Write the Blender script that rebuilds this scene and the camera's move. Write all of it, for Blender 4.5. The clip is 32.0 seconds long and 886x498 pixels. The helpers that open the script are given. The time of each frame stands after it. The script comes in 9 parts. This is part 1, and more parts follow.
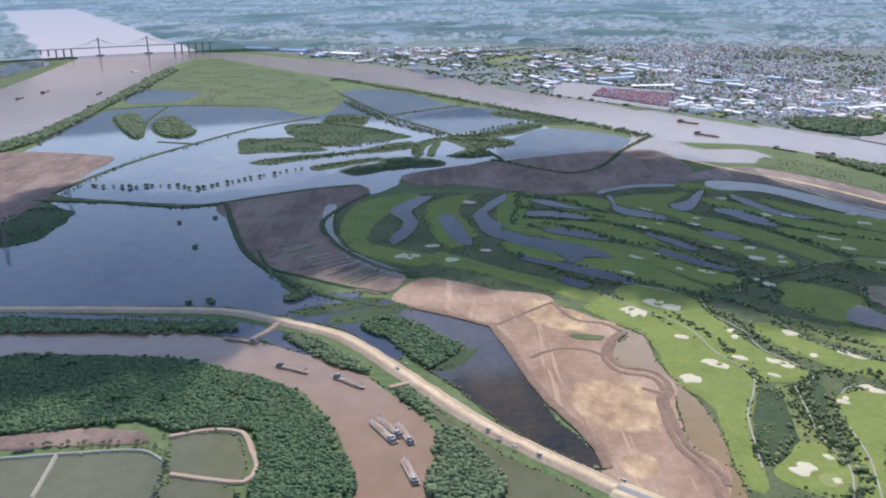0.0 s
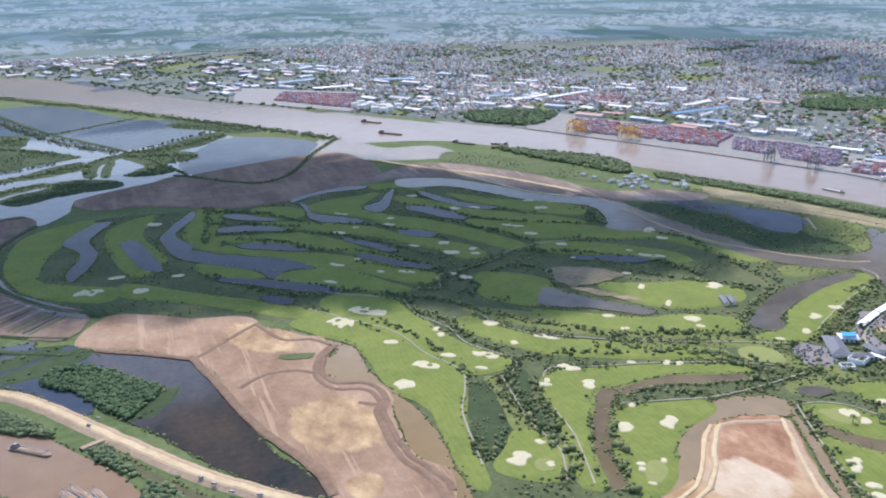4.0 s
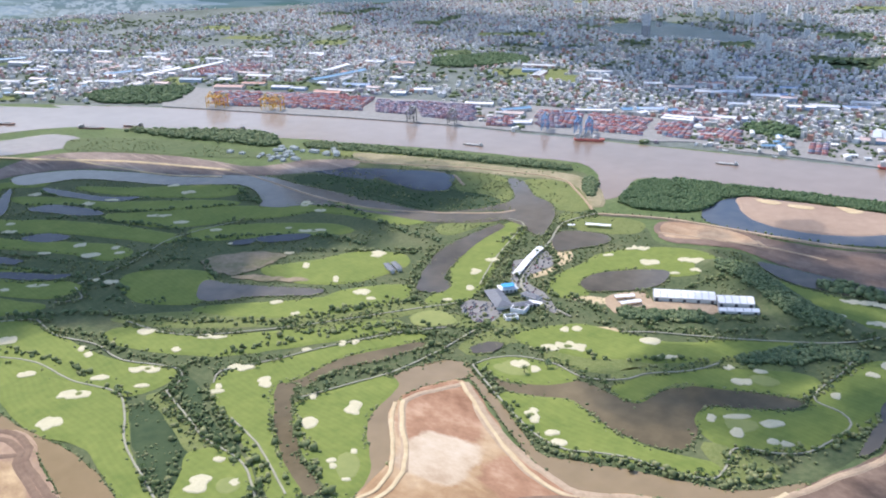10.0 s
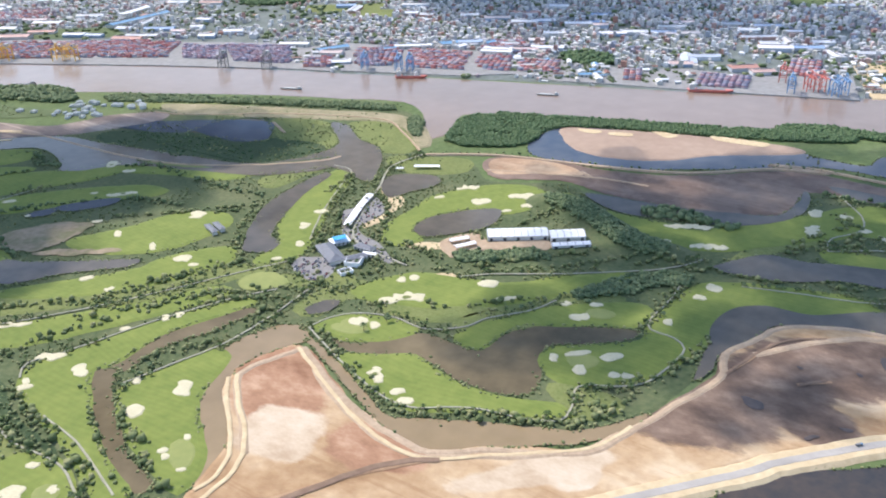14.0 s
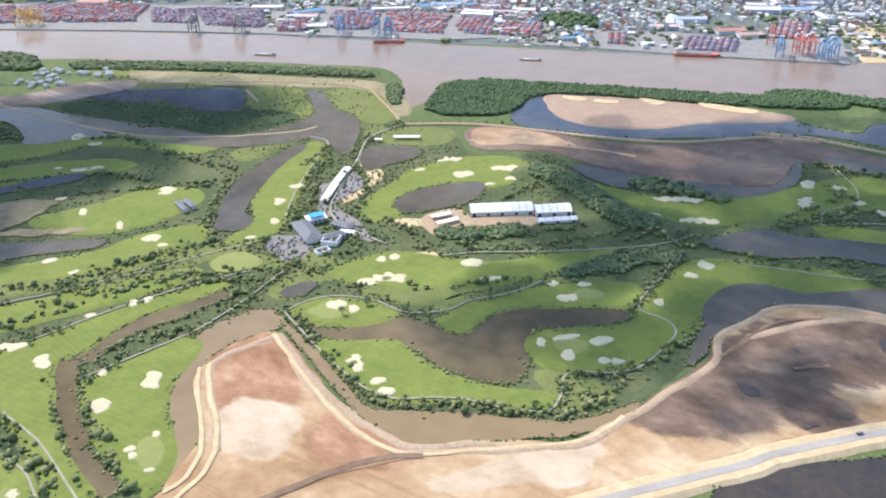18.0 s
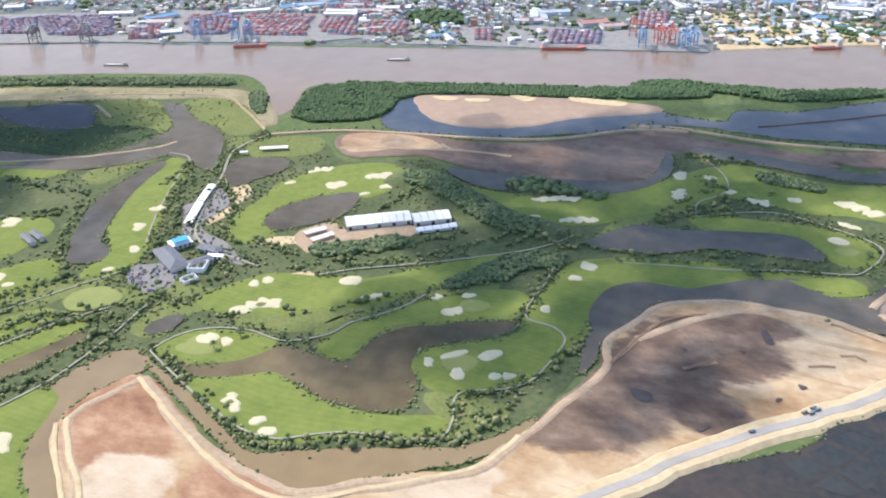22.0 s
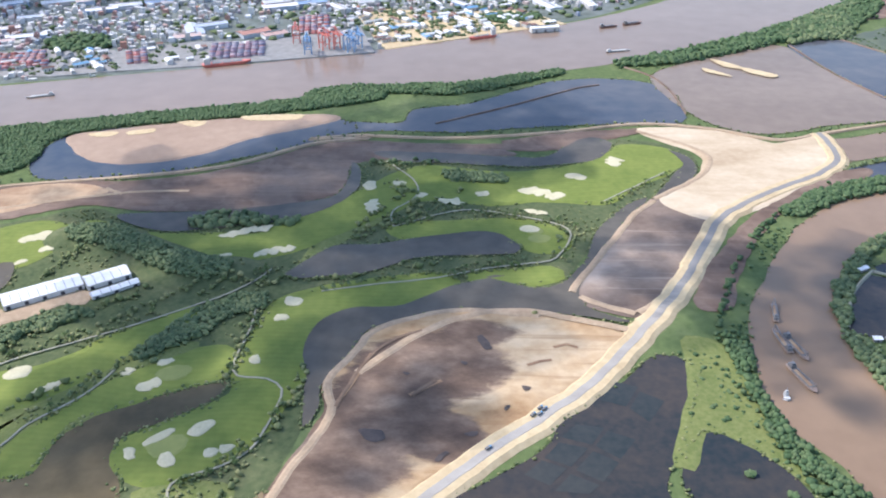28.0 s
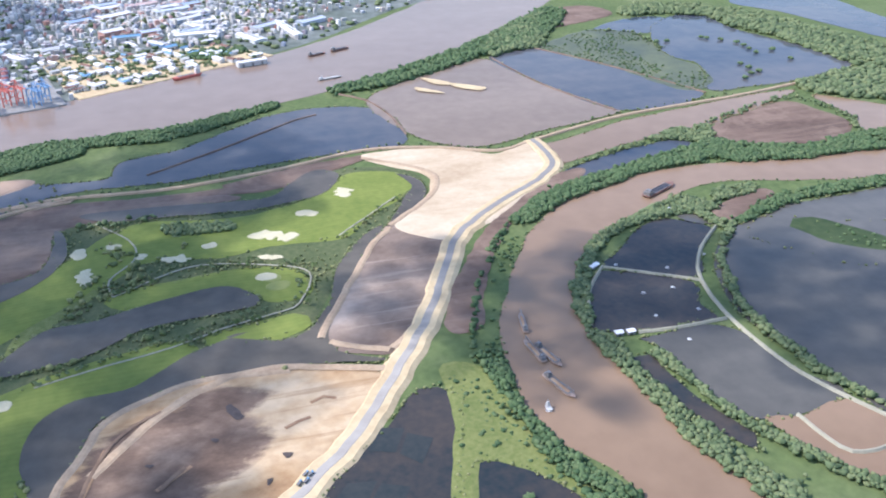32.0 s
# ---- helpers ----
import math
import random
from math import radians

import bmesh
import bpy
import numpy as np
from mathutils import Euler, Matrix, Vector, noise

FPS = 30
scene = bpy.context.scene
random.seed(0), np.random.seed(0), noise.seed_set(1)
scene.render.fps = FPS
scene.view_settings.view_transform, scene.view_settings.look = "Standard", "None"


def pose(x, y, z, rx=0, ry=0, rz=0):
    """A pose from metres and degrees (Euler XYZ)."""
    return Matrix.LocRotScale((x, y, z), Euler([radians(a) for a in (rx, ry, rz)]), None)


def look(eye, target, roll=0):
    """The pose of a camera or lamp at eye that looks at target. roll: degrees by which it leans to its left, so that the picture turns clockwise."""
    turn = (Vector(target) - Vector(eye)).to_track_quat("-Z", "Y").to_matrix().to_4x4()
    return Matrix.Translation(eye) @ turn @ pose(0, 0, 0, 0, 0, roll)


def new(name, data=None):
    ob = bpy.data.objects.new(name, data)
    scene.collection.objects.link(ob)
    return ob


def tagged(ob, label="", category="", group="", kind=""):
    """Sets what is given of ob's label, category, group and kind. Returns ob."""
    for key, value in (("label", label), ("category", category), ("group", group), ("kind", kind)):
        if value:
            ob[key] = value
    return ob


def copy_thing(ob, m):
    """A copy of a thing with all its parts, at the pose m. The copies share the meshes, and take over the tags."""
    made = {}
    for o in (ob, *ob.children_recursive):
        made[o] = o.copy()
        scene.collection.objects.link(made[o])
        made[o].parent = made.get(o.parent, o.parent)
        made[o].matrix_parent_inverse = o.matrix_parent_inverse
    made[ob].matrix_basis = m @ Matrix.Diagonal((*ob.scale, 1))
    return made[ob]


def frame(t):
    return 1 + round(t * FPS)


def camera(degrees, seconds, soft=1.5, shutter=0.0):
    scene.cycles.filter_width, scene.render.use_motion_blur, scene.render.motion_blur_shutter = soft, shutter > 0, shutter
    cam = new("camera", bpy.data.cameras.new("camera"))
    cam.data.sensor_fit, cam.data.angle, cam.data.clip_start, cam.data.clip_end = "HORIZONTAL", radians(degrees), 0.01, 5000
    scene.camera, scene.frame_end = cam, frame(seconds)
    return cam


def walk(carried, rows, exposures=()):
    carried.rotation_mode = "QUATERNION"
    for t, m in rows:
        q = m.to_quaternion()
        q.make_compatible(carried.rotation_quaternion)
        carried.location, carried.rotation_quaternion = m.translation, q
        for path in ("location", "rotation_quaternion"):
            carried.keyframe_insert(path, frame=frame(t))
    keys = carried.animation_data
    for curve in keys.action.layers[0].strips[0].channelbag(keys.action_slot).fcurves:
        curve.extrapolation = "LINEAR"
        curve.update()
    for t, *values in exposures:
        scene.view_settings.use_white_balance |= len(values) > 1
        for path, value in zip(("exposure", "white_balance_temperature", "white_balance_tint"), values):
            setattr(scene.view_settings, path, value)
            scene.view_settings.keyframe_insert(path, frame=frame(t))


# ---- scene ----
# ---- camera ----
cam = camera(53.44, 32.0, soft=2.0)
# seconds, place, pitch, roll, yaw
PATH = [
    (0.0, -0.0, -0.0, 400.0, -17.92, -1.19, -0.00),
    (0.5, 1.7, 5.3, 400.5, -17.94, -1.46, -2.83),
    (1.0, 2.7, 10.2, 401.2, -17.98, -1.50, -5.64),
    (1.5, 3.6, 14.3, 402.5, -18.07, -1.53, -8.40),
    (2.0, 4.5, 19.5, 403.2, -18.14, -1.43, -10.84),
    (2.5, 5.3, 24.9, 403.3, -18.17, -1.43, -13.22),
    (3.0, 6.0, 30.6, 403.4, -18.23, -1.38, -15.63),
    (3.5, 7.3, 35.6, 403.2, -18.25, -1.36, -18.01),
    (5.5, 15.6, 54.3, 400.8, -18.27, -1.27, -27.02),
    (6.0, 18.7, 59.3, 400.6, -18.30, -1.29, -29.12),
    (6.5, 22.0, 64.8, 400.2, -18.35, -1.27, -31.11),
    (7.0, 25.1, 68.9, 399.4, -18.34, -1.27, -32.94),
    (7.5, 28.4, 73.4, 398.9, -18.34, -1.26, -34.78),
    (8.0, 31.3, 77.5, 398.7, -18.66, -1.24, -36.60),
    (8.5, 34.6, 81.0, 399.0, -19.20, -1.27, -38.35),
    (9.0, 38.1, 85.2, 398.6, -19.72, -1.25, -40.03),
    (9.5, 41.6, 90.5, 397.7, -20.24, -1.21, -41.73),
    (10.0, 45.4, 94.9, 396.8, -20.78, -1.16, -43.36),
    (10.5, 49.0, 99.2, 397.2, -21.36, -1.14, -45.02),
    (11.0, 52.7, 102.2, 397.8, -21.93, -1.18, -46.56),
    (11.5, 56.9, 105.7, 397.7, -22.49, -1.22, -48.10),
    (12.0, 61.1, 108.7, 397.3, -23.01, -1.22, -49.61),
    (12.5, 65.2, 111.4, 397.0, -23.56, -1.24, -51.13),
    (13.0, 69.4, 114.8, 396.4, -24.07, -1.25, -52.61),
    (13.5, 73.6, 117.5, 396.1, -24.61, -1.29, -53.89),
    (14.0, 77.6, 120.5, 395.7, -25.12, -1.27, -55.05),
    (14.5, 81.7, 123.9, 395.4, -25.62, -1.27, -55.51),
    (15.0, 85.1, 126.5, 395.2, -26.09, -1.32, -55.51),
    (15.5, 89.0, 129.3, 394.7, -26.57, -1.33, -55.52),
    (17.5, 105.7, 141.1, 394.0, -27.62, -1.23, -55.97),
    (18.0, 110.0, 143.1, 394.0, -27.65, -1.23, -56.37),
    (18.5, 114.1, 144.8, 394.4, -27.72, -1.20, -57.10),
    (19.0, 118.5, 147.4, 394.0, -27.75, -1.15, -57.95),
    (19.5, 123.2, 150.4, 393.7, -27.80, -1.08, -58.83),
    (20.0, 127.7, 152.8, 393.5, -27.85, -1.09, -59.69),
    (20.5, 132.5, 154.4, 394.0, -27.95, -1.15, -60.59),
    (21.0, 137.0, 156.6, 393.9, -28.03, -1.09, -61.99),
    (21.5, 141.7, 158.8, 393.7, -28.10, -1.03, -63.54),
    (22.0, 146.4, 160.6, 393.5, -28.17, -1.04, -65.08),
    (22.5, 151.7, 161.7, 393.5, -28.24, -1.10, -66.56),
    (23.0, 156.8, 163.4, 394.0, -28.35, -1.17, -68.16),
    (23.5, 161.9, 164.8, 393.8, -28.39, -1.18, -69.79),
    (24.0, 166.6, 165.4, 394.4, -28.44, -1.24, -71.40),
    (24.5, 171.7, 166.2, 394.8, -28.49, -1.18, -73.07),
    (25.0, 176.5, 167.9, 394.2, -28.49, -1.09, -74.98),
    (25.5, 181.6, 170.2, 393.1, -28.45, -1.01, -76.98),
    (27.5, 202.2, 171.0, 391.3, -28.42, -0.98, -84.36),
    (28.0, 207.9, 171.1, 391.0, -28.44, -0.92, -86.72),
    (28.5, 213.4, 171.0, 389.7, -28.41, -1.00, -89.38),
    (29.0, 218.3, 171.0, 388.7, -28.40, -0.87, -92.15),
    (29.5, 223.3, 170.7, 387.8, -28.41, -0.78, -94.93),
    (30.0, 228.8, 170.2, 387.1, -28.41, -0.75, -97.73),
    (30.5, 234.1, 169.7, 385.9, -28.35, -0.78, -100.14),
    (31.0, 239.7, 168.4, 385.1, -28.19, -0.80, -101.93),
    (31.5, 246.1, 165.8, 383.8, -27.61, -0.94, -103.74),
    (32.0, 251.6, 163.2, 383.6, -27.05, -1.03, -105.53),
]
walk(cam, [(t, pose(x, y, z, 90 + p, 0, yaw) @ pose(0, 0, 0, 0, 0, r)) for t, x, y, z, p, r, yaw in PATH],
     exposures=[(0.0, 0.4, 5850, 22), (5.0, 0.52, 5950, 20), (10.0, 0.62, 6050, 19), (18.0, 0.72, 6200, 17), (25.0, 0.64, 6120, 17), (32.0, 0.76, 5800, 20)])

# ---- sky and sun ----
SUN_AZ = radians(10)          # clockwise from +y
SUN_EL = radians(50)
world = bpy.data.worlds.new("sky")
scene.world = world
world.use_nodes = True
wn = world.node_tree.nodes
wn.clear()
w_out = wn.new("ShaderNodeOutputWorld")
w_bg = wn.new("ShaderNodeBackground")
w_sky = wn.new("ShaderNodeTexSky")
w_sky.sky_type = 'NISHITA'
w_sky.sun_disc = False
w_sky.sun_elevation = SUN_EL
w_sky.sun_rotation = SUN_AZ
w_sky.dust_density = 0.6
w_sky.air_density = 1.35
w_bg.inputs["Strength"].default_value = 0.15
world.node_tree.links.new(w_sky.outputs[0], w_bg.inputs[0])
world.node_tree.links.new(w_bg.outputs[0], w_out.inputs[0])
SUN_DIR = Vector((math.sin(SUN_AZ) * math.cos(SUN_EL), math.cos(SUN_AZ) * math.cos(SUN_EL), math.sin(SUN_EL)))
sun_data = bpy.data.lights.new("sun", 'SUN')
sun_data.energy = 3.3
sun_data.angle = radians(0.6)
sun_data.color = (1.0, 0.93, 0.80)
sun = new("sun", sun_data)
sun.matrix_world = look(SUN_DIR * 3000, (0, 0, 0))


# ---- materials ----
def node_mat(name):
    m = bpy.data.materials.new(name)
    m.use_nodes = True
    t = m.node_tree
    b = t.nodes["Principled BSDF"]
    return m, t, b


def noise_node(t, scale, detail=4.0, stretch=None, rough=0.55):
    c = t.nodes.new("ShaderNodeTexCoord")
    n = t.nodes.new("ShaderNodeTexNoise")
    n.inputs["Scale"].default_value = scale
    n.inputs["Detail"].default_value = detail
    n.inputs["Roughness"].default_value = rough
    if stretch:
        mp = t.nodes.new("ShaderNodeMapping")
        mp.inputs["Scale"].default_value = stretch[:3]
        if len(stretch) > 3:
            mp.inputs["Rotation"].default_value = (0, 0, stretch[3])
        t.links.new(c.outputs["Object"], mp.inputs["Vector"])
        t.links.new(mp.outputs[0], n.inputs["Vector"])
    else:
        t.links.new(c.outputs["Object"], n.inputs["Vector"])
    return n.outputs[0]


def ramp(t, fac, stops):
    r = t.nodes.new("ShaderNodeValToRGB")
    e = r.color_ramp.elements
    while len(e) < len(stops):
        e.new(0.5)
    for k, (p, c) in enumerate(stops):
        e[k].position = p
        e[k].color = (*c, 1)
    t.links.new(fac, r.inputs[0])
    return r.outputs[0]


def mixed(t, fac, a, b, mode='MIX'):
    x = t.nodes.new("ShaderNodeMix")
    x.data_type = 'RGBA'
    x.blend_type = mode
    if isinstance(fac, float):
        x.inputs[0].default_value = fac
    else:
        t.links.new(fac, x.inputs[0])
    for s, v in ((6, a), (7, b)):
        if isinstance(v, tuple):
            x.inputs[s].default_value = (*v, 1)
        else:
            t.links.new(v, x.inputs[s])
    return x.outputs[2]


def bumped(t, b, height, strength, distance):
    n = t.nodes.new("ShaderNodeBump")
    n.inputs["Strength"].default_value = strength
    n.inputs["Distance"].default_value = distance
    t.links.new(height, n.inputs["Height"])
    t.links.new(n.outputs[0], b.inputs["Normal"])


def soil_mat(name, broad, fine, broad_scale=0.012, fine_scale=0.15, rough=0.95, relief=0.6, stretch=None, fine_part=0.5, tracks=0.0, tracks_to=(0.6, 0.48, 0.34), stripes=0.0):
    """Ground cover: two ramps of colour, one broad and one fine, and a little relief."""
    m, t, b = node_mat(name)
    n1 = noise_node(t, broad_scale, 6, stretch, 0.62)
    n2 = noise_node(t, fine_scale, 5)
    c = mixed(t, fine_part, ramp(t, n1, broad), ramp(t, n2, fine))
    if tracks:
        # wheel marks and drag lines in two directions
        for ang, sc in ((0.35, 0.06), (1.7, 0.045)):
            w = noise_node(t, sc, 7, (1.0, 0.08, 1.0, ang), 0.7)
            c = mixed(t, ramp(t, w, ((0.5, (0, 0, 0)), (0.62, (tracks, tracks, tracks)))), c, tracks_to)
        # sharp-edged spreads of fresh fill
        fresh = noise_node(t, 0.016, 12, None, 0.68)
        c = mixed(t, ramp(t, fresh, ((0.52, (0, 0, 0)), (0.56, (0.25, 0.25, 0.25)))), c, tuple(min(1, v * 1.12) for v in tracks_to))
        pit = noise_node(t, 0.028, 8, None, 0.7)
        c = mixed(t, ramp(t, pit, ((0.56, (0, 0, 0)), (0.66, (tracks, tracks, tracks)))), c, tuple(v * 0.45 for v in tracks_to))
    if stripes:
        # mowing lines that bend with the ground
        w = t.nodes.new("ShaderNodeTexWave")
        w.inputs["Scale"].default_value = 0.055
        w.inputs["Distortion"].default_value = 26.0
        w.inputs["Detail"].default_value = 1.0
        w.inputs["Detail Scale"].default_value = 0.12
        t.links.new(t.nodes.new("ShaderNodeTexCoord").outputs["Object"], w.inputs["Vector"])
        lo = 1 - stripes
        c = mixed(t, 1.0, c, ramp(t, w.outputs[1], ((0.35, (lo, lo, lo)), (0.65, (1, 1, 1)))), 'MULTIPLY')
    t.links.new(c, b.inputs["Base Color"])
    b.inputs["Roughness"].default_value = rough
    b.inputs["Specular IOR Level"].default_value = 0.2
    bumped(t, b, n2, relief, 1.0)
    return m


def water_mat(name, deep, silt, scale=0.006, rough=0.12, wave=0.12, gloss=0.35, ior=1.33):
    m, t, b = node_mat(name)
    n1 = noise_node(t, scale, 5, (1.0, 0.45, 1.0), 0.6)
    n3 = noise_node(t, scale * 9, 3)
    c = mixed(t, 0.35, ramp(t, n1, ((0.34, deep), (0.66, silt))), ramp(t, n3, ((0.3, deep), (0.7, silt))))
    t.links.new(c, b.inputs["Base Color"])
    b.inputs["Roughness"].default_value = rough
    b.inputs["IOR"].default_value = ior
    b.inputs["Specular IOR Level"].default_value = gloss
    bumped(t, b, noise_node(t, 0.22, 3), wave, 0.25)
    return m


def plain_mat(name, colour, rough=0.6, metal=0.0, vary=0.25, scale=0.4, spec=0.4):
    """Painted or built surface with slight stains; repeats differ by object."""
    m, t, b = node_mat(name)
    n = noise_node(t, scale, 4)
    dark = tuple(v * (1 - vary) for v in colour)
    light = tuple(min(1, v * (1 + vary * 0.5)) for v in colour)
    t.links.new(ramp(t, n, ((0.3, dark), (0.7, light))), b.inputs["Base Color"])
    b.inputs["Roughness"].default_value = rough
    b.inputs["Metallic"].default_value = metal
    b.inputs["Specular IOR Level"].default_value = spec
    return m


def island_mat(name, stops, rough=0.8, grain=0.6, per_object=False):
    """Each separate piece of a mesh (or each object) takes its own colour from the ramp."""
    m, t, b = node_mat(name)
    if per_object:
        src = t.nodes.new("ShaderNodeObjectInfo").outputs["Random"]
    else:
        src = t.nodes.new("ShaderNodeNewGeometry").outputs["Random Per Island"]
    c = ramp(t, src, stops)
    n = noise_node(t, grain, 4)
    c = mixed(t, 0.35, c, ramp(t, n, ((0.25, (0.25, 0.25, 0.25)), (0.75, (1, 1, 1)))), 'MULTIPLY')
    t.links.new(c, b.inputs["Base Color"])
    b.inputs["Roughness"].default_value = rough
    b.inputs["Specular IOR Level"].default_value = 0.25
    return m


M = {}
M["ground"] = soil_mat("scrub_ground", ((0.3, (0.068, 0.109, 0.037)), (0.5, (0.111, 0.153, 0.054)), (0.7, (0.186, 0.205, 0.098))),
                       ((0.3, (0.062, 0.096, 0.037)), (0.7, (0.162, 0.205, 0.079))), 0.01, 0.12)
M["urban"] = soil_mat("urban_ground", ((0.3, (0.062, 0.095, 0.047)), (0.5, (0.155, 0.178, 0.155)), (0.72, (0.298, 0.315, 0.295))),
                      ((0.3, (0.050, 0.070, 0.043)), (0.7, (0.223, 0.245, 0.238))), 0.006, 0.05)
M["fair"] = soil_mat("mown_fairway", ((0.3, (0.127, 0.175, 0.037)), (0.7, (0.236, 0.271, 0.065))),
                     ((0.3, (0.129, 0.177, 0.039)), (0.7, (0.225, 0.259, 0.062))), 0.02, 0.12, 0.9, 0.2, stripes=0.05)
M["green"] = soil_mat("putting_green", ((0.3, (0.200, 0.231, 0.075)), (0.7, (0.284, 0.299, 0.100))),
                      ((0.3, (0.210, 0.242, 0.080)), (0.7, (0.273, 0.294, 0.100))), 0.03, 0.2, 0.9, 0.1)
M["wet_mud"] = soil_mat("wet_mud", ((0.3, (0.055, 0.045, 0.042)), (0.7, (0.12, 0.092, 0.078))),
                        ((0.3, (0.06, 0.05, 0.045)), (0.7, (0.13, 0.10, 0.082))), 0.05, 0.2, 0.45, 0.3)
M["rough"] = soil_mat("light_rough", ((0.3, (0.112, 0.154, 0.043)), (0.7, (0.213, 0.237, 0.073))),
                      ((0.3, (0.100, 0.133, 0.037)), (0.7, (0.235, 0.237, 0.097))), 0.03, 0.3)
M["golf"] = soil_mat("golf_rough", ((0.3, (0.049, 0.079, 0.033)), (0.5, (0.095, 0.122, 0.052)), (0.7, (0.186, 0.185, 0.092))),
                     ((0.3, (0.046, 0.073, 0.031)), (0.7, (0.157, 0.168, 0.078))), 0.015, 0.2)
M["marsh"] = soil_mat("marsh_green", ((0.3, (0.029, 0.055, 0.022)), (0.7, (0.071, 0.105, 0.045))),
                      ((0.3, (0.025, 0.050, 0.022)), (0.7, (0.076, 0.100, 0.045))), 0.01, 0.1)
M["grassland"] = soil_mat("meadow_grass", ((0.3, (0.067, 0.105, 0.037)), (0.7, (0.142, 0.165, 0.075))),
                          ((0.3, (0.052, 0.090, 0.034)), (0.7, (0.142, 0.170, 0.075))), 0.006, 0.08)
M["mud"] = soil_mat("brown_mud", ((0.34, (0.09, 0.06, 0.046)), (0.5, (0.165, 0.11, 0.082)), (0.68, (0.31, 0.225, 0.165))),
                    ((0.3, (0.11, 0.074, 0.056)), (0.7, (0.235, 0.165, 0.122))), 0.014, 0.1, 0.8, 0.6, (1.0, 0.4, 1.0, 0.6), 0.35, 0.25, (0.30, 0.22, 0.165))
M["sand"] = soil_mat("fill_sand", ((0.36, (0.24, 0.145, 0.085)), (0.46, (0.35, 0.225, 0.135)), (0.55, (0.47, 0.33, 0.205)), (0.68, (0.66, 0.53, 0.37))),
                     ((0.3, (0.26, 0.16, 0.10)), (0.7, (0.50, 0.355, 0.225))), 0.011, 0.16, 0.95, 0.7, (1.0, 0.7, 1.0, 0.7), 0.3, 0.3, (0.58, 0.44, 0.29))
M["clay"] = soil_mat("clay_fill", ((0.38, (0.200, 0.116, 0.068)), (0.5, (0.290, 0.177, 0.108)), (0.6, (0.370, 0.233, 0.136)), (0.70, (0.560, 0.391, 0.216))),
                     ((0.3, (0.220, 0.130, 0.080)), (0.7, (0.400, 0.260, 0.160))), 0.011, 0.16, 0.95, 0.7, (1.0, 0.75, 1.0, 0.7), 0.35, 0.25, (0.460, 0.316, 0.176))
EARTH = {
    "dust": ((0.3, (0.31, 0.285, 0.25)), (0.7, (0.46, 0.425, 0.37))),
    "mud": ((0.34, (0.10, 0.068, 0.05)), (0.48, (0.165, 0.112, 0.08)), (0.58, (0.235, 0.165, 0.118)), (0.70, (0.34, 0.25, 0.175))),
    "red": ((0.36, (0.24, 0.125, 0.07)), (0.5, (0.36, 0.205, 0.12)), (0.64, (0.50, 0.33, 0.21))),
    "yellow": ((0.38, (0.27, 0.175, 0.10)), (0.5, (0.40, 0.275, 0.15)), (0.62, (0.55, 0.40, 0.225))),
    "pale": ((0.36, (0.42, 0.31, 0.20)), (0.5, (0.53, 0.42, 0.29)), (0.64, (0.61, 0.51, 0.38))),
}


def fill_mat(name, turn, stops, fines, line_to, lines=0.5, stains=()):
    """Graded fill: patchy colour, drag streaks along one direction and thin wheel lines across it.
    stains: centre, half axes, turn and colour of spreads of other earth, ragged at the edge."""
    m, t, b = node_mat(name)
    fine = noise_node(t, 0.14, 6)
    patch = noise_node(t, 0.010, 10, (1.0, 0.6, 1.0, turn), 0.66)
    c = mixed(t, 0.28, ramp(t, patch, stops), ramp(t, fine, fines))
    for ang, sc, lim in ((turn + 0.5, 0.05, 0.57), (turn + 1.3, 0.07, 0.6), (turn - 0.4, 0.11, 0.6)):
        w = noise_node(t, sc, 8, (1.0, 0.05, 1.0, ang), 0.7)
        c = mixed(t, ramp(t, w, ((lim, (0, 0, 0)), (lim + 0.05, (lines, lines, lines)))), c, line_to)
    for x, y, rx, ry, a, earth in stains:
        near = t.nodes.new("ShaderNodeMapping")
        near.vector_type = 'TEXTURE'
        near.inputs["Location"].default_value = (x, y, 0)
        near.inputs["Rotation"].default_value = (0, 0, a)
        near.inputs["Scale"].default_value = (rx, ry, 50)
        t.links.new(t.nodes.new("ShaderNodeTexCoord").outputs["Object"], near.inputs["Vector"])
        away = t.nodes.new("ShaderNodeVectorMath")
        away.operation = 'LENGTH'
        t.links.new(near.outputs[0], away.inputs[0])
        ragged = t.nodes.new("ShaderNodeMath")
        ragged.operation = 'MULTIPLY_ADD'
        ragged.inputs[1].default_value = 1.5
        t.links.new(noise_node(t, 0.022, 9, (1.0, 0.5, 1.0, turn + 0.4), 0.66), ragged.inputs[0])
        t.links.new(away.outputs["Value"], ragged.inputs[2])
        tone = ramp(t, noise_node(t, 0.03, 9, (1.0, 0.6, 1.0, turn - 1.2), 0.7), EARTH[earth])
        edge = t.nodes.new("ShaderNodeMapRange")
        edge.inputs["From Min"].default_value = 1.78
        edge.inputs["From Max"].default_value = 1.62
        t.links.new(ragged.outputs[0], edge.inputs["Value"])
        c = mixed(t, edge.outputs[0], c, tone)
    t.links.new(c, b.inputs["Base Color"])
    b.inputs["Roughness"].default_value = 0.92
    b.inputs["Specular IOR Level"].default_value = 0.2
    bumped(t, b, fine, 0.6, 1.0)
    return m


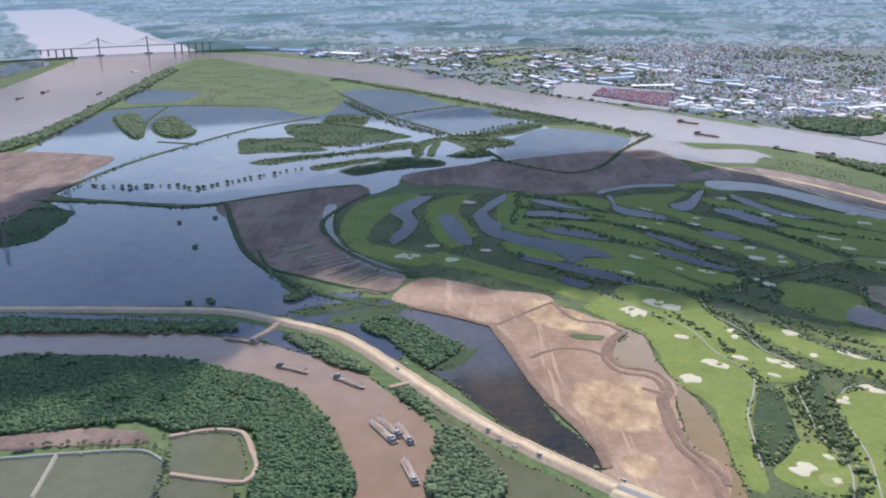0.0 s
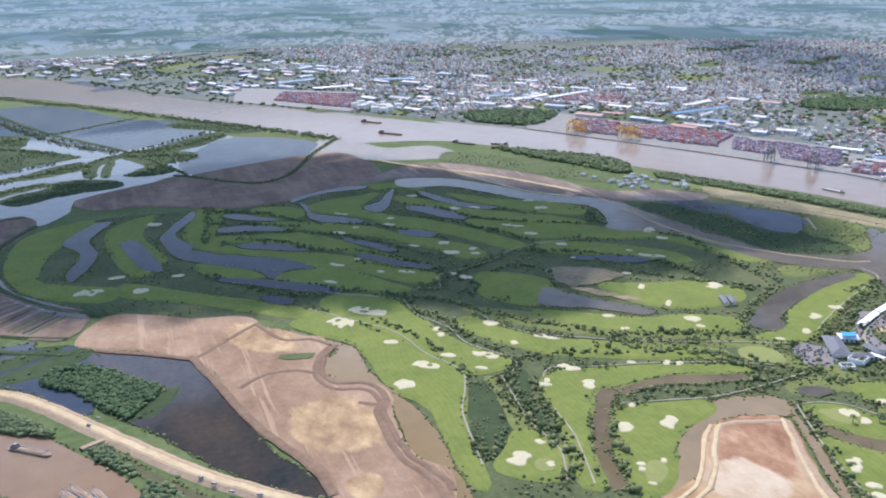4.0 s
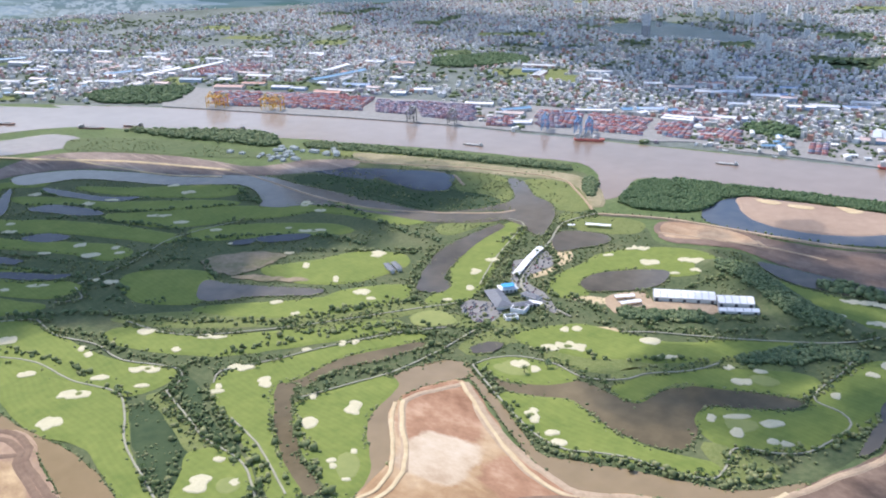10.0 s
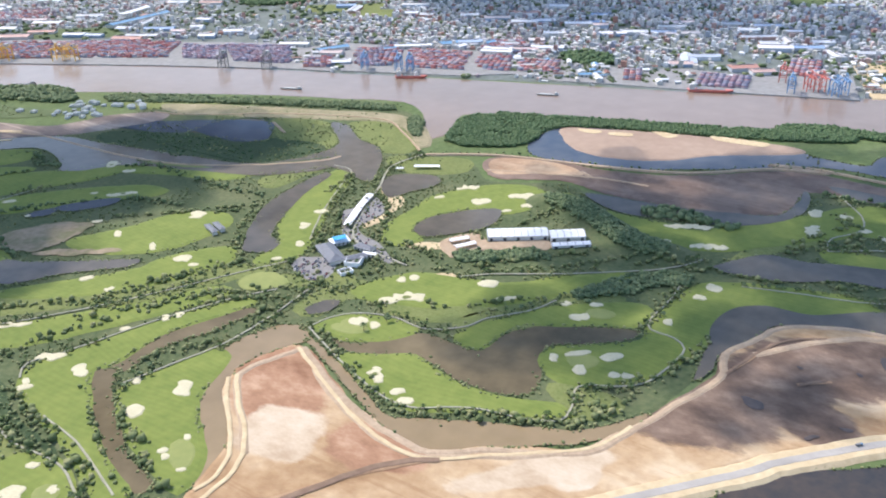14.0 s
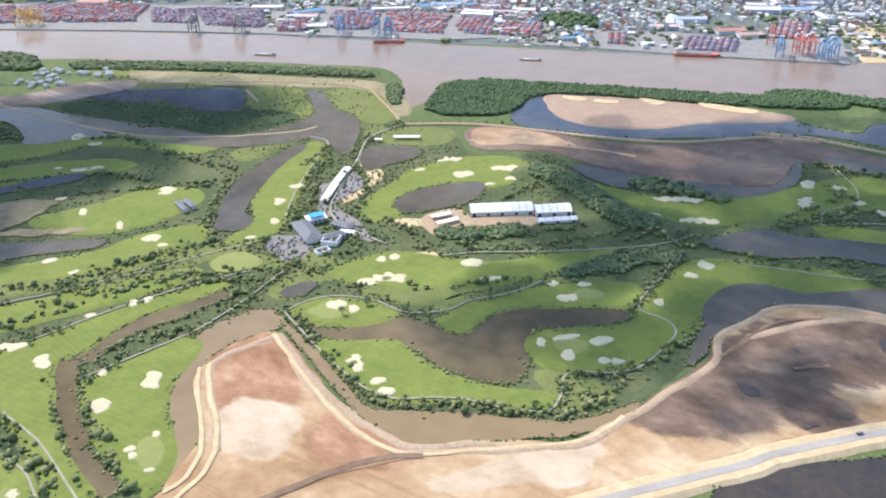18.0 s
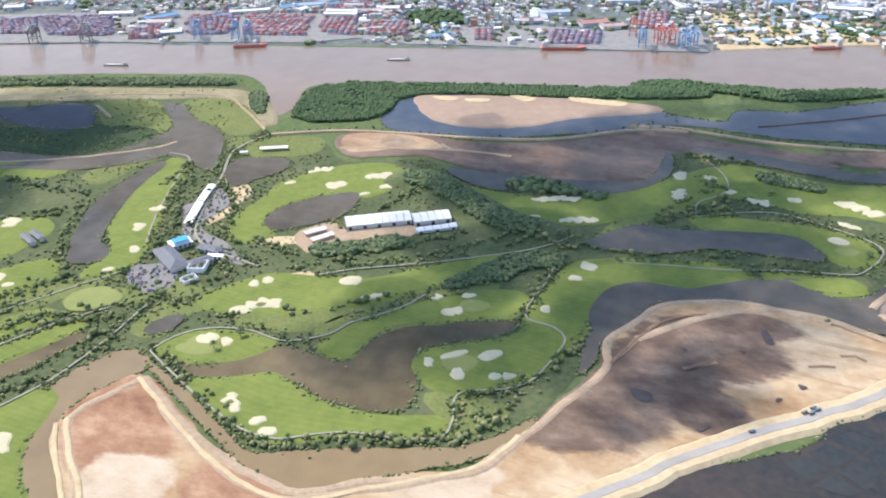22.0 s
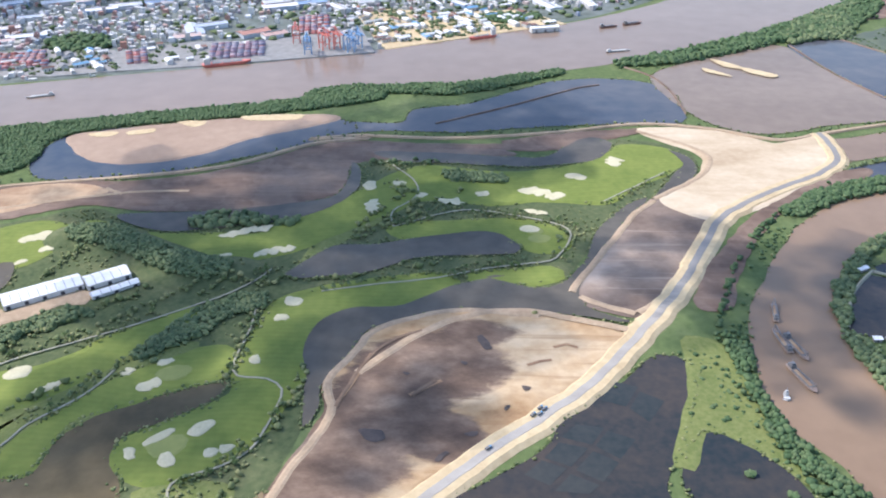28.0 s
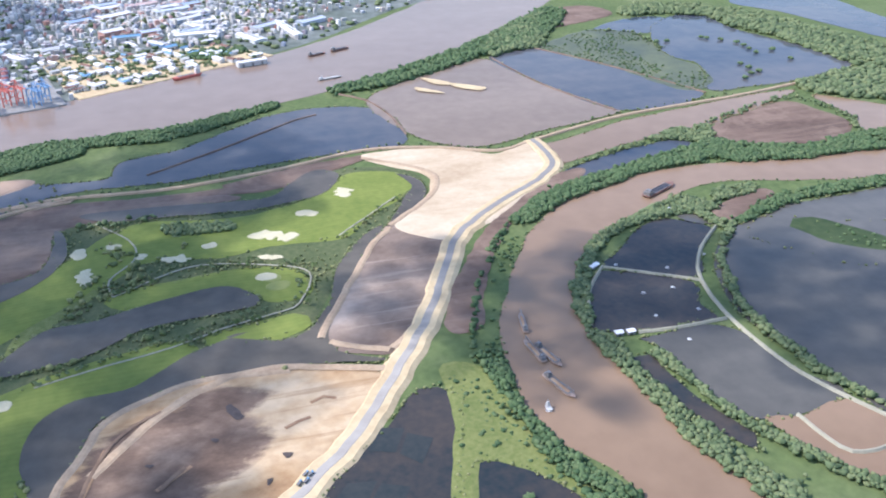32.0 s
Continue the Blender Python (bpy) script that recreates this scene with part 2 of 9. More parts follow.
M["damp_fill"] = fill_mat("graded_fill", 0.7, ((0.38, (0.24, 0.135, 0.066)), (0.45, (0.36, 0.225, 0.115)), (0.53, (0.47, 0.33, 0.19)), (0.63, (0.63, 0.50, 0.335))),
                          ((0.3, (0.27, 0.165, 0.088)), (0.7, (0.56, 0.41, 0.235))), (0.30, 0.18, 0.09),
                          stains=((493, 570, 59, 50, -2.38, "red"), (440, 525, 35, 34, -1.28, "pale"), (467, 453, 42, 30, -1.31, "red"), (507, 344, 64, 15, -0.71, "pale"), (515, 322, 20, 17, -0.75, "pale"),
                                  (722, 226, 100, 52, -0.75, "mud"), (630, 265, 62, 42, -0.6, "mud"), (670, 205, 45, 28, 0.9, "mud")))
M["dry_mud"] = fill_mat("dry_mud", 0.3, ((0.36, (0.14, 0.10, 0.077)), (0.46, (0.22, 0.165, 0.128)), (0.55, (0.31, 0.24, 0.187)), (0.65, (0.47, 0.385, 0.31))),
                        ((0.3, (0.17, 0.125, 0.096)), (0.7, (0.30, 0.23, 0.18))), (0.42, 0.34, 0.27), 0.4)
M["clay_fill"] = fill_mat("graded_clay", 0.55, ((0.37, (0.20, 0.125, 0.078)), (0.46, (0.29, 0.19, 0.12)), (0.55, (0.37, 0.255, 0.17)), (0.66, (0.52, 0.38, 0.25))),
                          ((0.3, (0.22, 0.14, 0.088)), (0.7, (0.42, 0.29, 0.19))), (0.55, 0.41, 0.26), 0.45,
                          stains=((165, 748, 49, 52, 0.24, "yellow"), (160, 639, 18, 20, -0.22, "yellow"), (134, 968, 54, 35, -1.09, "yellow")))
M["dark_clay"] = soil_mat("dark_clay", ((0.3, (0.16, 0.105, 0.07)), (0.7, (0.27, 0.185, 0.125))), ((0.3, (0.17, 0.11, 0.075)), (0.7, (0.29, 0.20, 0.135))), 0.03, 0.2)
M["reed_flat"] = soil_mat("flooded_reeds", ((0.34, (0.06, 0.08, 0.07)), (0.5, (0.10, 0.12, 0.07)), (0.66, (0.17, 0.19, 0.09))), ((0.3, (0.07, 0.09, 0.065)), (0.7, (0.14, 0.15, 0.085))), 0.012, 0.06, 0.5, 0.3)
M["terrace"] = soil_mat("weedy_terrace", ((0.34, (0.17, 0.17, 0.085)), (0.5, (0.29, 0.25, 0.145)), (0.66, (0.42, 0.35, 0.23))), ((0.3, (0.18, 0.18, 0.09)), (0.7, (0.36, 0.30, 0.19))), 0.02, 0.15)
M["pale_fill"] = fill_mat("pale_sand_fill", 0.9, ((0.36, (0.40, 0.295, 0.185)), (0.46, (0.51, 0.40, 0.265)), (0.55, (0.60, 0.49, 0.345)), (0.66, (0.68, 0.58, 0.43))),
                          ((0.3, (0.42, 0.31, 0.195)), (0.7, (0.62, 0.51, 0.36))), (0.44, 0.33, 0.21), 0.3)
M["bare"] = soil_mat("bare_patch", ((0.36, (0.13, 0.15, 0.06)), (0.5, (0.26, 0.21, 0.13)), (0.64, (0.38, 0.29, 0.20))), ((0.3, (0.16, 0.15, 0.08)), (0.7, (0.33, 0.26, 0.18))), 0.03, 0.15)
M["bank_mud"] = fill_mat("river_mud", -0.95, ((0.36, (0.12, 0.09, 0.075)), (0.46, (0.19, 0.145, 0.12)), (0.55, (0.26, 0.205, 0.17)), (0.66, (0.40, 0.33, 0.27))),
                         ((0.3, (0.15, 0.115, 0.095)), (0.7, (0.29, 0.23, 0.19))), (0.50, 0.41, 0.32), 0.5)
M["plot_water"] = water_mat("sunken_plot_water", (0.027, 0.037, 0.039), (0.062, 0.063, 0.057), 0.02, 0.08, 0.05)
M["bright_sand"] = soil_mat("dry_sand", ((0.3, (0.454, 0.341, 0.197)), (0.7, (0.662, 0.540, 0.329))),
                            ((0.3, (0.436, 0.323, 0.190)), (0.7, (0.662, 0.540, 0.329))), 0.02, 0.15)
M["bunker"] = soil_mat("bunker_sand", ((0.3, (0.472, 0.430, 0.271)), (0.7, (0.636, 0.581, 0.386))),
                       ((0.3, (0.472, 0.430, 0.279)), (0.7, (0.636, 0.581, 0.393))), 0.08, 0.5, 0.95, 0.3)
M["dirt"] = soil_mat("dirt_road", ((0.3, (0.330, 0.235, 0.149)), (0.7, (0.500, 0.382, 0.257))),
                     ((0.3, (0.310, 0.225, 0.144)), (0.7, (0.500, 0.382, 0.261))), 0.03, 0.3)
M["path"] = soil_mat("cart_path", ((0.3, (0.27, 0.26, 0.19)), (0.7, (0.40, 0.38, 0.28))),
                     ((0.3, (0.27, 0.26, 0.19)), (0.7, (0.40, 0.38, 0.29))), 0.05, 0.4, 0.9, 0.2)
M["asphalt"] = soil_mat("dusty_asphalt", ((0.3, (0.193, 0.182, 0.170)), (0.7, (0.301, 0.290, 0.270))),
                        ((0.3, (0.201, 0.192, 0.180)), (0.7, (0.285, 0.271, 0.255))), 0.03, 0.4, 0.9, 0.2)
M["worn_deck"] = soil_mat("worn_barge_paint", ((0.3, (0.30, 0.20, 0.15)), (0.7, (0.46, 0.36, 0.29))),
                          ((0.3, (0.24, 0.17, 0.13)), (0.7, (0.45, 0.37, 0.31))), 0.3, 2.0, 0.8, 0.3)
M["roadway"] = fill_mat("dusty_roadway", 0.4, ((0.3, (0.20, 0.19, 0.178)), (0.7, (0.30, 0.285, 0.265))), ((0.3, (0.20, 0.19, 0.178)), (0.7, (0.285, 0.27, 0.25))),
                        (0.36, 0.33, 0.28), 0.3, stains=((623, 175, 262, 60, 2.49, "dust"),))
M["fish"] = water_mat("fish_pond_water", (0.075, 0.085, 0.07), (0.15, 0.15, 0.115), 0.008, 0.06, 0.03)
M["creek"] = water_mat("creek_water", (0.215, 0.145, 0.092), (0.30, 0.205, 0.132), 0.004, 0.18, 0.08)
M["river"] = water_mat("muddy_river", (0.20, 0.145, 0.105), (0.275, 0.20, 0.15), 0.003, 0.18, 0.10)
# part of the reflected sky's blue is put into this base colour
M["wet"] = water_mat("flooded_water", (0.035, 0.055, 0.085), (0.13, 0.125, 0.125), 0.004, 0.05, 0.03, 0.27, 1.24)
M["blue_pond"] = water_mat("blue_grey_pond_water", (0.03, 0.05, 0.085), (0.09, 0.10, 0.115), 0.004, 0.05, 0.03, 0.12, 1.16)
# darker copy of the pond water, cloud shade put into its colour
M["shaded_water"] = water_mat("dark_shaded_water", (0.022, 0.034, 0.05), (0.06, 0.068, 0.08), 0.02, 0.06, 0.04, 0.15, 1.17)
M["pond"] = water_mat("pond_water", (0.085, 0.07, 0.042), (0.21, 0.165, 0.095), 0.007, 0.06, 0.04, 0.2, 1.17)
M["lake"] = water_mat("grey_lake_water", (0.062, 0.058, 0.05), (0.165, 0.145, 0.115), 0.006, 0.06, 0.04, 0.25, 1.2)
M["pond_sand"] = soil_mat("wet_sand", ((0.3, (0.29, 0.20, 0.14)), (0.7, (0.42, 0.305, 0.22))),
                          ((0.3, (0.29, 0.205, 0.15)), (0.7, (0.40, 0.295, 0.215))), 0.008, 0.08, 0.8, 0.3)
M["olive"] = water_mat("olive_pond_water", (0.095, 0.10, 0.055), (0.16, 0.16, 0.09), 0.008, 0.08, 0.03, 0.25, 1.24)
M["silty"] = water_mat("silty_pond_water", (0.066, 0.066, 0.060), (0.133, 0.125, 0.106), 0.006, 0.06, 0.03)
M["shoal"] = water_mat("shallow_brown_water", (0.19, 0.145, 0.11), (0.275, 0.215, 0.165), 0.006, 0.12, 0.05, 0.25, 1.22)
M["moat"] = water_mat("brown_moat", (0.22, 0.16, 0.085), (0.30, 0.22, 0.12), 0.006, 0.14, 0.06)
M["dark"] = water_mat("dark_pond", (0.018, 0.030, 0.036), (0.085, 0.066, 0.052), 0.016, 0.08, 0.05)
M["white_roof"] = plain_mat("white_sheet", (0.82, 0.82, 0.82), 0.5, 0, 0.1, 0.15)
M["grey_roof"] = plain_mat("grey_tile", (0.17, 0.18, 0.20), 0.7, 0, 0.25, 0.5)
M["white_wall"] = plain_mat("white_wall", (0.60, 0.59, 0.56), 0.8, 0, 0.12, 0.3)
M["steel_yellow"] = plain_mat("yellow_steel", (0.75, 0.42, 0.05), 0.5, 0, 0.15)
M["steel_blue"] = plain_mat("blue_steel", (0.18, 0.34, 0.56), 0.5, 0, 0.15)
M["steel_red"] = plain_mat("red_steel", (0.62, 0.18, 0.14), 0.5, 0, 0.15)
M["steel_grey"] = plain_mat("grey_steel", (0.24, 0.235, 0.23), 0.5, 0.3, 0.2)
M["concrete"] = plain_mat("concrete", (0.27, 0.265, 0.25), 0.9, 0, 0.2, 0.1)
M["rust"] = plain_mat("rusty_hull", (0.23, 0.125, 0.095), 0.8, 0, 0.4, 0.6)
M["hull_dark"] = plain_mat("dark_hull", (0.05, 0.05, 0.06), 0.6, 0, 0.3)
M["leaf"] = island_mat("tree_leaves", ((0.0, (0.083, 0.124, 0.058)), (0.5, (0.149, 0.199, 0.091)), (1.0, (0.194, 0.230, 0.107))), 0.85, 0.7)
M["mangrove"] = island_mat("mangrove_leaves", ((0.0, (0.058, 0.106, 0.045)), (0.5, (0.095, 0.155, 0.065)), (1.0, (0.126, 0.176, 0.078))), 0.85, 0.7)
M["shrub"] = island_mat("shrub_leaves", ((0.0, (0.114, 0.150, 0.057)), (0.5, (0.181, 0.217, 0.087)), (1.0, (0.326, 0.318, 0.146))), 0.85, 0.9)
M["palm"] = island_mat("palm_fronds", ((0.0, (0.075, 0.128, 0.038)), (1.0, (0.150, 0.210, 0.068))), 0.8, 1.5)
M["bark"] = plain_mat("bark", (0.16, 0.12, 0.085), 0.95, 0, 0.3, 2.0)
M["houses"] = island_mat("town_houses", ((0.0, (0.40, 0.39, 0.38)), (0.2, (0.66, 0.64, 0.61)), (0.45, (0.80, 0.79, 0.77)),
                                         (0.6, (0.48, 0.25, 0.19)), (0.72, (0.36, 0.41, 0.50)), (0.85, (0.72, 0.66, 0.56)), (1.0, (0.85, 0.85, 0.86))), 0.8, 0.2)
M["sheds"] = island_mat("factory_sheds", ((0.0, (0.55, 0.56, 0.57)), (0.4, (0.80, 0.81, 0.82)), (0.6, (0.30, 0.42, 0.60)),
                                          (0.75, (0.74, 0.73, 0.70)), (0.9, (0.50, 0.26, 0.2)), (1.0, (0.85, 0.85, 0.85))), 0.6, 0.1, True)
M["boxes"] = island_mat("container_paint", ((0.0, (0.46, 0.15, 0.14)), (0.3, (0.52, 0.22, 0.20)), (0.42, (0.60, 0.58, 0.57)), (0.5, (0.22, 0.28, 0.44)),
                                            (0.62, (0.50, 0.28, 0.22)), (0.72, (0.48, 0.18, 0.20)), (0.85, (0.52, 0.50, 0.52)), (1.0, (0.20, 0.30, 0.44))), 0.6, 0.5)
M["boxes_dark"] = island_mat("dark_container_paint", ((0.0, (0.22, 0.22, 0.32)), (0.4, (0.42, 0.24, 0.26)), (0.7, (0.30, 0.32, 0.42)), (1.0, (0.52, 0.47, 0.50))), 0.6, 0.5)


# ---- building blocks ----
from mathutils import geometry


def mesh_of(name, bm, mat):
    me = bpy.data.meshes.new(name)
    bm.to_mesh(me)
    bm.free()
    me.materials.append(mat)
    return me


def part(name, bm, mat, parent, label="", m=None):
    ob = new(name, mesh_of(name, bm, mat))
    if parent:
        ob.parent = parent
    if m is not None:
        ob.matrix_basis = m
    if label:
        tagged(ob, label)
    return ob


def catmull(pts, step, closed):
    p = [Vector((a, b)) for a, b in pts]
    n = len(p)
    out = []
    last = n if closed else n - 1
    for k in range(last):
        if closed:
            p0, p1, p2, p3 = p[k - 1], p[k], p[(k + 1) % n], p[(k + 2) % n]
        else:
            p0, p1, p2, p3 = p[max(k - 1, 0)], p[k], p[k + 1], p[min(k + 2, n - 1)]
        d = (p2 - p1).length
        m = max(1, min(14, int(d / step)))
        # centripetal-like tangents keep uneven spacing from overshooting
        t1 = (p2 - p0) * (0.5 * min(1.0, d / max((p2 - p0).length * 0.5, 1e-6)))
        t2 = (p3 - p1) * (0.5 * min(1.0, d / max((p3 - p1).length * 0.5, 1e-6)))
        for j in range(m):
            s = j / m
            out.append(p1 * (2 * s**3 - 3 * s**2 + 1) + t1 * (s**3 - 2 * s**2 + s) + p2 * (-2 * s**3 + 3 * s**2) + t2 * (s**3 - s**2))
    if not closed:
        out.append(p[-1])
    return out


def wobble(line, amount, size):
    out = []
    for q in line:
        v = Vector((q.x / size, q.y / size, 7.3))
        out.append(Vector((q.x + amount * noise.noise(v), q.y + amount * noise.noise(v + Vector((31, 17, 5))))))
    return out


AREAS = {}


def remember(kind, line):
    AREAS.setdefault(kind, []).append(np.array([(q.x, q.y) for q in line]))


def inside(poly, pts):
    """Which of pts lie in the closed line poly."""
    x, y = pts[:, 0], pts[:, 1]
    hit = np.zeros(len(pts), bool)
    a = poly
    b = np.roll(poly, -1, 0)
    lo, up = poly.min(0), poly.max(0)
    cand = np.where((x >= lo[0]) & (x <= up[0]) & (y >= lo[1]) & (y <= up[1]))[0]
    if not len(cand):
        return hit
    xs, ys = x[cand][:, None], y[cand][:, None]
    cross = ((a[:, 1] > ys) != (b[:, 1] > ys))
    dy = np.where(b[:, 1] == a[:, 1], 1e-9, b[:, 1] - a[:, 1])
    hit[cand] = (np.sum(cross & (xs < (b[:, 0] - a[:, 0]) * (ys - a[:, 1]) / dy + a[:, 0]), 1) % 2).astype(bool)
    return hit


def within(kinds, pts):
    hit = np.zeros(len(pts), bool)
    for k in kinds:
        for poly in AREAS.get(k, ()):
            hit |= inside(poly, pts)
    return hit


def sheet(name, pts, z, mat, label, category, rim=0.0, drop=0.0, step=9.0, rough_edge=2.0, size=22.0, kind="structure", area=None):
    """A patch of ground or water with a wavy outline; rim and drop give it a sloping bank all round."""
    line = wobble(catmull(pts, step, True), rough_edge, size)
    turn = sum(a.x * b.y - b.x * a.y for a, b in zip(line, line[1:] + line[:1]))
    if turn < 0:
        line.reverse()
    remember(area or name, line)
    bm = bmesh.new()
    co, _, tris, _, _, _ = geometry.delaunay_2d_cdt(line, [], [list(range(len(line)))], 1, 0.01)
    inner = [bm.verts.new((q.x, q.y, z)) for q in co]
    for f in tris:
        bm.faces.new([inner[k] for k in f])
    n = len(line)
    if rim:
        top = [bm.verts.new((q.x, q.y, z)) for q in line]
        low = []
        for k in range(n):
            d = line[(k + 1) % n] - line[k - 1]
            o = Vector((d.y, -d.x)).normalized() * rim if d.length else Vector((0, 0))
            low.append(bm.verts.new((line[k].x + o.x, line[k].y + o.y, z - drop)))
        for k in range(n):
            j = (k + 1) % n
            bm.faces.new((top[k], low[k], low[j], top[j]))
    bm.normal_update()
    if sum(f.normal.z * f.calc_area() for f in bm.faces) < 0:
        bmesh.ops.reverse_faces(bm, faces=bm.faces[:])
    ob = new(name, mesh_of(name, bm, mat))
    return tagged(ob, label, category, kind=kind)


def ribbon_bm(pts, width, z, shoulder, drop, step=8.0, shake=0.6):
    """A strip along an open line with sloping sides."""
    line = wobble(catmull(pts, step, False), shake, 15.0)
    bm = bmesh.new()
    rows = []
    for k, q in enumerate(line):
        d = line[min(k + 1, len(line) - 1)] - line[max(k - 1, 0)]
        o = Vector((-d.y, d.x)).normalized()
        h = width / 2
        rows.append([bm.verts.new((q.x + o.x * s, q.y + o.y * s, zz)) for s, zz in
                     ((-h - shoulder, z - drop), (-h, z), (h, z), (h + shoulder, z - drop))])
    for a, b in zip(rows, rows[1:]):
        for j in range(3):
            bm.faces.new((a[j], a[j + 1], b[j + 1], b[j]))
    bmesh.ops.recalc_face_normals(bm, faces=bm.faces[:])
    if sum(f.normal.z for f in bm.faces) < 0:
        bmesh.ops.reverse_faces(bm, faces=bm.faces[:])
    edge = [Vector((r[1].co.x, r[1].co.y)) for r in rows] + [Vector((r[2].co.x, r[2].co.y)) for r in reversed(rows)]
    return bm, edge


# ---- ground, water and plots ----
LAYER = {"n": 0}


def lift(base):
    """A slightly different height for each patch, so that no two lie in one plane."""
    LAYER["n"] += 1
    return base + 0.012 * (LAYER["n"] % 16)


disc = bmesh.new()
bmesh.ops.create_circle(disc, cap_ends=True, segments=160, radius=4806)
bmesh.ops.translate(disc, verts=disc.verts, vec=(122, 88, 0))
ground = tagged(part("ground", disc, M["ground"], None), "flat green delta ground of scrub and fields", "ground", kind="structure")


def water(name, pts):
    sheet(name, pts, lift(0.25), M["creek"] if name == "creek" else M["river"], "wide muddy brown river with faint ripples", "river", step=25, rough_edge=4, size=40, area="water")


def wet(name, pts):
    if name == "plot_pond":
        sheet(name, pts, lift(1.0), M["lake"], "shallow flooded plot with raised beds", "pond", step=12, rough_edge=2, area="water")
        return
    mat = M["creek"] if name == "brown_pond" else {"shoal_pond": M["shoal"], "shoal_fish_pond": M["silty"], "olive_fish_pond": M["olive"], "deep_fish_pond": M["dark"], "deep_wetland": M["blue_pond"]}[name] if name in ("deep_wetland", "olive_fish_pond", "shoal_pond", "shoal_fish_pond", "deep_fish_pond") else M["fish"] if name == "fish_pond" else M["wet"]
    sheet(name, pts, lift(1.1 if name == "bank_pond" else 0.5), mat, "shallow flooded pond reflecting the cloudy sky", "pond", step=12, rough_edge=3, size=30, area="water")


def dark(name, pts):
    sheet(name, pts, lift(0.5), M["dark"], "dark still pond beside the new road", "pond", step=10, rough_edge=2.5, area="water")


def pond(name, pts):
    mat = M["moat"] if name == "brown_moat" else M["shaded_water"] if name == "reed_pond" else M["lake"] if name.startswith("north") else M["pond"]
    label = "brown water channel round the golf course" if name == "brown_moat" else "grey-brown golf course water hazard"
    high = 1.62 if name.startswith(("north", "reed")) else 1.35 if name == "meadow_pond" else 0.8
    sheet(name, pts, lift(high), M["blue_pond"] if name == "meadow_pond" else mat, label, "pond", step=8, rough_edge=2, area="meadow" if name in ("meadow_pond", "north_channel") else "water")


def marsh(name, pts):
    sheet(name, pts, lift(1.0), M["reed_flat"] if name == "reed_flat" else M["marsh"], "low dark green marsh islet in shallow water", "islet", 5, 0.6, 12, 8, 30, area="marsh")


def grassland(name, pts):
    sheet(name, pts, lift(0.9), M["grassland"], "flat field of rough green and yellowish grass", "field", 4, 0.5, 15, 4, 30, area="grassland")


def mud(name, pts):
    sheet(name, pts, lift(1.42 if name == "plot_bed" else 1.2), M["dry_mud"] if name == "sand_plot" else M["mud"], "bare brown mud flat with wet streaks", "mud flat", 4, 0.7, 4, 3, 11, area="sand")


def sand(name, pts):
    sheet(name, pts, lift(1.5), {"clay_plot": M["clay_fill"], "pond_sand": M["pond_sand"], "damp_plot": M["damp_fill"], "bank_terrace": M["terrace"], "sand_plot": M["pale_fill"], "sand_strip": M["bank_mud"]}.get(name, M["sand"]), "levelled building plot of pale orange sand fill", "sand plot", 5, 1.2, 8, 3, 25, area="sand")


def fair(name, pts):
    sheet(name, pts, lift(1.4), M["fair"], "smooth bright green mown golf fairway", "fairway", 6, 0.7, 7, 2, 20, area="fairway")


def rough(name, pts):
    sheet(name, pts, lift(1.1), M["rough"], "lighter green rough beside the fairways", "rough", 5, 0.5, 7, 2, 20, area="rough")


def dike(pts, width):
    bm, edge = ribbon_bm(pts, width, lift(1.8), 3.0 if width > 2 else 0.8, 1.7)
    remember("dike", edge)
    tagged(part("dike", bm, M["marsh"] if width > 2 else M["mud"], None), "low earth dike overgrown with dark bushes", "dike", kind="structure")


def road(pts, width):
    bm, edge = ribbon_bm(pts, width + 8, 2.6, 4.0, 2.4, shake=2.5)
    remember("road", edge)
    tagged(part("embankment", bm, M["bright_sand"], None), "pale sandy embankment carrying the new road", "embankment", kind="structure")
    bm, edge = ribbon_bm(pts, width * 0.6, 2.85, 0.4, 0.22, shake=1.5)
    tagged(part("road", bm, M["roadway"], None), "new grey road with sandy shoulders", "road", kind="structure")


def dirtroad(pts, width):
    bm, edge = ribbon_bm(pts, width + 1, 2.5, 5.0, 2.3, shake=1.5)
    remember("road", edge)
    tagged(part("embankment", bm, M["dirt"], None), "pale dirt causeway across the flooded land", "embankment", kind="structure")
    bm, edge = ribbon_bm(pts, width * 0.6, 2.72, 0.4, 0.2, shake=1.5)
    tagged(part("road", bm, M["bright_sand"], None), "unpaved pale road surface with wheel marks", "road", kind="structure")


def berm(pts, width):
    bm, edge = ribbon_bm(pts, width, lift(2.2), 2.0, 0.7, shake=1.6)
    remember("sand", edge)
    tagged(part("berm", bm, M["dark_clay"] if pts[0][0] < 230 else M["clay"] if pts[0][0] < 430 else M["dirt"], None), "low sandy berm round a building plot", "berm", kind="structure")


def track(name, pts, width):
    bm, edge = ribbon_bm(pts, width * 0.75, lift(2.2), 1.2, 1.9)
    remember("road", edge)
    tagged(part(name, bm, M["path"] if name == "fish_pond_path" and width < 5 else M["dirt"], None), "pale track on a low bank", "track", kind="structure")


def path(pts, width):
    bm, edge = ribbon_bm(pts, width * 0.5, lift(1.9), 0.2, 0.4, 6.0)
    remember("path", edge)
    tagged(part("cart_path", bm, M["path"], None), "narrow pale concrete golf cart path", "path", kind="structure")


def rut(pts, width):
    bm, edge = ribbon_bm(pts, width, lift(1.98), 0.8, 0.2, shake=1.2)
    tagged(part("wheel_rut", bm, M["clay"], None), "brown rutted haul line across the fill", "track", kind="structure")


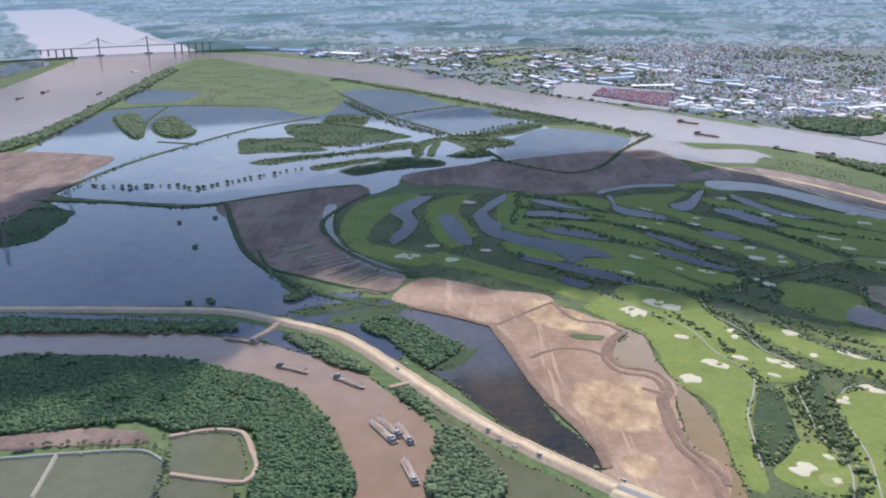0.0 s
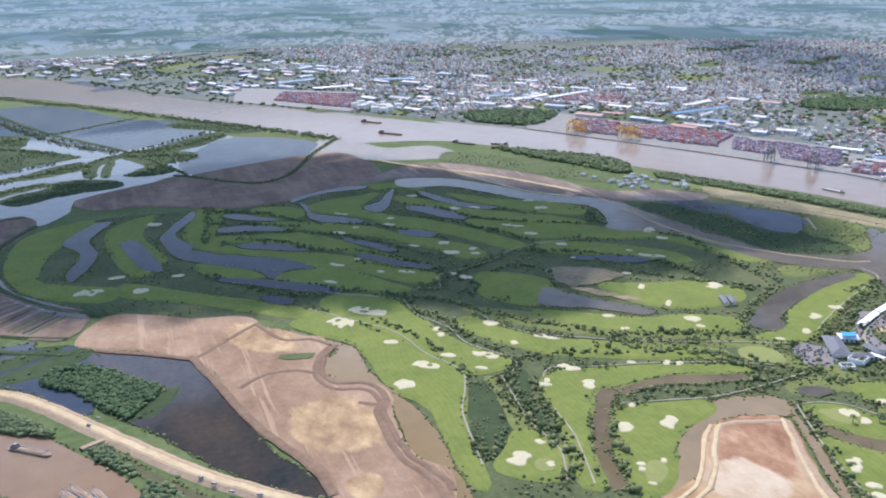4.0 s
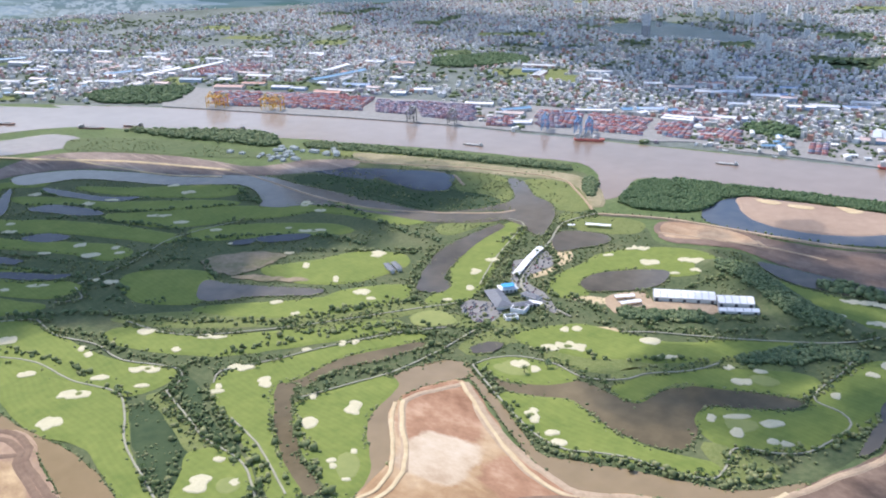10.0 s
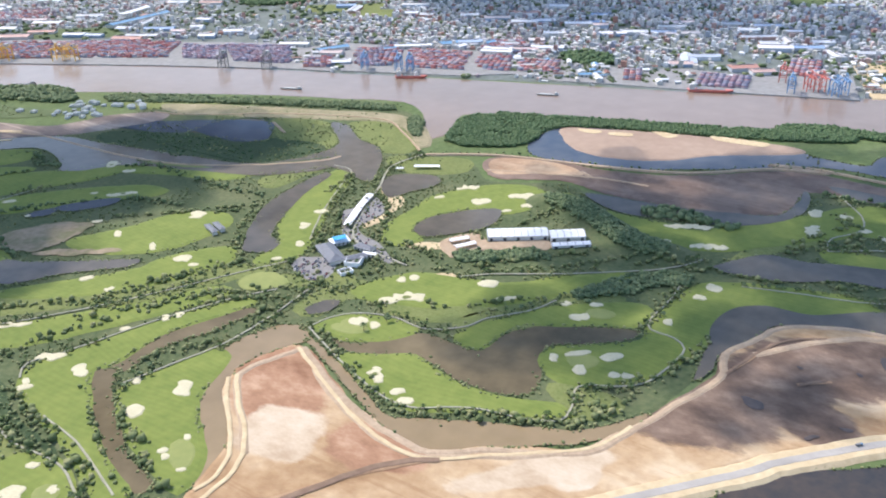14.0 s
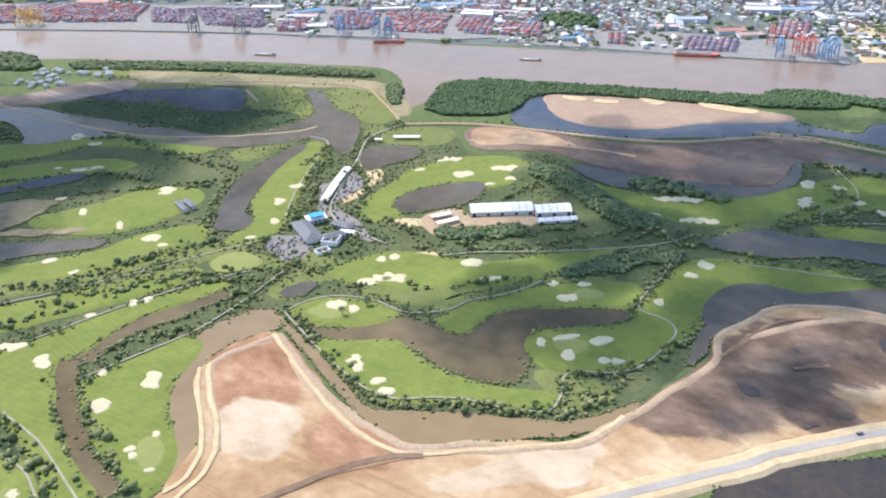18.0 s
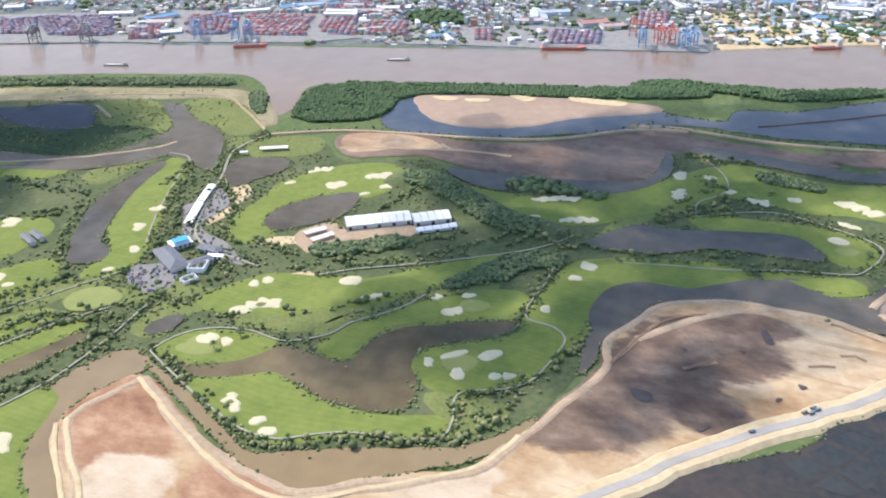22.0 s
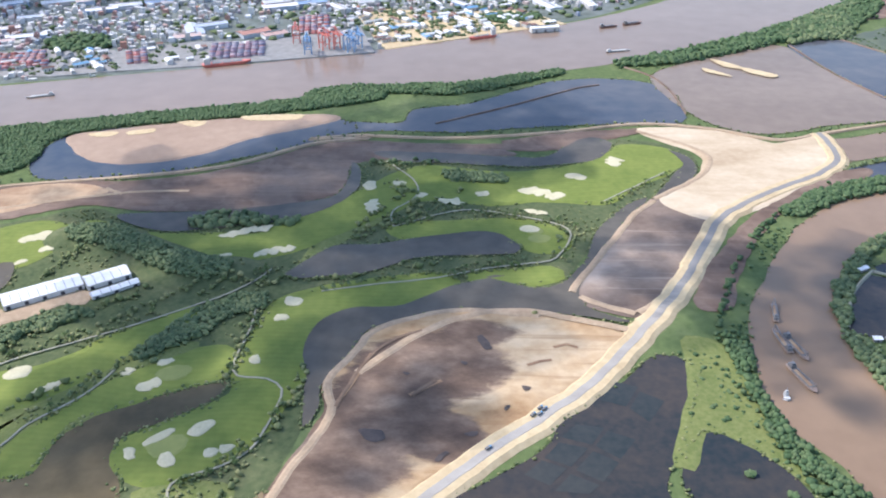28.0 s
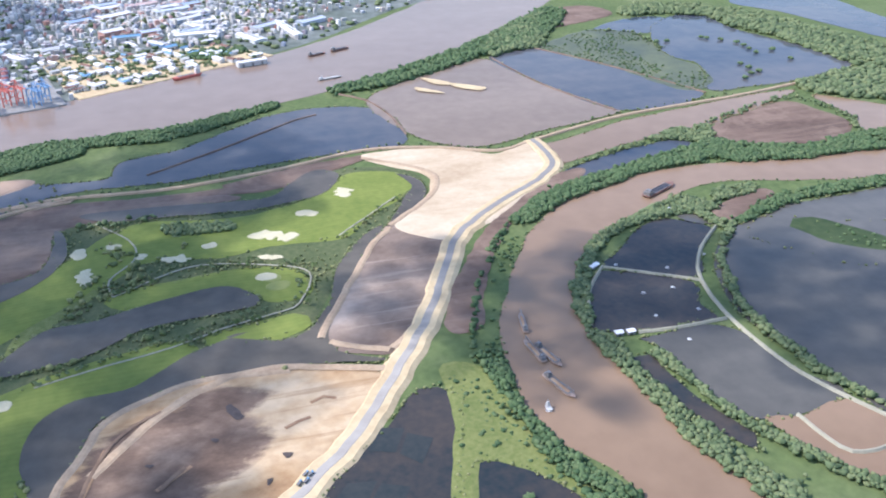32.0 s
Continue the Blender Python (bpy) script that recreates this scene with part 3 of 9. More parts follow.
def bare_patch(pts):
    sheet("bare_patch", pts, lift(1.66), M["bare"], "worn bare earth in the practice meadow", "ground", 1.0, 0.1, 5, 6, 12, area="fairway")


def hollow(pts):
    sheet("weedy_hollow", pts, lift(1.05), M["marsh"], "dark weedy hollow between the fairways", "ground", 3, 0.4, 6, 3, 14, area="hollow")


def haul(pts, width, sort):
    bm, edge = ribbon_bm(pts, width * 0.7, lift(2.28), 0.8, 0.25, 4.0, 1.4)
    tagged(part("haul_track", bm, M["bright_sand"] if sort == "pale" else M["dark_clay"], None), "%s wheel-worn track across the sand fill" % ("pale" if sort == "pale" else "dark brown"), "track", kind="structure")


def strip(pts, width):
    bm, edge = ribbon_bm(pts, width * 1.15, lift(1.68), 1.0, 0.5, shake=2.5)
    tagged(part("planting_bed", bm, (M["grassland"], M["shaded_water"], M["marsh"], M["dry_mud"])[int(pts[0][0]) % 4], None), "narrow strip of water or weeds between beds", "bed", kind="structure")


def sunken(pts):
    sheet("sunken_plot", pts, lift(0.72), M["plot_water"], "faint drowned plot under the dark water", "pond", step=1e9, rough_edge=2.0, area="water")


def puddle(pts, sort):
    mat, label = {"dark": (M["wet_mud"], "dark wet puddle on the fill"), "pale": (M["bright_sand"], "pale dry sand bar"),
                  "grass": (M["grassland"], "strip of green weeds on the fill")}[sort]
    sheet({"dark": "puddle", "pale": "sand_bar", "grass": "weed_strip"}[sort], pts, lift(2.05), mat, label, "ground", 0.5, 0.12, 1.6, 1.1, 4, area="sand")


def green(x, y, long, wide, turn):
    c, s = math.cos(turn), math.sin(turn)
    pts = []
    for k in range(10):
        a = 2 * math.pi * k / 10
        u, v = math.cos(a) * long / 2, math.sin(a) * wide / 2
        pts.append((x + u * c - v * s, y + u * s + v * c))
    sheet("putting_green", pts, lift(1.7), M["green"], "pale close-cut golf green", "golf green", 1.5, 0.3, 5, 1.5, 14, area="fairway")


BUNKERS = random.Random(5)


def bunker(x, y, long, wide, turn):
    """A sand hollow with uneven fingers along a bent line, and a sloping lip."""
    r = BUNKERS
    long, wide = long * 0.86, wide * 0.8
    c, s = math.cos(turn), math.sin(turn)
    n = 3 if long < 13 else 4 if long < 22 else 6 if long < 34 else 9
    up, low = [], []
    for k in range(n + 1):
        u = (k / n - 0.5) * long
        end = 0.45 if k in (0, n) else 1.0
        mid = r.uniform(-0.16, 0.16) * wide * end
        pinch = 0.55 if n > 4 and k % 2 else 1.0
        up.append((u + r.uniform(-0.06, 0.06) * long, mid + wide * end * pinch * r.uniform(0.3, 0.56)))
        low.append((u + r.uniform(-0.06, 0.06) * long, mid - wide * end * pinch * r.uniform(0.3, 0.56)))
    pts = [(x + u * c - v * s, y + u * s + v * c) for u, v in up + low[::-1]]
    sheet("bunker", pts, lift(2.0), M["bunker"], "pale sand bunker with a scalloped edge in the grass", "bunker", 1.2, 0.5, 2.0, 1.0, 4.0, area="bunker")
    if long > 22 and x < 900:
        # a tongue of turf left standing in the sand
        u, v = r.uniform(-0.22, 0.22) * long, r.uniform(-0.12, 0.12) * wide
        tongue = [(u + long * 0.10 * math.cos(a) * r.uniform(0.7, 1.2), v + wide * 0.17 * math.sin(a) * r.uniform(0.7, 1.2)) for a in (0, 1.05, 2.1, 3.14, 4.2, 5.2)]
        sheet("turf_island", [(x + p * c - q * s, y + p * s + q * c) for p, q in tongue], lift(2.3), M["rough"], "small island of turf inside a bunker", "turf", 0.6, 0.2, 2.0, 0.5, 4.0, area="bunker")


def golfzone(pts):
    sheet("golf_ground", pts, 0.62, M["golf"], "uneven olive green rough of the golf course", "ground", 6, 0.6, 12, 4, 30, area="golf")


def city(pts):
    sheet("urban_ground", pts, 0.45, M["urban"], "grey and green ground between the town buildings", "ground", 6, 0.4, 40, 6, 60, area="city")


golfzone([(-179, 1388), (-155, 1250), (-34, 1125), (125, 1041), (174, 994), (233, 867), (248, 718), (238, 585), (351, 529), (459, 620), (514, 641), (566, 612), (526, 537), (505, 470), (536, 408), (570, 339), (608, 313), (704, 297), (807, 282), (818, 217), (859, 173), (860, 120), (973, 63), (1048, -2), (1101, -49), (1172, -51), (1207, 22), (1148, 107), (1147, 253), (1134, 321), (1035, 329), (969, 410), (962, 512), (1003, 580), (963, 665), (1008, 732), (1012, 843), (1158, 949), (1079, 1143), (962, 1313), (798, 1318), (610, 1576), (459, 1589), (122, 1562), (-43, 1563), (-150, 1481)])
city([(2263, -470), (2052, -235), (1824, -20), (1665, 232), (1537, 515), (1461, 762), (1386, 992), (1300, 1217), (1212, 1486), (1117, 1656), (976, 1952), (790, 2227), (586, 2482), (228, 2952), (-180, 3702), (-600, 4200), (-1000, 4700), (-850, 4950), (0, 5040), (800, 4985), (1560, 4820), (2400, 4480), (3140, 4000), (3900, 3280), (4500, 2400), (4880, 1400), (5030, 400), (5000, -500), (3000, -560)])
water("main_river", [(-1121, 2108), (-1059, 2280), (-1093, 2963), (-1162, 3858), (-1103, 4255), (-806, 3902), (-376, 3332), (-154, 3103), (498, 2075), (526, 2007), (741, 1916), (1081, 1295), (1167, 1092), (1199, 957), (1062, 831), (1091, 822), (1191, 857), (1228, 812), (1368, 348), (1518, -7), (1601, -139), (1690, -259), (1980, -541), (2263, -711), (2341, -509), (2052, -269), (1824, -46), (1665, 209), (1595, 361), (1581, 442), (1537, 487), (1212, 1464), (976, 1930), (790, 2202), (793, 2147), (586, 2456), (228, 2929), (-180, 3675), (-894, 4348), (-1291, 4623), (-1617, 4520), (-2176, 4279), (-1806, 4447), (-1690, 3956), (-1600, 3238), (-1596, 3063)])
water("creek", [(-547, 954), (-423, 957), (-257, 929), (-113, 856), (-61, 788), (-21, 729), (-9, 669), (-13, 600), (60, 450), (230, 250), (420, 40), (615, -63), (674, -36), (722, -26), (810, -40), (859, -58), (975, -122), (1052, -197), (1084, -251), (1092, -391), (1080, -458), (1064, -643), (996, -584), (1018, -453), (1040, -375), (1016, -298), (977, -220), (935, -170), (878, -130), (797, -108), (723, -114), (647, -125), (591, -142), (330, -60), (130, 170), (-60, 420), (-73, 602), (-89, 677), (-124, 755), (-164, 802), (-279, 866), (-362, 878), (-508, 875)])
wet("wetland", [(-1024, 1865), (-980, 2008), (-997, 2273), (-1001, 2653), (-785, 2735), (-545, 2669), (-350, 2488), (-308, 2693), (-335, 2945), (-247, 3030), (-108, 2912), (52, 2611), (164, 2522), (240, 2321), (306, 2149), (415, 2063), (418, 1948), (258, 1719), (137, 1756), (107, 1840), (22, 1767), (-69, 1714), (-88, 1631), (-137, 1571), (-237, 1622), (-389, 1538), (-458, 1528), (-673, 1586), (-729, 1620)])
wet("wetland", [(-1038, 3151), (-822, 3089), (-839, 2802), (-1008, 2825)])
wet("wetland", [(-706, 1564), (-455, 1516), (-379, 1491), (-300, 1260), (-239, 1154), (-193, 1063), (-106, 1058), (-181, 986), (-270, 1017), (-415, 1030), (-592, 1044), (-744, 1349), (-663, 1484)])
wet("wetland", [(-577, 1015), (-404, 998), (-261, 976), (-187, 938), (-115, 870), (-152, 875), (-223, 921), (-391, 962), (-554, 967)])
wet("shoal_pond", [(457, 2077), (543, 1990), (576, 1915), (662, 1899), (696, 1835), (686, 1756), (572, 1775), (509, 1807), (408, 1878)])
grassland("grass_field", [(-1089, 4200), (-787, 3810), (-462, 3347), (-335, 2945), (-302, 2715), (-402, 2628), (-598, 2676), (-773, 2757), (-813, 3017), (-1048, 3183), (-1099, 3639)])
wet("deep_wetland", [(123, 1926), (155, 2040), (237, 2187), (294, 2203), (412, 2113), (441, 2026), (332, 1813), (257, 1714), (213, 1721), (166, 1791)])
wet("deep_wetland", [(-124, 2372), (62, 2565), (97, 2580), (159, 2416), (223, 2317), (142, 2204), (34, 2167), (1, 2151), (-57, 2234)])
grassland("far_bank", [(-2977, 5562), (-2620, 5395), (-2375, 5297), (-2125, 5090), (-1924, 4741), (-1777, 4334), (-1722, 4002), (-1650, 3634), (-1617, 3363), (-1598, 3234), (-1536, 2799)])
wet("bank_pond", [(-1985, 4051), (-1934, 4286), (-1778, 4106), (-1767, 3793), (-1771, 3598)])
wet("bank_pond", [(-2356, 4836), (-2253, 4879), (-2128, 4632), (-2169, 4440)])
marsh("marsh_islet", [(-937, 2532), (-894, 2587), (-797, 2358), (-758, 2170), (-845, 2321)])
marsh("marsh_islet", [(-788, 2419), (-770, 2531), (-633, 2256), (-647, 2172), (-719, 2226)])
marsh("marsh_islet", [(-757, 1414), (-727, 1519), (-650, 1490), (-636, 1418), (-646, 1312), (-695, 1287)])
mud("mud_flat", [(-388, 1530), (-175, 1648), (-137, 1571), (-195, 1406), (-177, 1309), (-291, 1254), (-335, 1383)])
mud("mud_flat", [(-69, 1724), (143, 1837), (439, 1926), (495, 1803), (478, 1674), (351, 1572), (183, 1552), (41, 1629), (-45, 1637)])
mud("mud_flat", [(-1066, 1998), (-756, 1967), (-738, 1785), (-736, 1539), (-760, 1381)])
sand("sand_strip", [(431, 1617), (500, 1685), (587, 1729), (673, 1673), (761, 1526), (812, 1376), (905, 1337), (957, 1274), (916, 1252), (830, 1297), (769, 1342), (694, 1441), (614, 1583), (511, 1632)])
dike([(-1060, 1985), (-1050, 2074), (-1031, 2215), (-1064, 2882), (-1149, 3812)], 14)
dike([(-740, 1621), (-697, 1834), (-630, 2017), (-500, 2281), (-346, 2458)], 8)
dike([(-752, 1576), (-596, 1547), (-452, 1505), (-388, 1534), (-237, 1622), (-153, 1637)], 8)
dike([(-335, 2945), (-141, 2461), (28, 2142), (132, 1849)], 7)
dike([(-141, 2461), (70, 2630)], 6)
dike([(108, 1852), (246, 1710), (321, 1754), (418, 1948), (498, 2075)], 9)
dike([(-1009, 2676), (-836, 2731), (-547, 2681)], 6)
dike([(-386, 1522), (-300, 1260), (-238, 1149), (-164, 1061), (-67, 1007)], 7)
dike([(-751, 2191), (-815, 2450), (-836, 2731)], 8)
dike([(-584, 2093), (-691, 2133)], 6)
dike([(-137, 1571), (-195, 1406), (-167, 1279), (-99, 1169), (-34, 1114)], 8)
pond("north_lake", [(506, 1617), (600, 1575), (691, 1434), (792, 1309), (804, 1227), (830, 1084), (848, 990), (886, 946), (936, 927), (981, 929), (1053, 1007), (1055, 973), (1013, 918), (991, 862), (931, 817), (882, 795), (898, 849), (896, 884), (851, 911), (822, 973), (805, 1054), (777, 1128), (699, 1172), (719, 1203), (738, 1292), (661, 1377), (577, 1521), (494, 1555)])
pond("reed_pond", [(-89, 1450), (-43, 1542), (-17, 1540), (-51, 1447), (-39, 1361), (-71, 1259), (-81, 1288), (-63, 1379)])
pond("reed_pond", [(-7, 1409), (16, 1417), (44, 1279), (39, 1246), (14, 1281)])
pond("reed_pond", [(54, 1422), (111, 1550), (113, 1510), (75, 1420), (97, 1351), (90, 1314), (183, 1255), (232, 1198), (189, 1183), (159, 1203), (75, 1291), (56, 1354)])
pond("north_pond", [(497, 981), (513, 949), (538, 914), (579, 857), (560, 853), (512, 897), (469, 924), (467, 946)])
pond("reed_pond", [(617, 1064), (658, 1043), (679, 1020), (656, 1014), (618, 1038)])
pond("north_creek", [(653, 783), (734, 842), (803, 862), (883, 866), (877, 852), (810, 837), (741, 809), (696, 782), (688, 761), (663, 756)])
pond("north_pond", [(795, 661), (830, 663), (875, 632), (891, 605), (849, 592), (816, 606), (784, 636)])
pond("north_pond", [(880, 773), (916, 784), (944, 742), (926, 715), (882, 729), (853, 742)])
pond("golf_creek", [(431, 708), (492, 710), (551, 695), (567, 674), (517, 680), (474, 695), (432, 692)])
pond("golf_creek", [(401, 700), (422, 713), (430, 701), (401, 666), (363, 595), (352, 553), (336, 568), (355, 613)])
pond("brown_moat", [(497, 647), (538, 646), (562, 632), (566, 616), (553, 596), (526, 609), (491, 616), (466, 601), (438, 571), (414, 549), (375, 525), (361, 538), (398, 564), (431, 602), (463, 622), (488, 633)])
pond("brown_moat", [(566, 615), (555, 592), (531, 535), (511, 494), (502, 468), (534, 407), (561, 344), (584, 324), (609, 309), (585, 310), (552, 332), (507, 391), (483, 419), (486, 457), (506, 505), (529, 553), (549, 595)])
pond("golf_lake", [(565, 580), (571, 556), (606, 533), (617, 513), (615, 485), (615, 464), (642, 460), (676, 447), (700, 407), (720, 360), (697, 365), (672, 394), (652, 417), (626, 406), (593, 394), (578, 400), (571, 419), (569, 456), (580, 483), (581, 505), (562, 533), (556, 556)])
pond("north_pond", [(591, 637), (614, 633), (620, 618), (601, 616), (586, 627)])
pond("north_lake", [(876, 350), (928, 315), (935, 272), (952, 223), (963, 173), (935, 141), (919, 145), (916, 182), (908, 236), (881, 277), (869, 337)])
pond("north_creek", [(736, 305), (761, 312), (799, 307), (822, 283), (828, 241), (862, 199), (878, 155), (876, 172), (860, 120), (900, 86), (973, 63), (1030, 25), (1043, 5), (1009, 23), (868, 89), (829, 89), (806, 53), (823, 133), (819, 176), (824, 193), (808, 236), (789, 265), (749, 278), (723, 290), (691, 289), (671, 296)])
pond("north_creek", [(991, 546), (999, 486), (1008, 423), (1023, 370), (1041, 331), (1090, 324), (1130, 325), (1126, 318), (1075, 309), (1029, 322), (988, 360), (971, 410), (956, 475), (965, 513)])
pond("north_creek", [(1162, 305), (1161, 243), (1151, 155), (1151, 107), (1189, 77), (1213, 48), (1193, 25), (1148, 45), (1129, 85), (1122, 139), (1131, 214), (1135, 270)])
pond("north_creek", [(1172, -38), (1148, -58), (1106, -57), (1056, -22), (1042, -1), (1106, -32), (1134, -48)])
pond("wild_pond", [(966, 1163), (1013, 1116), (977, 1058), (937, 1033), (916, 1092), (900, 1157)])
wet("sand_pond", [(1151, 704), (1219, 686), (1259, 556), (1289, 414), (1273, 358), (1229, 337), (1153, 442), (1083, 565), (1081, 667), (1116, 698)])
sand("pond_sand", [(1193, 682), (1214, 683), (1259, 556), (1289, 414), (1274, 365), (1209, 460), (1152, 517), (1128, 585), (1143, 640)])
wet("wild_pond", [(1312, 271), (1342, 192), (1436, 76), (1443, -20), (1405, -76), (1298, -82), (1259, -58), (1259, 41), (1246, 129), (1228, 213), (1235, 287), (1224, 368), (1264, 349), (1263, 282)])
wet("shoal_pond", [(1461, -64), (1567, -185), (1618, -296), (1452, -330), (1321, -378), (1293, -382), (1257, -245), (1227, -165), (1259, -109), (1309, -85)])
wet("wild_pond", [(1623, -303), (1662, -393), (1543, -455), (1342, -536), (1301, -390), (1458, -332)])
wet("deep_fish_pond", [(911, -188), (962, -238), (970, -273), (937, -305), (902, -272), (854, -238), (895, -168)])
wet("deep_fish_pond", [(864, -140), (890, -162), (846, -230), (809, -217), (786, -221), (789, -148), (803, -113)])
wet("shoal_fish_pond", [(776, -142), (775, -217), (708, -233), (666, -250), (660, -172), (702, -158), (765, -151)])
wet("deep_fish_pond", [(754, -122), (753, -140), (691, -147), (647, -163), (634, -153), (682, -133)])
wet("shoal_fish_pond", [(933, -328), (943, -393), (917, -408), (884, -487), (636, -272), (702, -253), (764, -241), (839, -252), (897, -286)])
wet("brown_pond", [(661, -177), (655, -204), (662, -246), (626, -263), (574, -219), (620, -192)])
wet("wild_pond", [(1711, -645), (1792, -724), (1792, -797), (1666, -793), (1543, -825), (1440, -837), (1388, -830), (1365, -749), (1343, -674), (1342, -615), (1339, -553), (1370, -553), (1421, -588), (1484, -605), (1527, -589), (1584, -594)])
wet("wild_pond", [(1746, -548), (1799, -619), (1812, -698), (1784, -719), (1696, -648), (1698, -604)])
marsh("reed_flat", [(1654, -410), (1720, -491), (1743, -558), (1698, -604), (1603, -599), (1515, -582), (1438, -598), (1369, -553), (1352, -533), (1369, -510), (1422, -492), (1514, -471), (1603, -431)])
wet("brown_pond", [(1203, -212), (1219, -267), (1261, -366), (1292, -511), (1306, -592), (1307, -663), (1254, -575), (1230, -508), (1208, -460), (1199, -391), (1178, -325), (1156, -270), (1145, -236), (1119, -215), (1156, -216)])
wet("lagoon", [(1124, -227), (1148, -281), (1168, -343), (1172, -399), (1131, -416), (1108, -389), (1106, -326), (1099, -258), (1099, -216)])
mud("pond_mud", [(1194, -462), (1228, -515), (1261, -616), (1213, -635), (1159, -639), (1121, -592), (1117, -539), (1135, -479), (1156, -453)])
wet("brown_pond", [(1280, -676), (1208, -738), (1145, -803), (1088, -749), (1131, -674), (1129, -639), (1178, -663), (1228, -665)])
wet("wild_pond", [(1881, -916), (1761, -954), (1638, -977), (1519, -1000), (1445, -1042), (1496, -1137), (1650, -1110), (1875, -1131), (1999, -1076)])
mud("pond_mud", [(1917, -503), (1945, -614), (1857, -635), (1798, -513), (1790, -453)])
mud("pond_mud", [(972, -331), (991, -364), (1005, -405), (995, -412), (969, -370), (952, -333)])
wet("shoal_fish_pond", [(978, -284), (981, -318), (963, -322), (943, -313), (957, -288)])
wet("shoal_fish_pond", [(931, -342), (961, -409), (967, -486), (970, -547), (941, -624), (829, -568), (819, -411), (874, -350), (906, -329)])
marsh("marsh_islet", [(921, -382), (927, -415), (868, -452), (826, -499), (815, -489), (851, -437), (875, -401)])
dark("dark_pond", [(765, 40), (750, 17), (710, 25), (654, 45), (610, 57), (560, -20), (470, 120), (551, 236), (654, 133), (682, 119), (725, 77)])
dark("dark_pond", [(674, 27), (660, -5), (621, -29), (598, -35), (590, -60), (560, -25), (611, 46)])
dark("dark_pond", [(-60, 1007), (55, 947), (77, 833), (99, 724), (125, 664), (127, 635), (100, 655), (47, 721), (1, 804), (-29, 852), (23, 878), (2, 909)])
wet("olive_fish_pond", [(-42, 797), (-11, 748), (43, 667), (113, 593), (47, 595), (41, 640), (4, 678), (-5, 718), (-21, 749)])
wet("olive_fish_pond", [(-403, 664), (-344, 675), (-321, 677), (-267, 677), (-242, 660), (-234, 633), (-234, 601), (-374, 606)])
wet("olive_fish_pond", [(-243, 699), (-215, 707), (-188, 704), (-169, 631), (-227, 640)])
wet("olive_fish_pond", [(-229, 633), (-180, 622), (-171, 599), (-229, 601)])
mud("mud_flat", [(-416, 690), (-382, 716), (-283, 712), (-273, 696), (-347, 694)])
pond("brown_moat", [(141, 1001), (203, 931), (224, 898), (220, 840), (230, 787), (243, 718), (236, 633), (232, 585), (212, 585), (225, 633), (210, 674), (219, 775), (185, 828), (178, 870), (201, 907)])
sand("clay_plot", [(-61, 1035), (-19, 1106), (61, 1059), (124, 1035), (129, 1005), (62, 952), (-4, 994)])
sand("clay_plot", [(61, 950), (120, 1004), (146, 990), (180, 949), (195, 940), (189, 900), (176, 863), (185, 821), (217, 804), (222, 775), (212, 741), (208, 670), (229, 633), (215, 585), (215, 560), (148, 611), (131, 630), (140, 654), (130, 692), (95, 781), (71, 906)])
sand("damp_plot", [(484, 615), (537, 601), (536, 586), (509, 533), (493, 496), (483, 455), (482, 419), (510, 385), (543, 327), (594, 308), (625, 298), (688, 279), (725, 287), (761, 272), (789, 260), (806, 236), (821, 193), (811, 124), (777, 60), (695, 127), (630, 201), (542, 266), (440, 290), (391, 473), (355, 523), (414, 547), (459, 600), (481, 613)])
mud("sand_plot", [(852, 101), (877, 89), (1007, 24), (1039, 0), (1028, -45), (998, -54), (895, -10), (847, 22), (819, 50), (835, 87)])
sand("sand_plot", [(1241, -12), (1238, -96), (1195, -169), (1219, -222), (1134, -210), (1044, -129), (1006, -68), (995, -41), (1040, -6), (1104, -63), (1151, -76), (1183, -60)])
mud("mud_strip", [(1040, 710), (1073, 638), (1073, 560), (1108, 463), (1179, 378), (1195, 320), (1189, 247), (1189, 144), (1199, 152), (1233, 45), (1241, -12), (1224, 5), (1175, 104), (1180, 184), (1161, 142), (1154, 242), (1140, 309), (1130, 325), (1050, 333), (1016, 387), (1007, 462), (1007, 531), (1019, 588), (985, 670)])
sand("sand_patch", [(1036, 704), (1061, 664), (1064, 610), (1044, 577), (1021, 627), (993, 674)])
grassland("bank_meadow", [(977, 1299), (1045, 1196), (1129, 965), (1114, 933), (1049, 1088), (966, 1227)])
mud("mud_bank", [(908, -33), (977, -76), (1032, -119), (1073, -159), (1111, -211), (1121, -247), (1096, -226), (1080, -188), (1045, -148), (994, -105), (941, -73), (884, -45), (836, -27), (834, -5), (872, -16)])
pond("meadow_pond", [(914, 1237), (954, 1198), (1007, 1094), (967, 1047), (935, 1034), (908, 1075), (914, 1154)])
pond("meadow_pond", [(863, 1326), (921, 1249), (914, 1160), (880, 1207)])
sand("bank_terrace", [(991, 1316), (1045, 1208), (1100, 1061), (1138, 944), (1101, 865), (1040, 815), (1031, 821), (1093, 894), (1099, 952), (1042, 1080), (967, 1254)])
grassland("reed_meadow", [(1007, 1071), (1060, 1026), (1059, 970), (1019, 905), (968, 894), (918, 902), (897, 955), (930, 1007)])
pond("north_channel", [(769, 1262), (776, 1193), (780, 1113), (803, 1027), (856, 946), (908, 893), (937, 878), (971, 866), (941, 828), (913, 867), (874, 882), (822, 942), (795, 1019), (758, 1120), (703, 1171)])
wet("deep_wetland", [(-188, 1004), (-133, 1040), (-68, 1032), (-44, 1002), (-32, 948), (-42, 878), (-59, 850), (-94, 911), (-137, 954), (-179, 973)])
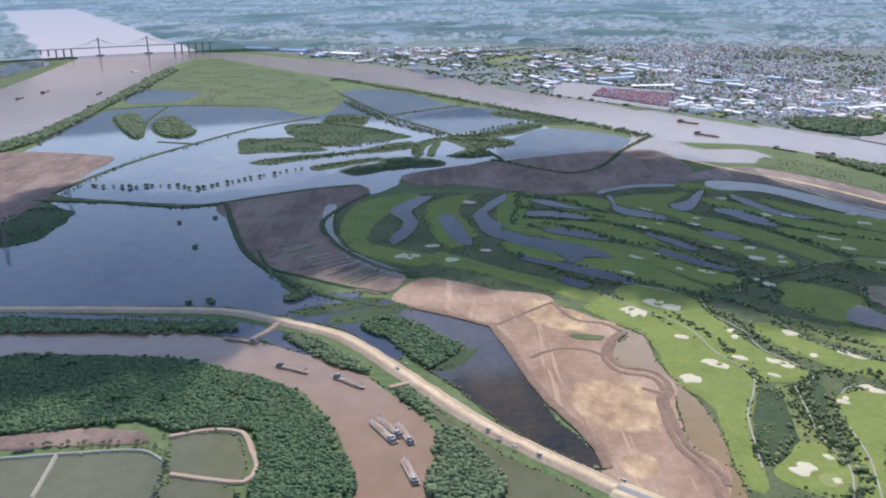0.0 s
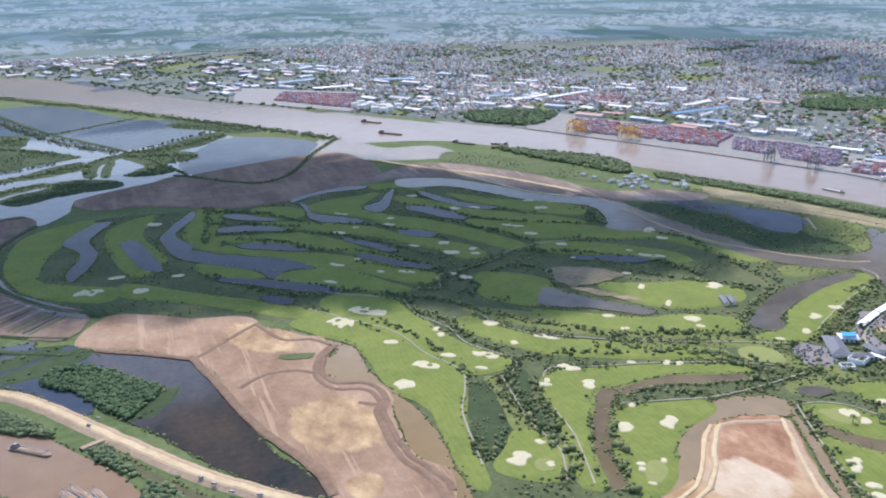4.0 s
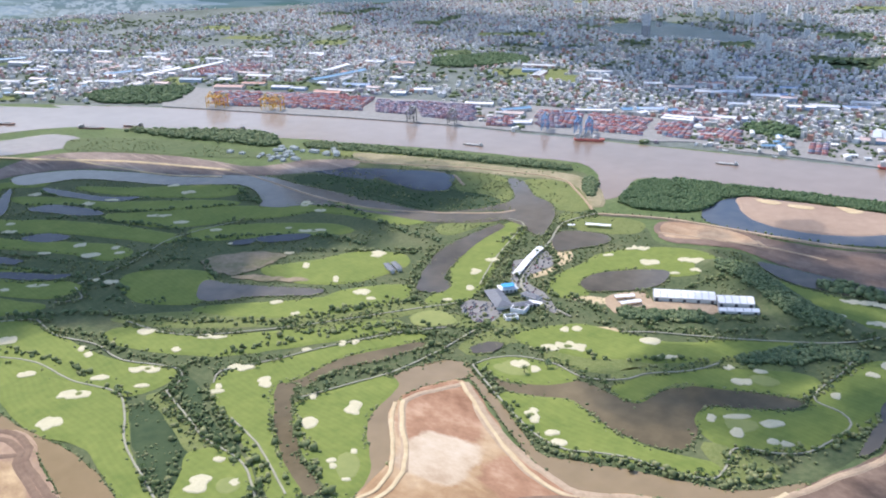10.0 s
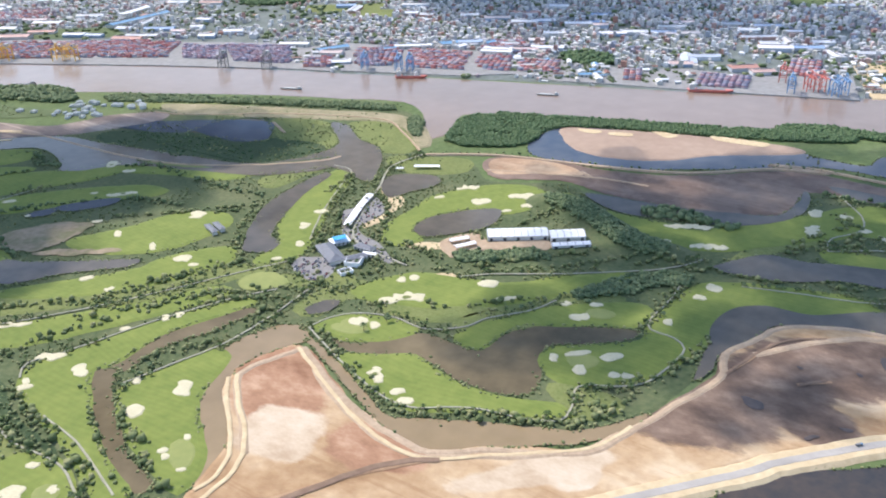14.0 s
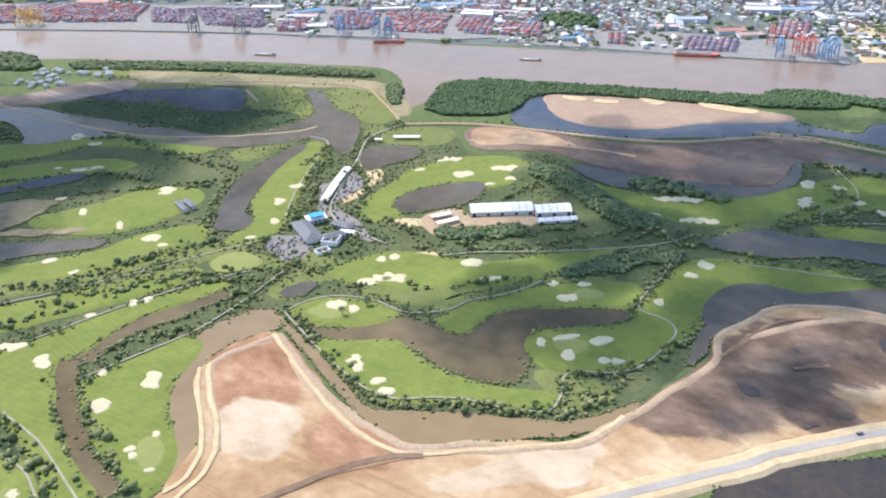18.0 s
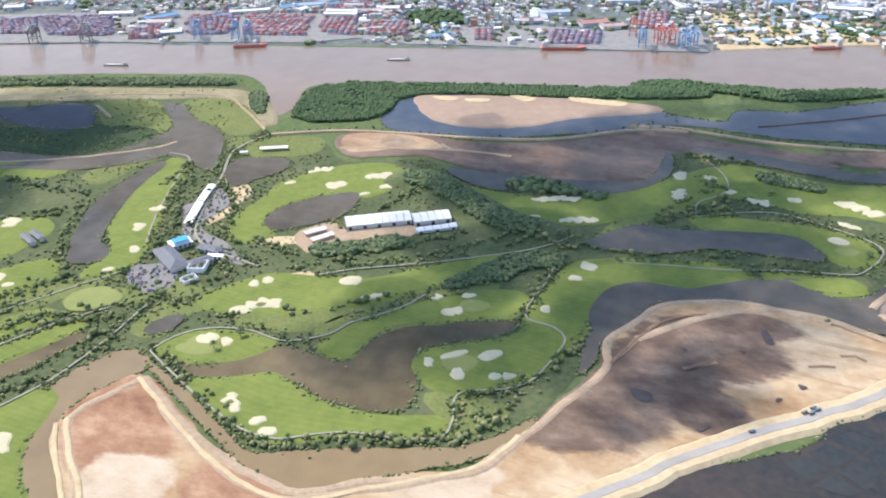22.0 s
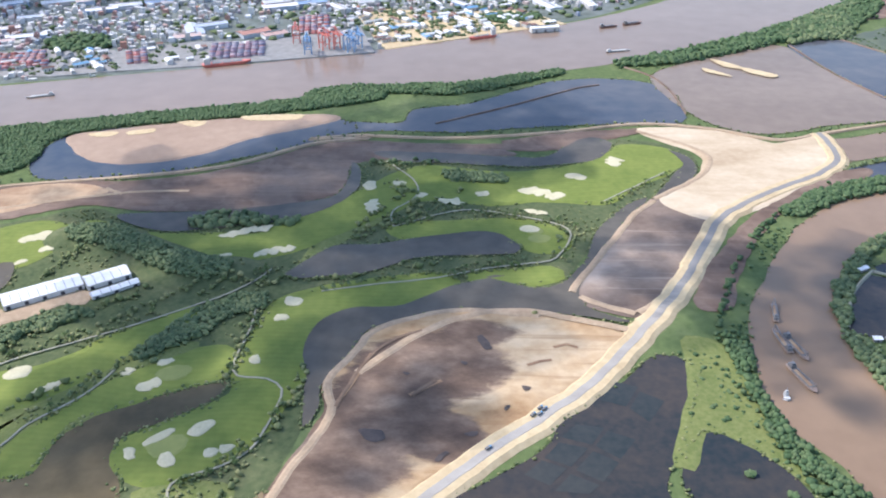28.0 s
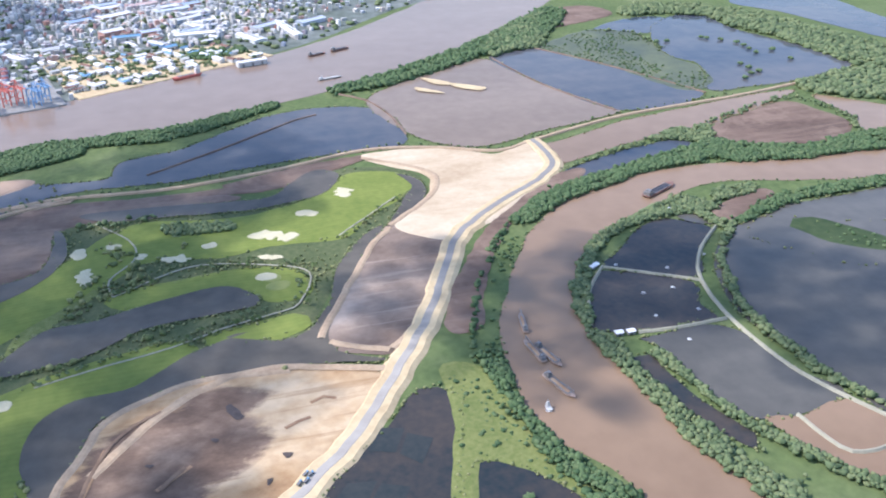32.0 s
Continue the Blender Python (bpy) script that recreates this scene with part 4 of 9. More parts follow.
marsh("marsh_islet", [(-187, 995), (-158, 1012), (-115, 1027), (-76, 1040), (-82, 1027), (-119, 1002), (-162, 988)])
marsh("marsh_islet", [(-135, 974), (-100, 997), (-56, 1020), (-49, 1001), (-92, 970), (-121, 954)])
marsh("marsh_islet", [(-7, 829), (23, 874), (35, 878), (9, 825)])
marsh("marsh_islet", [(-400, 2339), (-285, 2344), (-188, 2274), (-107, 2182), (-75, 2134), (-117, 2105), (-176, 2077), (-231, 2039), (-287, 2032), (-346, 2134), (-390, 2229)])
marsh("marsh_islet", [(-485, 2141), (-417, 2144), (-373, 2157), (-313, 2060), (-266, 1995), (-302, 1971), (-389, 1978), (-451, 1971)])
marsh("marsh_islet", [(-411, 1867), (-377, 1907), (-319, 1935), (-235, 1955), (-171, 1997), (-115, 2053), (-68, 2065), (-72, 1987), (-134, 1954), (-211, 1935), (-273, 1907), (-330, 1869), (-367, 1846)])
marsh("marsh_islet", [(-273, 1818), (-205, 1865), (-137, 1895), (-128, 1870), (-191, 1825), (-253, 1783)])
marsh("marsh_islet", [(-203, 1778), (-129, 1840), (-75, 1839), (-62, 1789), (-115, 1762), (-174, 1731)])
marsh("marsh_islet", [(-131, 1877), (-76, 1892), (1, 1845), (-5, 1791), (-53, 1786), (-107, 1826)])
marsh("marsh_islet", [(-62, 1914), (-53, 2053), (1, 2117), (6, 2081), (-34, 2020), (-47, 1897)])
marsh("marsh_islet", [(-29, 1912), (-16, 2064), (-9, 2061), (-20, 1886)])
marsh("marsh_islet", [(14, 2104), (97, 2126), (171, 2053), (151, 1996), (94, 1974), (106, 1886), (38, 1874), (16, 1905), (58, 1958), (32, 2037)])
marsh("marsh_islet", [(-319, 2413), (-300, 2497), (-215, 2478), (-196, 2394), (-216, 2300), (-295, 2318)])
marsh("marsh_islet", [(10, 2127), (72, 2151), (143, 2211), (235, 2295), (260, 2242), (206, 2154), (135, 2103), (69, 2089)])
marsh("marsh_islet", [(150, 2487), (269, 2454), (365, 2282), (302, 2257), (226, 2342), (159, 2407)])
mud("plot_bed", [(-276, 1249), (-242, 1277), (-191, 1313), (-153, 1233), (-103, 1169), (-54, 1123), (-77, 1059), (-126, 1085), (-193, 1132), (-244, 1171)])
pond("north_moat", [(-204, 1493), (-186, 1499), (-180, 1390), (-169, 1321), (-142, 1243), (-104, 1192), (-54, 1134), (-57, 1111), (-110, 1161), (-152, 1228), (-179, 1299), (-196, 1379)])
dirtroad([(-599, 1029), (-411, 1019), (-268, 1005), (-192, 969), (-120, 923), (-65, 853), (-28, 799), (31, 716), (77, 665), (134, 607)], 10)
road([(134, 607), (559, 243), (617, 198), (701, 116), (731, 90), (786, 53), (861, 7), (943, -32), (996, -59), (1049, -112), (1103, -184), (1145, -220), (1190, -227), (1228, -226)], 10)
track("dike_road", [(1228, -226), (1280, -376), (1308, -566), (1337, -699), (1394, -930)], 6)
track("dike_road", [(1228, -226), (1208, -174), (1245, -98), (1260, -16), (1231, 85), (1209, 213), (1216, 332), (1202, 388), (1208, 316), (1189, 381), (1120, 468), (1087, 567), (1054, 710), (1004, 798)], 6)
track("fish_pond_path", [(951, -323), (902, -272), (853, -242), (786, -229), (708, -233), (663, -248), (628, -265)], 2.4)
track("fish_pond_path", [(895, -166), (846, -239)], 1.8)
track("fish_pond_path", [(895, -166), (855, -135), (804, -114)], 1.8)
track("fish_pond_path", [(785, -146), (782, -180), (783, -225)], 1.8)
track("fish_pond_path", [(657, -202), (613, -212), (614, -253)], 1.8)
track("fish_pond_path", [(-340, 676), (-333, 609)], 2.4)
track("fish_pond_path", [(-386, 670), (-321, 677), (-267, 679), (-240, 658)], 2.4)
track("fish_pond_path", [(-249, 702), (-216, 712), (-185, 707), (-170, 675), (-160, 648), (-167, 626), (-231, 640)], 5.4)
track("causeway", [(-195, 966), (-206, 936), (-219, 917)], 7)
track("causeway", [(-43, 825), (-31, 805), (-56, 790)], 7)
path([(199, 1032), (239, 977), (276, 921), (289, 853), (308, 806), (300, 771), (276, 718), (265, 663), (258, 630)], 3.2)
path([(233, 1076), (297, 1031), (315, 1013), (315, 964), (336, 909), (339, 862), (366, 813), (368, 796), (354, 778), (340, 773)], 3.2)
path([(340, 773), (333, 722), (326, 679), (330, 641), (327, 618), (312, 582)], 3.2)
path([(382, 941), (396, 889), (418, 856), (475, 816), (538, 781), (606, 748), (663, 719)], 3)
path([(378, 756), (395, 771), (437, 756), (488, 742), (561, 714), (607, 687)], 3)
path([(358, 692), (351, 639), (330, 570)], 3)
path([(417, 678), (459, 667), (504, 655), (560, 654), (622, 661)], 3)
path([(381, 1073), (372, 1035), (347, 1047)], 3)
path([(387, 1080), (462, 1100), (540, 1143), (646, 1142)], 3)
path([(711, 740), (774, 778), (872, 826), (904, 843), (907, 873)], 3)
path([(568, 611), (559, 592), (536, 540), (519, 491), (519, 462), (536, 436), (546, 414), (553, 383), (566, 359), (584, 359), (613, 367), (631, 339), (650, 324), (694, 317), (711, 318), (723, 331), (726, 354), (742, 361), (790, 360), (823, 363)], 3)
path([(568, 611), (590, 607), (612, 589), (623, 556), (621, 521), (644, 493), (667, 485), (700, 459), (731, 448)], 3)
path([(722, 552), (743, 529), (786, 463), (836, 398), (864, 374), (885, 364)], 3)
path([(1004, 798), (942, 805), (878, 774), (807, 742), (747, 709), (724, 671), (715, 611)], 5)
path([(848, 313), (859, 274), (873, 216), (891, 171), (906, 114), (920, 104), (949, 93), (972, 95), (990, 124), (1009, 195), (971, 263)], 3)
path([(971, 263), (1004, 267), (1043, 246), (1083, 252), (1135, 287)], 3)
path([(1032, 53), (1109, -23)], 3)
fair("fairway", [(206, 1001), (235, 990), (254, 928), (280, 862), (304, 809), (297, 772), (273, 717), (259, 658), (248, 600), (242, 616), (248, 668), (255, 739), (233, 797), (233, 867), (225, 914), (195, 957), (174, 994)])
fair("fairway", [(227, 1055), (264, 1057), (304, 1018), (312, 971), (319, 909), (337, 852), (362, 810), (344, 792), (317, 795), (292, 823), (277, 895), (254, 954), (223, 1000)])
fair("fairway", [(356, 927), (378, 921), (400, 872), (442, 828), (509, 781), (580, 737), (575, 722), (482, 764), (423, 797), (384, 842), (358, 891)])
fair("fairway", [(396, 762), (434, 751), (484, 737), (556, 708), (577, 689), (540, 699), (489, 716), (440, 711), (418, 717), (381, 671), (352, 616), (333, 563), (323, 572), (347, 642), (359, 698), (374, 745)])
fair("fairway", [(413, 668), (455, 661), (495, 653), (493, 636), (456, 622), (428, 604), (399, 562), (376, 543), (359, 539), (364, 563), (383, 621)])
fair("fairway", [(306, 666), (319, 666), (329, 639), (323, 616), (304, 589), (271, 619), (288, 642)])
rough("light_rough", [(328, 777), (335, 746), (322, 682), (327, 661), (311, 675), (315, 707)])
fair("fairway", [(450, 915), (511, 872), (564, 837), (596, 836), (649, 798), (623, 778), (531, 812), (476, 863)])
fair("driving_range", [(568, 960), (620, 937), (679, 921), (710, 879), (696, 852), (673, 847), (611, 857), (568, 910)])
fair("fairway", [(728, 795), (811, 839), (907, 857), (894, 837), (776, 776), (711, 740), (668, 725), (639, 748), (671, 755), (697, 765)])
fair("fairway", [(753, 667), (789, 689), (832, 690), (891, 693), (953, 653), (971, 610), (950, 578), (889, 596), (881, 636), (840, 663), (798, 667), (772, 638), (753, 650)])
fair("fairway", [(646, 622), (697, 598), (713, 571), (729, 509), (779, 459), (819, 414), (803, 413), (758, 444), (708, 480), (668, 530), (654, 549), (642, 594)])
fair("fairway", [(577, 607), (604, 594), (614, 562), (617, 530), (597, 538), (575, 565), (571, 591)])
fair("fairway", [(628, 488), (652, 486), (679, 470), (716, 446), (743, 415), (761, 375), (733, 365), (703, 408), (673, 456), (645, 462), (621, 463), (618, 477)])
fair("fairway", [(545, 553), (565, 525), (579, 503), (568, 475), (563, 447), (563, 415), (580, 365), (574, 356), (561, 378), (548, 416), (521, 463), (525, 500)])
fair("fairway", [(647, 414), (673, 384), (705, 349), (731, 354), (794, 351), (833, 342), (858, 297), (877, 225), (869, 200), (834, 242), (825, 288), (792, 315), (749, 316), (713, 314), (676, 320), (643, 335), (616, 373), (621, 399)])
fair("fairway", [(975, 567), (951, 507), (950, 441), (955, 380), (1008, 311), (1072, 295), (1051, 261), (996, 279), (951, 320), (914, 368), (902, 423), (908, 488), (935, 540)])
fair("fairway", [(1051, 307), (1101, 269), (1120, 242), (1104, 146), (1133, 60), (1185, 13), (1172, -38), (1134, -48), (1106, -22), (1064, 24), (1032, 53), (1037, 119), (1026, 163), (1037, 235), (1001, 274), (956, 326), (946, 368), (997, 376)])
fair("fairway", [(971, 263), (983, 200), (987, 145), (968, 101), (930, 101), (929, 130), (955, 153), (951, 201), (948, 243)])
fair("fairway", [(842, 316), (853, 274), (867, 216), (867, 199), (845, 204), (821, 248), (805, 286), (773, 305), (723, 305), (731, 332), (810, 345)])
fair("fairway", [(879, 185), (893, 116), (878, 108), (865, 137), (867, 177)])
rough("light_rough", [(650, 506), (691, 486), (746, 432), (766, 399), (722, 419), (654, 461), (631, 475)])
fair("fairway", [(580, 1154), (659, 1102), (723, 1027), (717, 993), (633, 1061), (567, 1114)])
fair("fairway", [(445, 1063), (507, 1005), (467, 935), (423, 972), (419, 1014)])
pond("reed_pond", [(87, 1328), (141, 1279), (201, 1241), (229, 1202), (241, 1174), (217, 1182), (199, 1179), (185, 1160), (176, 1158), (170, 1183), (165, 1213), (136, 1242), (98, 1278), (79, 1291)])
pond("reed_pond", [(156, 1504), (186, 1499), (218, 1463), (243, 1433), (211, 1443), (170, 1474)])
pond("reed_pond", [(293, 1524), (292, 1473), (289, 1420), (306, 1391), (347, 1361), (367, 1371), (331, 1417), (300, 1453), (302, 1514)])
pond("reed_pond", [(284, 1534), (320, 1560), (362, 1575), (428, 1576), (431, 1598), (366, 1599), (321, 1581), (282, 1551)])
pond("reed_pond", [(138, 1421), (171, 1429), (209, 1413), (251, 1370), (219, 1377), (178, 1395), (147, 1397)])
pond("reed_pond", [(159, 1326), (186, 1328), (227, 1296), (252, 1260), (228, 1264), (194, 1286), (161, 1310)])
pond("reed_pond", [(313, 1214), (345, 1177), (375, 1136), (398, 1111), (368, 1117), (332, 1161), (308, 1198)])
pond("reed_pond", [(315, 1293), (346, 1257), (372, 1204), (357, 1200), (333, 1241), (310, 1281)])
pond("reed_pond", [(402, 1297), (434, 1286), (448, 1247), (417, 1251), (398, 1280)])
pond("reed_pond", [(388, 1452), (422, 1474), (454, 1527), (475, 1550), (440, 1462), (412, 1412), (395, 1416)])
pond("reed_pond", [(456, 1423), (490, 1412), (522, 1343), (520, 1310), (490, 1337), (468, 1379), (452, 1405)])
pond("reed_pond", [(514, 1513), (541, 1441), (563, 1392), (598, 1352), (558, 1358), (529, 1411), (504, 1484)])
pond("reed_pond", [(105, 1196), (158, 1165), (229, 1110), (251, 1074), (211, 1091), (171, 1125), (106, 1183)])
pond("reed_pond", [(154, 1098), (171, 1093), (191, 1067), (182, 1056), (158, 1074)])
pond("reed_pond", [(586, 1077), (618, 1061), (603, 1048), (583, 1061)])
fair("fairway", [(217, 1523), (254, 1514), (283, 1487), (282, 1450), (255, 1439), (223, 1467), (212, 1500)])
fair("fairway", [(302, 1493), (344, 1522), (403, 1525), (436, 1534), (391, 1474), (381, 1433), (406, 1393), (447, 1348), (489, 1287), (529, 1207), (549, 1143), (525, 1140), (497, 1196), (454, 1269), (409, 1319), (378, 1390), (320, 1447)])
fair("fairway", [(271, 1404), (355, 1345), (391, 1291), (438, 1225), (471, 1178), (477, 1136), (451, 1130), (424, 1191), (387, 1252), (343, 1303), (274, 1364), (199, 1424), (205, 1436)])
fair("fairway", [(124, 1384), (193, 1363), (261, 1344), (299, 1288), (339, 1209), (365, 1164), (311, 1221), (267, 1264), (222, 1308), (152, 1351)])
fair("fairway", [(118, 1324), (192, 1276), (253, 1239), (303, 1193), (346, 1131), (379, 1093), (381, 1067), (347, 1069), (317, 1113), (285, 1156), (241, 1187), (176, 1268)])
fair("fairway", [(186, 1158), (202, 1172), (238, 1171), (277, 1153), (314, 1079), (331, 1043), (275, 1070), (218, 1120)])
fair("fairway", [(101, 1266), (135, 1237), (158, 1207), (166, 1171), (146, 1173), (110, 1203), (95, 1240)])
fair("fairway", [(461, 1495), (516, 1428), (565, 1350), (621, 1297), (668, 1249), (680, 1215), (604, 1262), (550, 1317), (503, 1395), (464, 1450)])
fair("fairway", [(522, 1306), (583, 1261), (658, 1212), (704, 1170), (773, 1117), (717, 1110), (642, 1149), (567, 1188), (536, 1243)])
fair("fairway", [(555, 1476), (611, 1407), (673, 1357), (728, 1298), (719, 1263), (679, 1269), (633, 1321), (596, 1374), (562, 1440)])
fair("fairway", [(445, 1598), (498, 1582), (530, 1550), (513, 1533), (472, 1566), (448, 1558)])
fair("fairway", [(-5, 1214), (65, 1151), (116, 1106), (170, 1056), (218, 1011), (245, 969), (212, 987), (149, 1044), (85, 1104), (-7, 1174)])
fair("fairway", [(822, 1075), (841, 982), (847, 941), (794, 965), (772, 1038), (745, 1112)])
fair("fairway", [(-159, 1370), (-142, 1503), (-64, 1565), (-38, 1534), (-89, 1447), (-117, 1367), (-119, 1276), (-79, 1240), (-20, 1202), (-35, 1165), (-101, 1207), (-140, 1272)])
fair("fairway", [(-17, 1493), (49, 1551), (21, 1442), (48, 1299), (13, 1245), (-16, 1353)])
fair("fairway", [(121, 1549), (161, 1542), (125, 1365), (185, 1272), (121, 1318), (89, 1378)])
rough("light_rough", [(815, 918), (851, 911), (888, 881), (859, 886), (807, 888)])
bunker(263, 993, 58, 27, -0.75)
bunker(226, 974, 35, 35, -0.75)
bunker(263, 898, 16, 13, -0.74)
bunker(279, 827, 29, 23, -0.74)
bunker(245, 795, 23, 24, -0.74)
bunker(322, 912, 12, 8, -1.96)
bunker(321, 895, 12, 8, -1.97)
bunker(309, 841, 17, 11, -0.74)
bunker(346, 826, 33, 17, -0.74)
bunker(330, 799, 14, 8, -0.74)
bunker(385, 902, 17, 17, -0.75)
bunker(426, 842, 33, 11, -0.75)
bunker(387, 842, 11, 9, -2.05)
bunker(413, 764, 25, 14, -0.74)
bunker(413, 723, 22, 14, -2.14)
bunker(378, 747, 11, 5, -2.09)
bunker(373, 741, 13, 9, -0.74)
bunker(477, 749, 9, 8, -0.75)
bunker(510, 734, 11, 10, -2.22)
bunker(520, 728, 10, 9, -2.23)
bunker(442, 630, 23, 16, -2.23)
bunker(400, 638, 18, 15, -2.18)
bunker(428, 670, 8, 7, -2.19)
bunker(400, 578, 6, 5, -2.23)
bunker(380, 581, 7, 7, -0.74)
bunker(376, 574, 7, 6, -2.21)
bunker(373, 553, 6, 4, -0.74)
bunker(319, 645, 9, 8, -0.74)
bunker(291, 628, 23, 19, -2.07)
bunker(311, 609, 9, 8, -2.11)
bunker(520, 867, 15, 11, -0.75)
bunker(518, 827, 9, 9, -0.75)
bunker(604, 821, 19, 20, -0.75)
bunker(599, 799, 10, 8, -0.75)
bunker(608, 933, 19, 8, -2.18)
bunker(606, 872, 21, 7, -2.21)
bunker(693, 899, 24, 19, -2.26)
bunker(618, 984, 12, 10, -0.76)
bunker(777, 781, 18, 15, -0.76)
bunker(736, 770, 18, 13, -2.36)
bunker(696, 741, 16, 9, -2.35)
bunker(656, 736, 10, 9, -0.75)
bunker(931, 676, 31, 18, -0.76)
bunker(901, 639, 24, 22, -0.76)
bunker(941, 606, 33, 27, -0.76)
bunker(922, 580, 32, 16, -0.76)
bunker(892, 598, 12, 7, -0.76)
bunker(886, 689, 12, 10, -0.76)
bunker(687, 596, 12, 9, -2.45)
bunker(696, 589, 12, 10, -2.47)
bunker(656, 574, 49, 24, -0.75)
bunker(725, 521, 20, 18, -0.75)
bunker(707, 490, 26, 12, -0.74)
bunker(600, 581, 18, 18, -0.74)
bunker(602, 564, 13, 10, -2.42)
bunker(729, 438, 9, 9, -0.74)
bunker(742, 413, 12, 9, -0.74)
bunker(714, 417, 19, 15, -0.74)
bunker(640, 404, 13, 8, -2.60)
bunker(657, 390, 25, 8, -0.74)
bunker(667, 364, 20, 13, -0.74)
bunker(635, 378, 15, 13, -2.62)
bunker(643, 351, 9, 8, -0.74)
bunker(647, 341, 10, 9, -0.74)
bunker(540, 512, 27, 14, -2.42)
bunker(530, 483, 11, 10, -0.74)
bunker(524, 471, 13, 11, -0.74)
bunker(747, 346, 11, 9, -2.80)
bunker(830, 333, 15, 17, -1.12)
bunker(805, 338, 12, 12, -1.12)
bunker(958, 405, 56, 17, -1.13)
bunker(919, 369, 42, 18, -1.13)
bunker(909, 413, 13, 8, -1.13)
bunker(1068, 298, 25, 16, -3.07)
bunker(1016, 289, 34, 18, -3.07)
bunker(1074, 267, 14, 15, -1.88)
bunker(1044, 241, 12, 11, -3.12)
bunker(1029, 209, 30, 19, -1.88)
bunker(1049, 177, 14, 13, -1.88)
bunker(1052, 115, 51, 26, -1.88)
bunker(1006, 123, 27, 12, -1.88)
bunker(968, 130, 20, 19, -1.88)
bunker(1138, 30, 28, 24, 2.96)
bunker(1095, 76, 24, 17, -1.88)
bunker(342, 1427, 26, 12, -0.77)
bunker(397, 1332, 21, 14, -0.77)
bunker(411, 1367, 12, 11, -0.77)
bunker(344, 1340, 10, 8, -0.76)
bunker(313, 1322, 22, 13, -0.76)
bunker(443, 1207, 16, 17, -0.76)
bunker(437, 1162, 24, 20, -0.76)
bunker(472, 1164, 14, 12, -1.99)
bunker(468, 1144, 12, 11, -0.76)
bunker(399, 1213, 18, 9, -0.76)
bunker(407, 1077, 11, 10, -0.76)
bunker(417, 1058, 18, 15, -0.76)
bunker(305, 1187, 10, 8, -0.76)
bunker(272, 1177, 25, 10, -0.76)
bunker(320, 1125, 10, 10, -0.75)
bunker(352, 1110, 28, 10, -0.76)
bunker(248, 1113, 20, 9, -0.75)
bunker(488, 1487, 19, 21, -0.77)
bunker(560, 1370, 22, 13, -0.77)
bunker(527, 1378, 18, 19, -0.77)
bunker(660, 1319, 22, 19, -0.77)
bunker(662, 1370, 21, 14, -0.78)
bunker(575, 1246, 37, 14, -0.77)
bunker(581, 1197, 21, 13, -0.77)
bunker(599, 1131, 16, 10, -0.76)
bunker(584, 1069, 6, 7, -0.76)
bunker(688, 1033, 39, 17, -0.76)
bunker(672, 1065, 8, 7, -0.76)
bunker(753, 1138, 26, 22, -2.18)
bunker(747, 1094, 17, 13, -0.77)
bunker(-52, 1203, 37, 31, -0.07)
bunker(-15, 1249, 22, 17, -0.07)
bunker(12, 1181, 21, 20, -0.06)
bunker(62, 1222, 16, 13, -0.07)
bunker(47, 1495, 24, 23, -0.08)
rough("light_rough", [(785, 14), (769, -12), (726, -13), (674, -16), (629, -32), (644, -23), (673, 4), (678, 26), (642, 40), (645, 48), (711, 25), (757, 18)])
rough("light_rough", [(1021, 1094), (1051, 1005), (982, 936), (914, 934), (941, 998)])
rough("light_rough", [(1066, 977), (1093, 918), (1029, 833), (997, 828), (986, 902)])
rough("light_rough", [(974, 829), (995, 792), (1016, 737), (980, 715), (944, 756), (948, 801)])
rough("light_rough", [(987, 1452), (1006, 1370), (1040, 1247), (1012, 1247), (958, 1341)])
rough("light_rough", [(642, 689), (667, 665), (664, 643), (649, 650), (625, 674), (598, 729), (609, 733)])
rough("light_rough", [(649, 650), (665, 618), (660, 595), (633, 618), (632, 642)])
rough("light_rough", [(679, 590), (708, 529), (752, 465), (784, 420), (716, 472), (662, 528), (630, 570)])
rough("light_rough", [(641, 569), (662, 526), (683, 494), (651, 508), (634, 542)])
rough("light_rough", [(501, 811), (558, 787), (617, 762), (649, 722), (600, 742), (517, 782)])
rough("light_rough", [(376, 957), (420, 886), (483, 827), (524, 803), (474, 859), (436, 915)])
rough("light_rough", [(883, 341), (960, 323), (986, 300), (989, 278), (946, 308), (909, 326)])
rough("light_rough", [(604, 386), (611, 357), (609, 330), (585, 337), (581, 353), (590, 370)])
rough("light_rough", [(587, 642), (617, 648), (661, 634), (633, 624), (590, 622)])
grassland("bank_meadow", [(698, 1812), (821, 1639), (858, 1488), (894, 1393), (806, 1481), (728, 1618), (643, 1734)])
marsh("marsh_islet", [(847, 1265), (936, 1084), (963, 940), (928, 928), (849, 994), (803, 1206)])
berm([(539, 591), (509, 533), (490, 483), (483, 446), (482, 419), (508, 384), (541, 327), (592, 307), (622, 297), (684, 278), (722, 286), (759, 272), (788, 260), (805, 236), (821, 193), (813, 128)], 3)
berm([(534, 593), (495, 607), (480, 607), (456, 584), (429, 549), (408, 529)], 3)
berm([(852, 99), (877, 88), (1005, 24), (1035, 1)], 3)
berm([(845, 93), (838, 85), (819, 50)], 3)
berm([(795, 56), (820, 134), (817, 176), (788, 221), (732, 266)], 4)
berm([(1039, 0), (1104, -63), (1150, -79), (1185, -64), (1234, -10)], 3)
berm([(992, -52), (904, -14), (850, 19), (820, 48)], 3)
dike([(1298, -82), (1383, -79), (1456, -63), (1501, -30)], 1.6)
dike([(1618, -306), (1452, -330), (1304, -379)], 1.6)
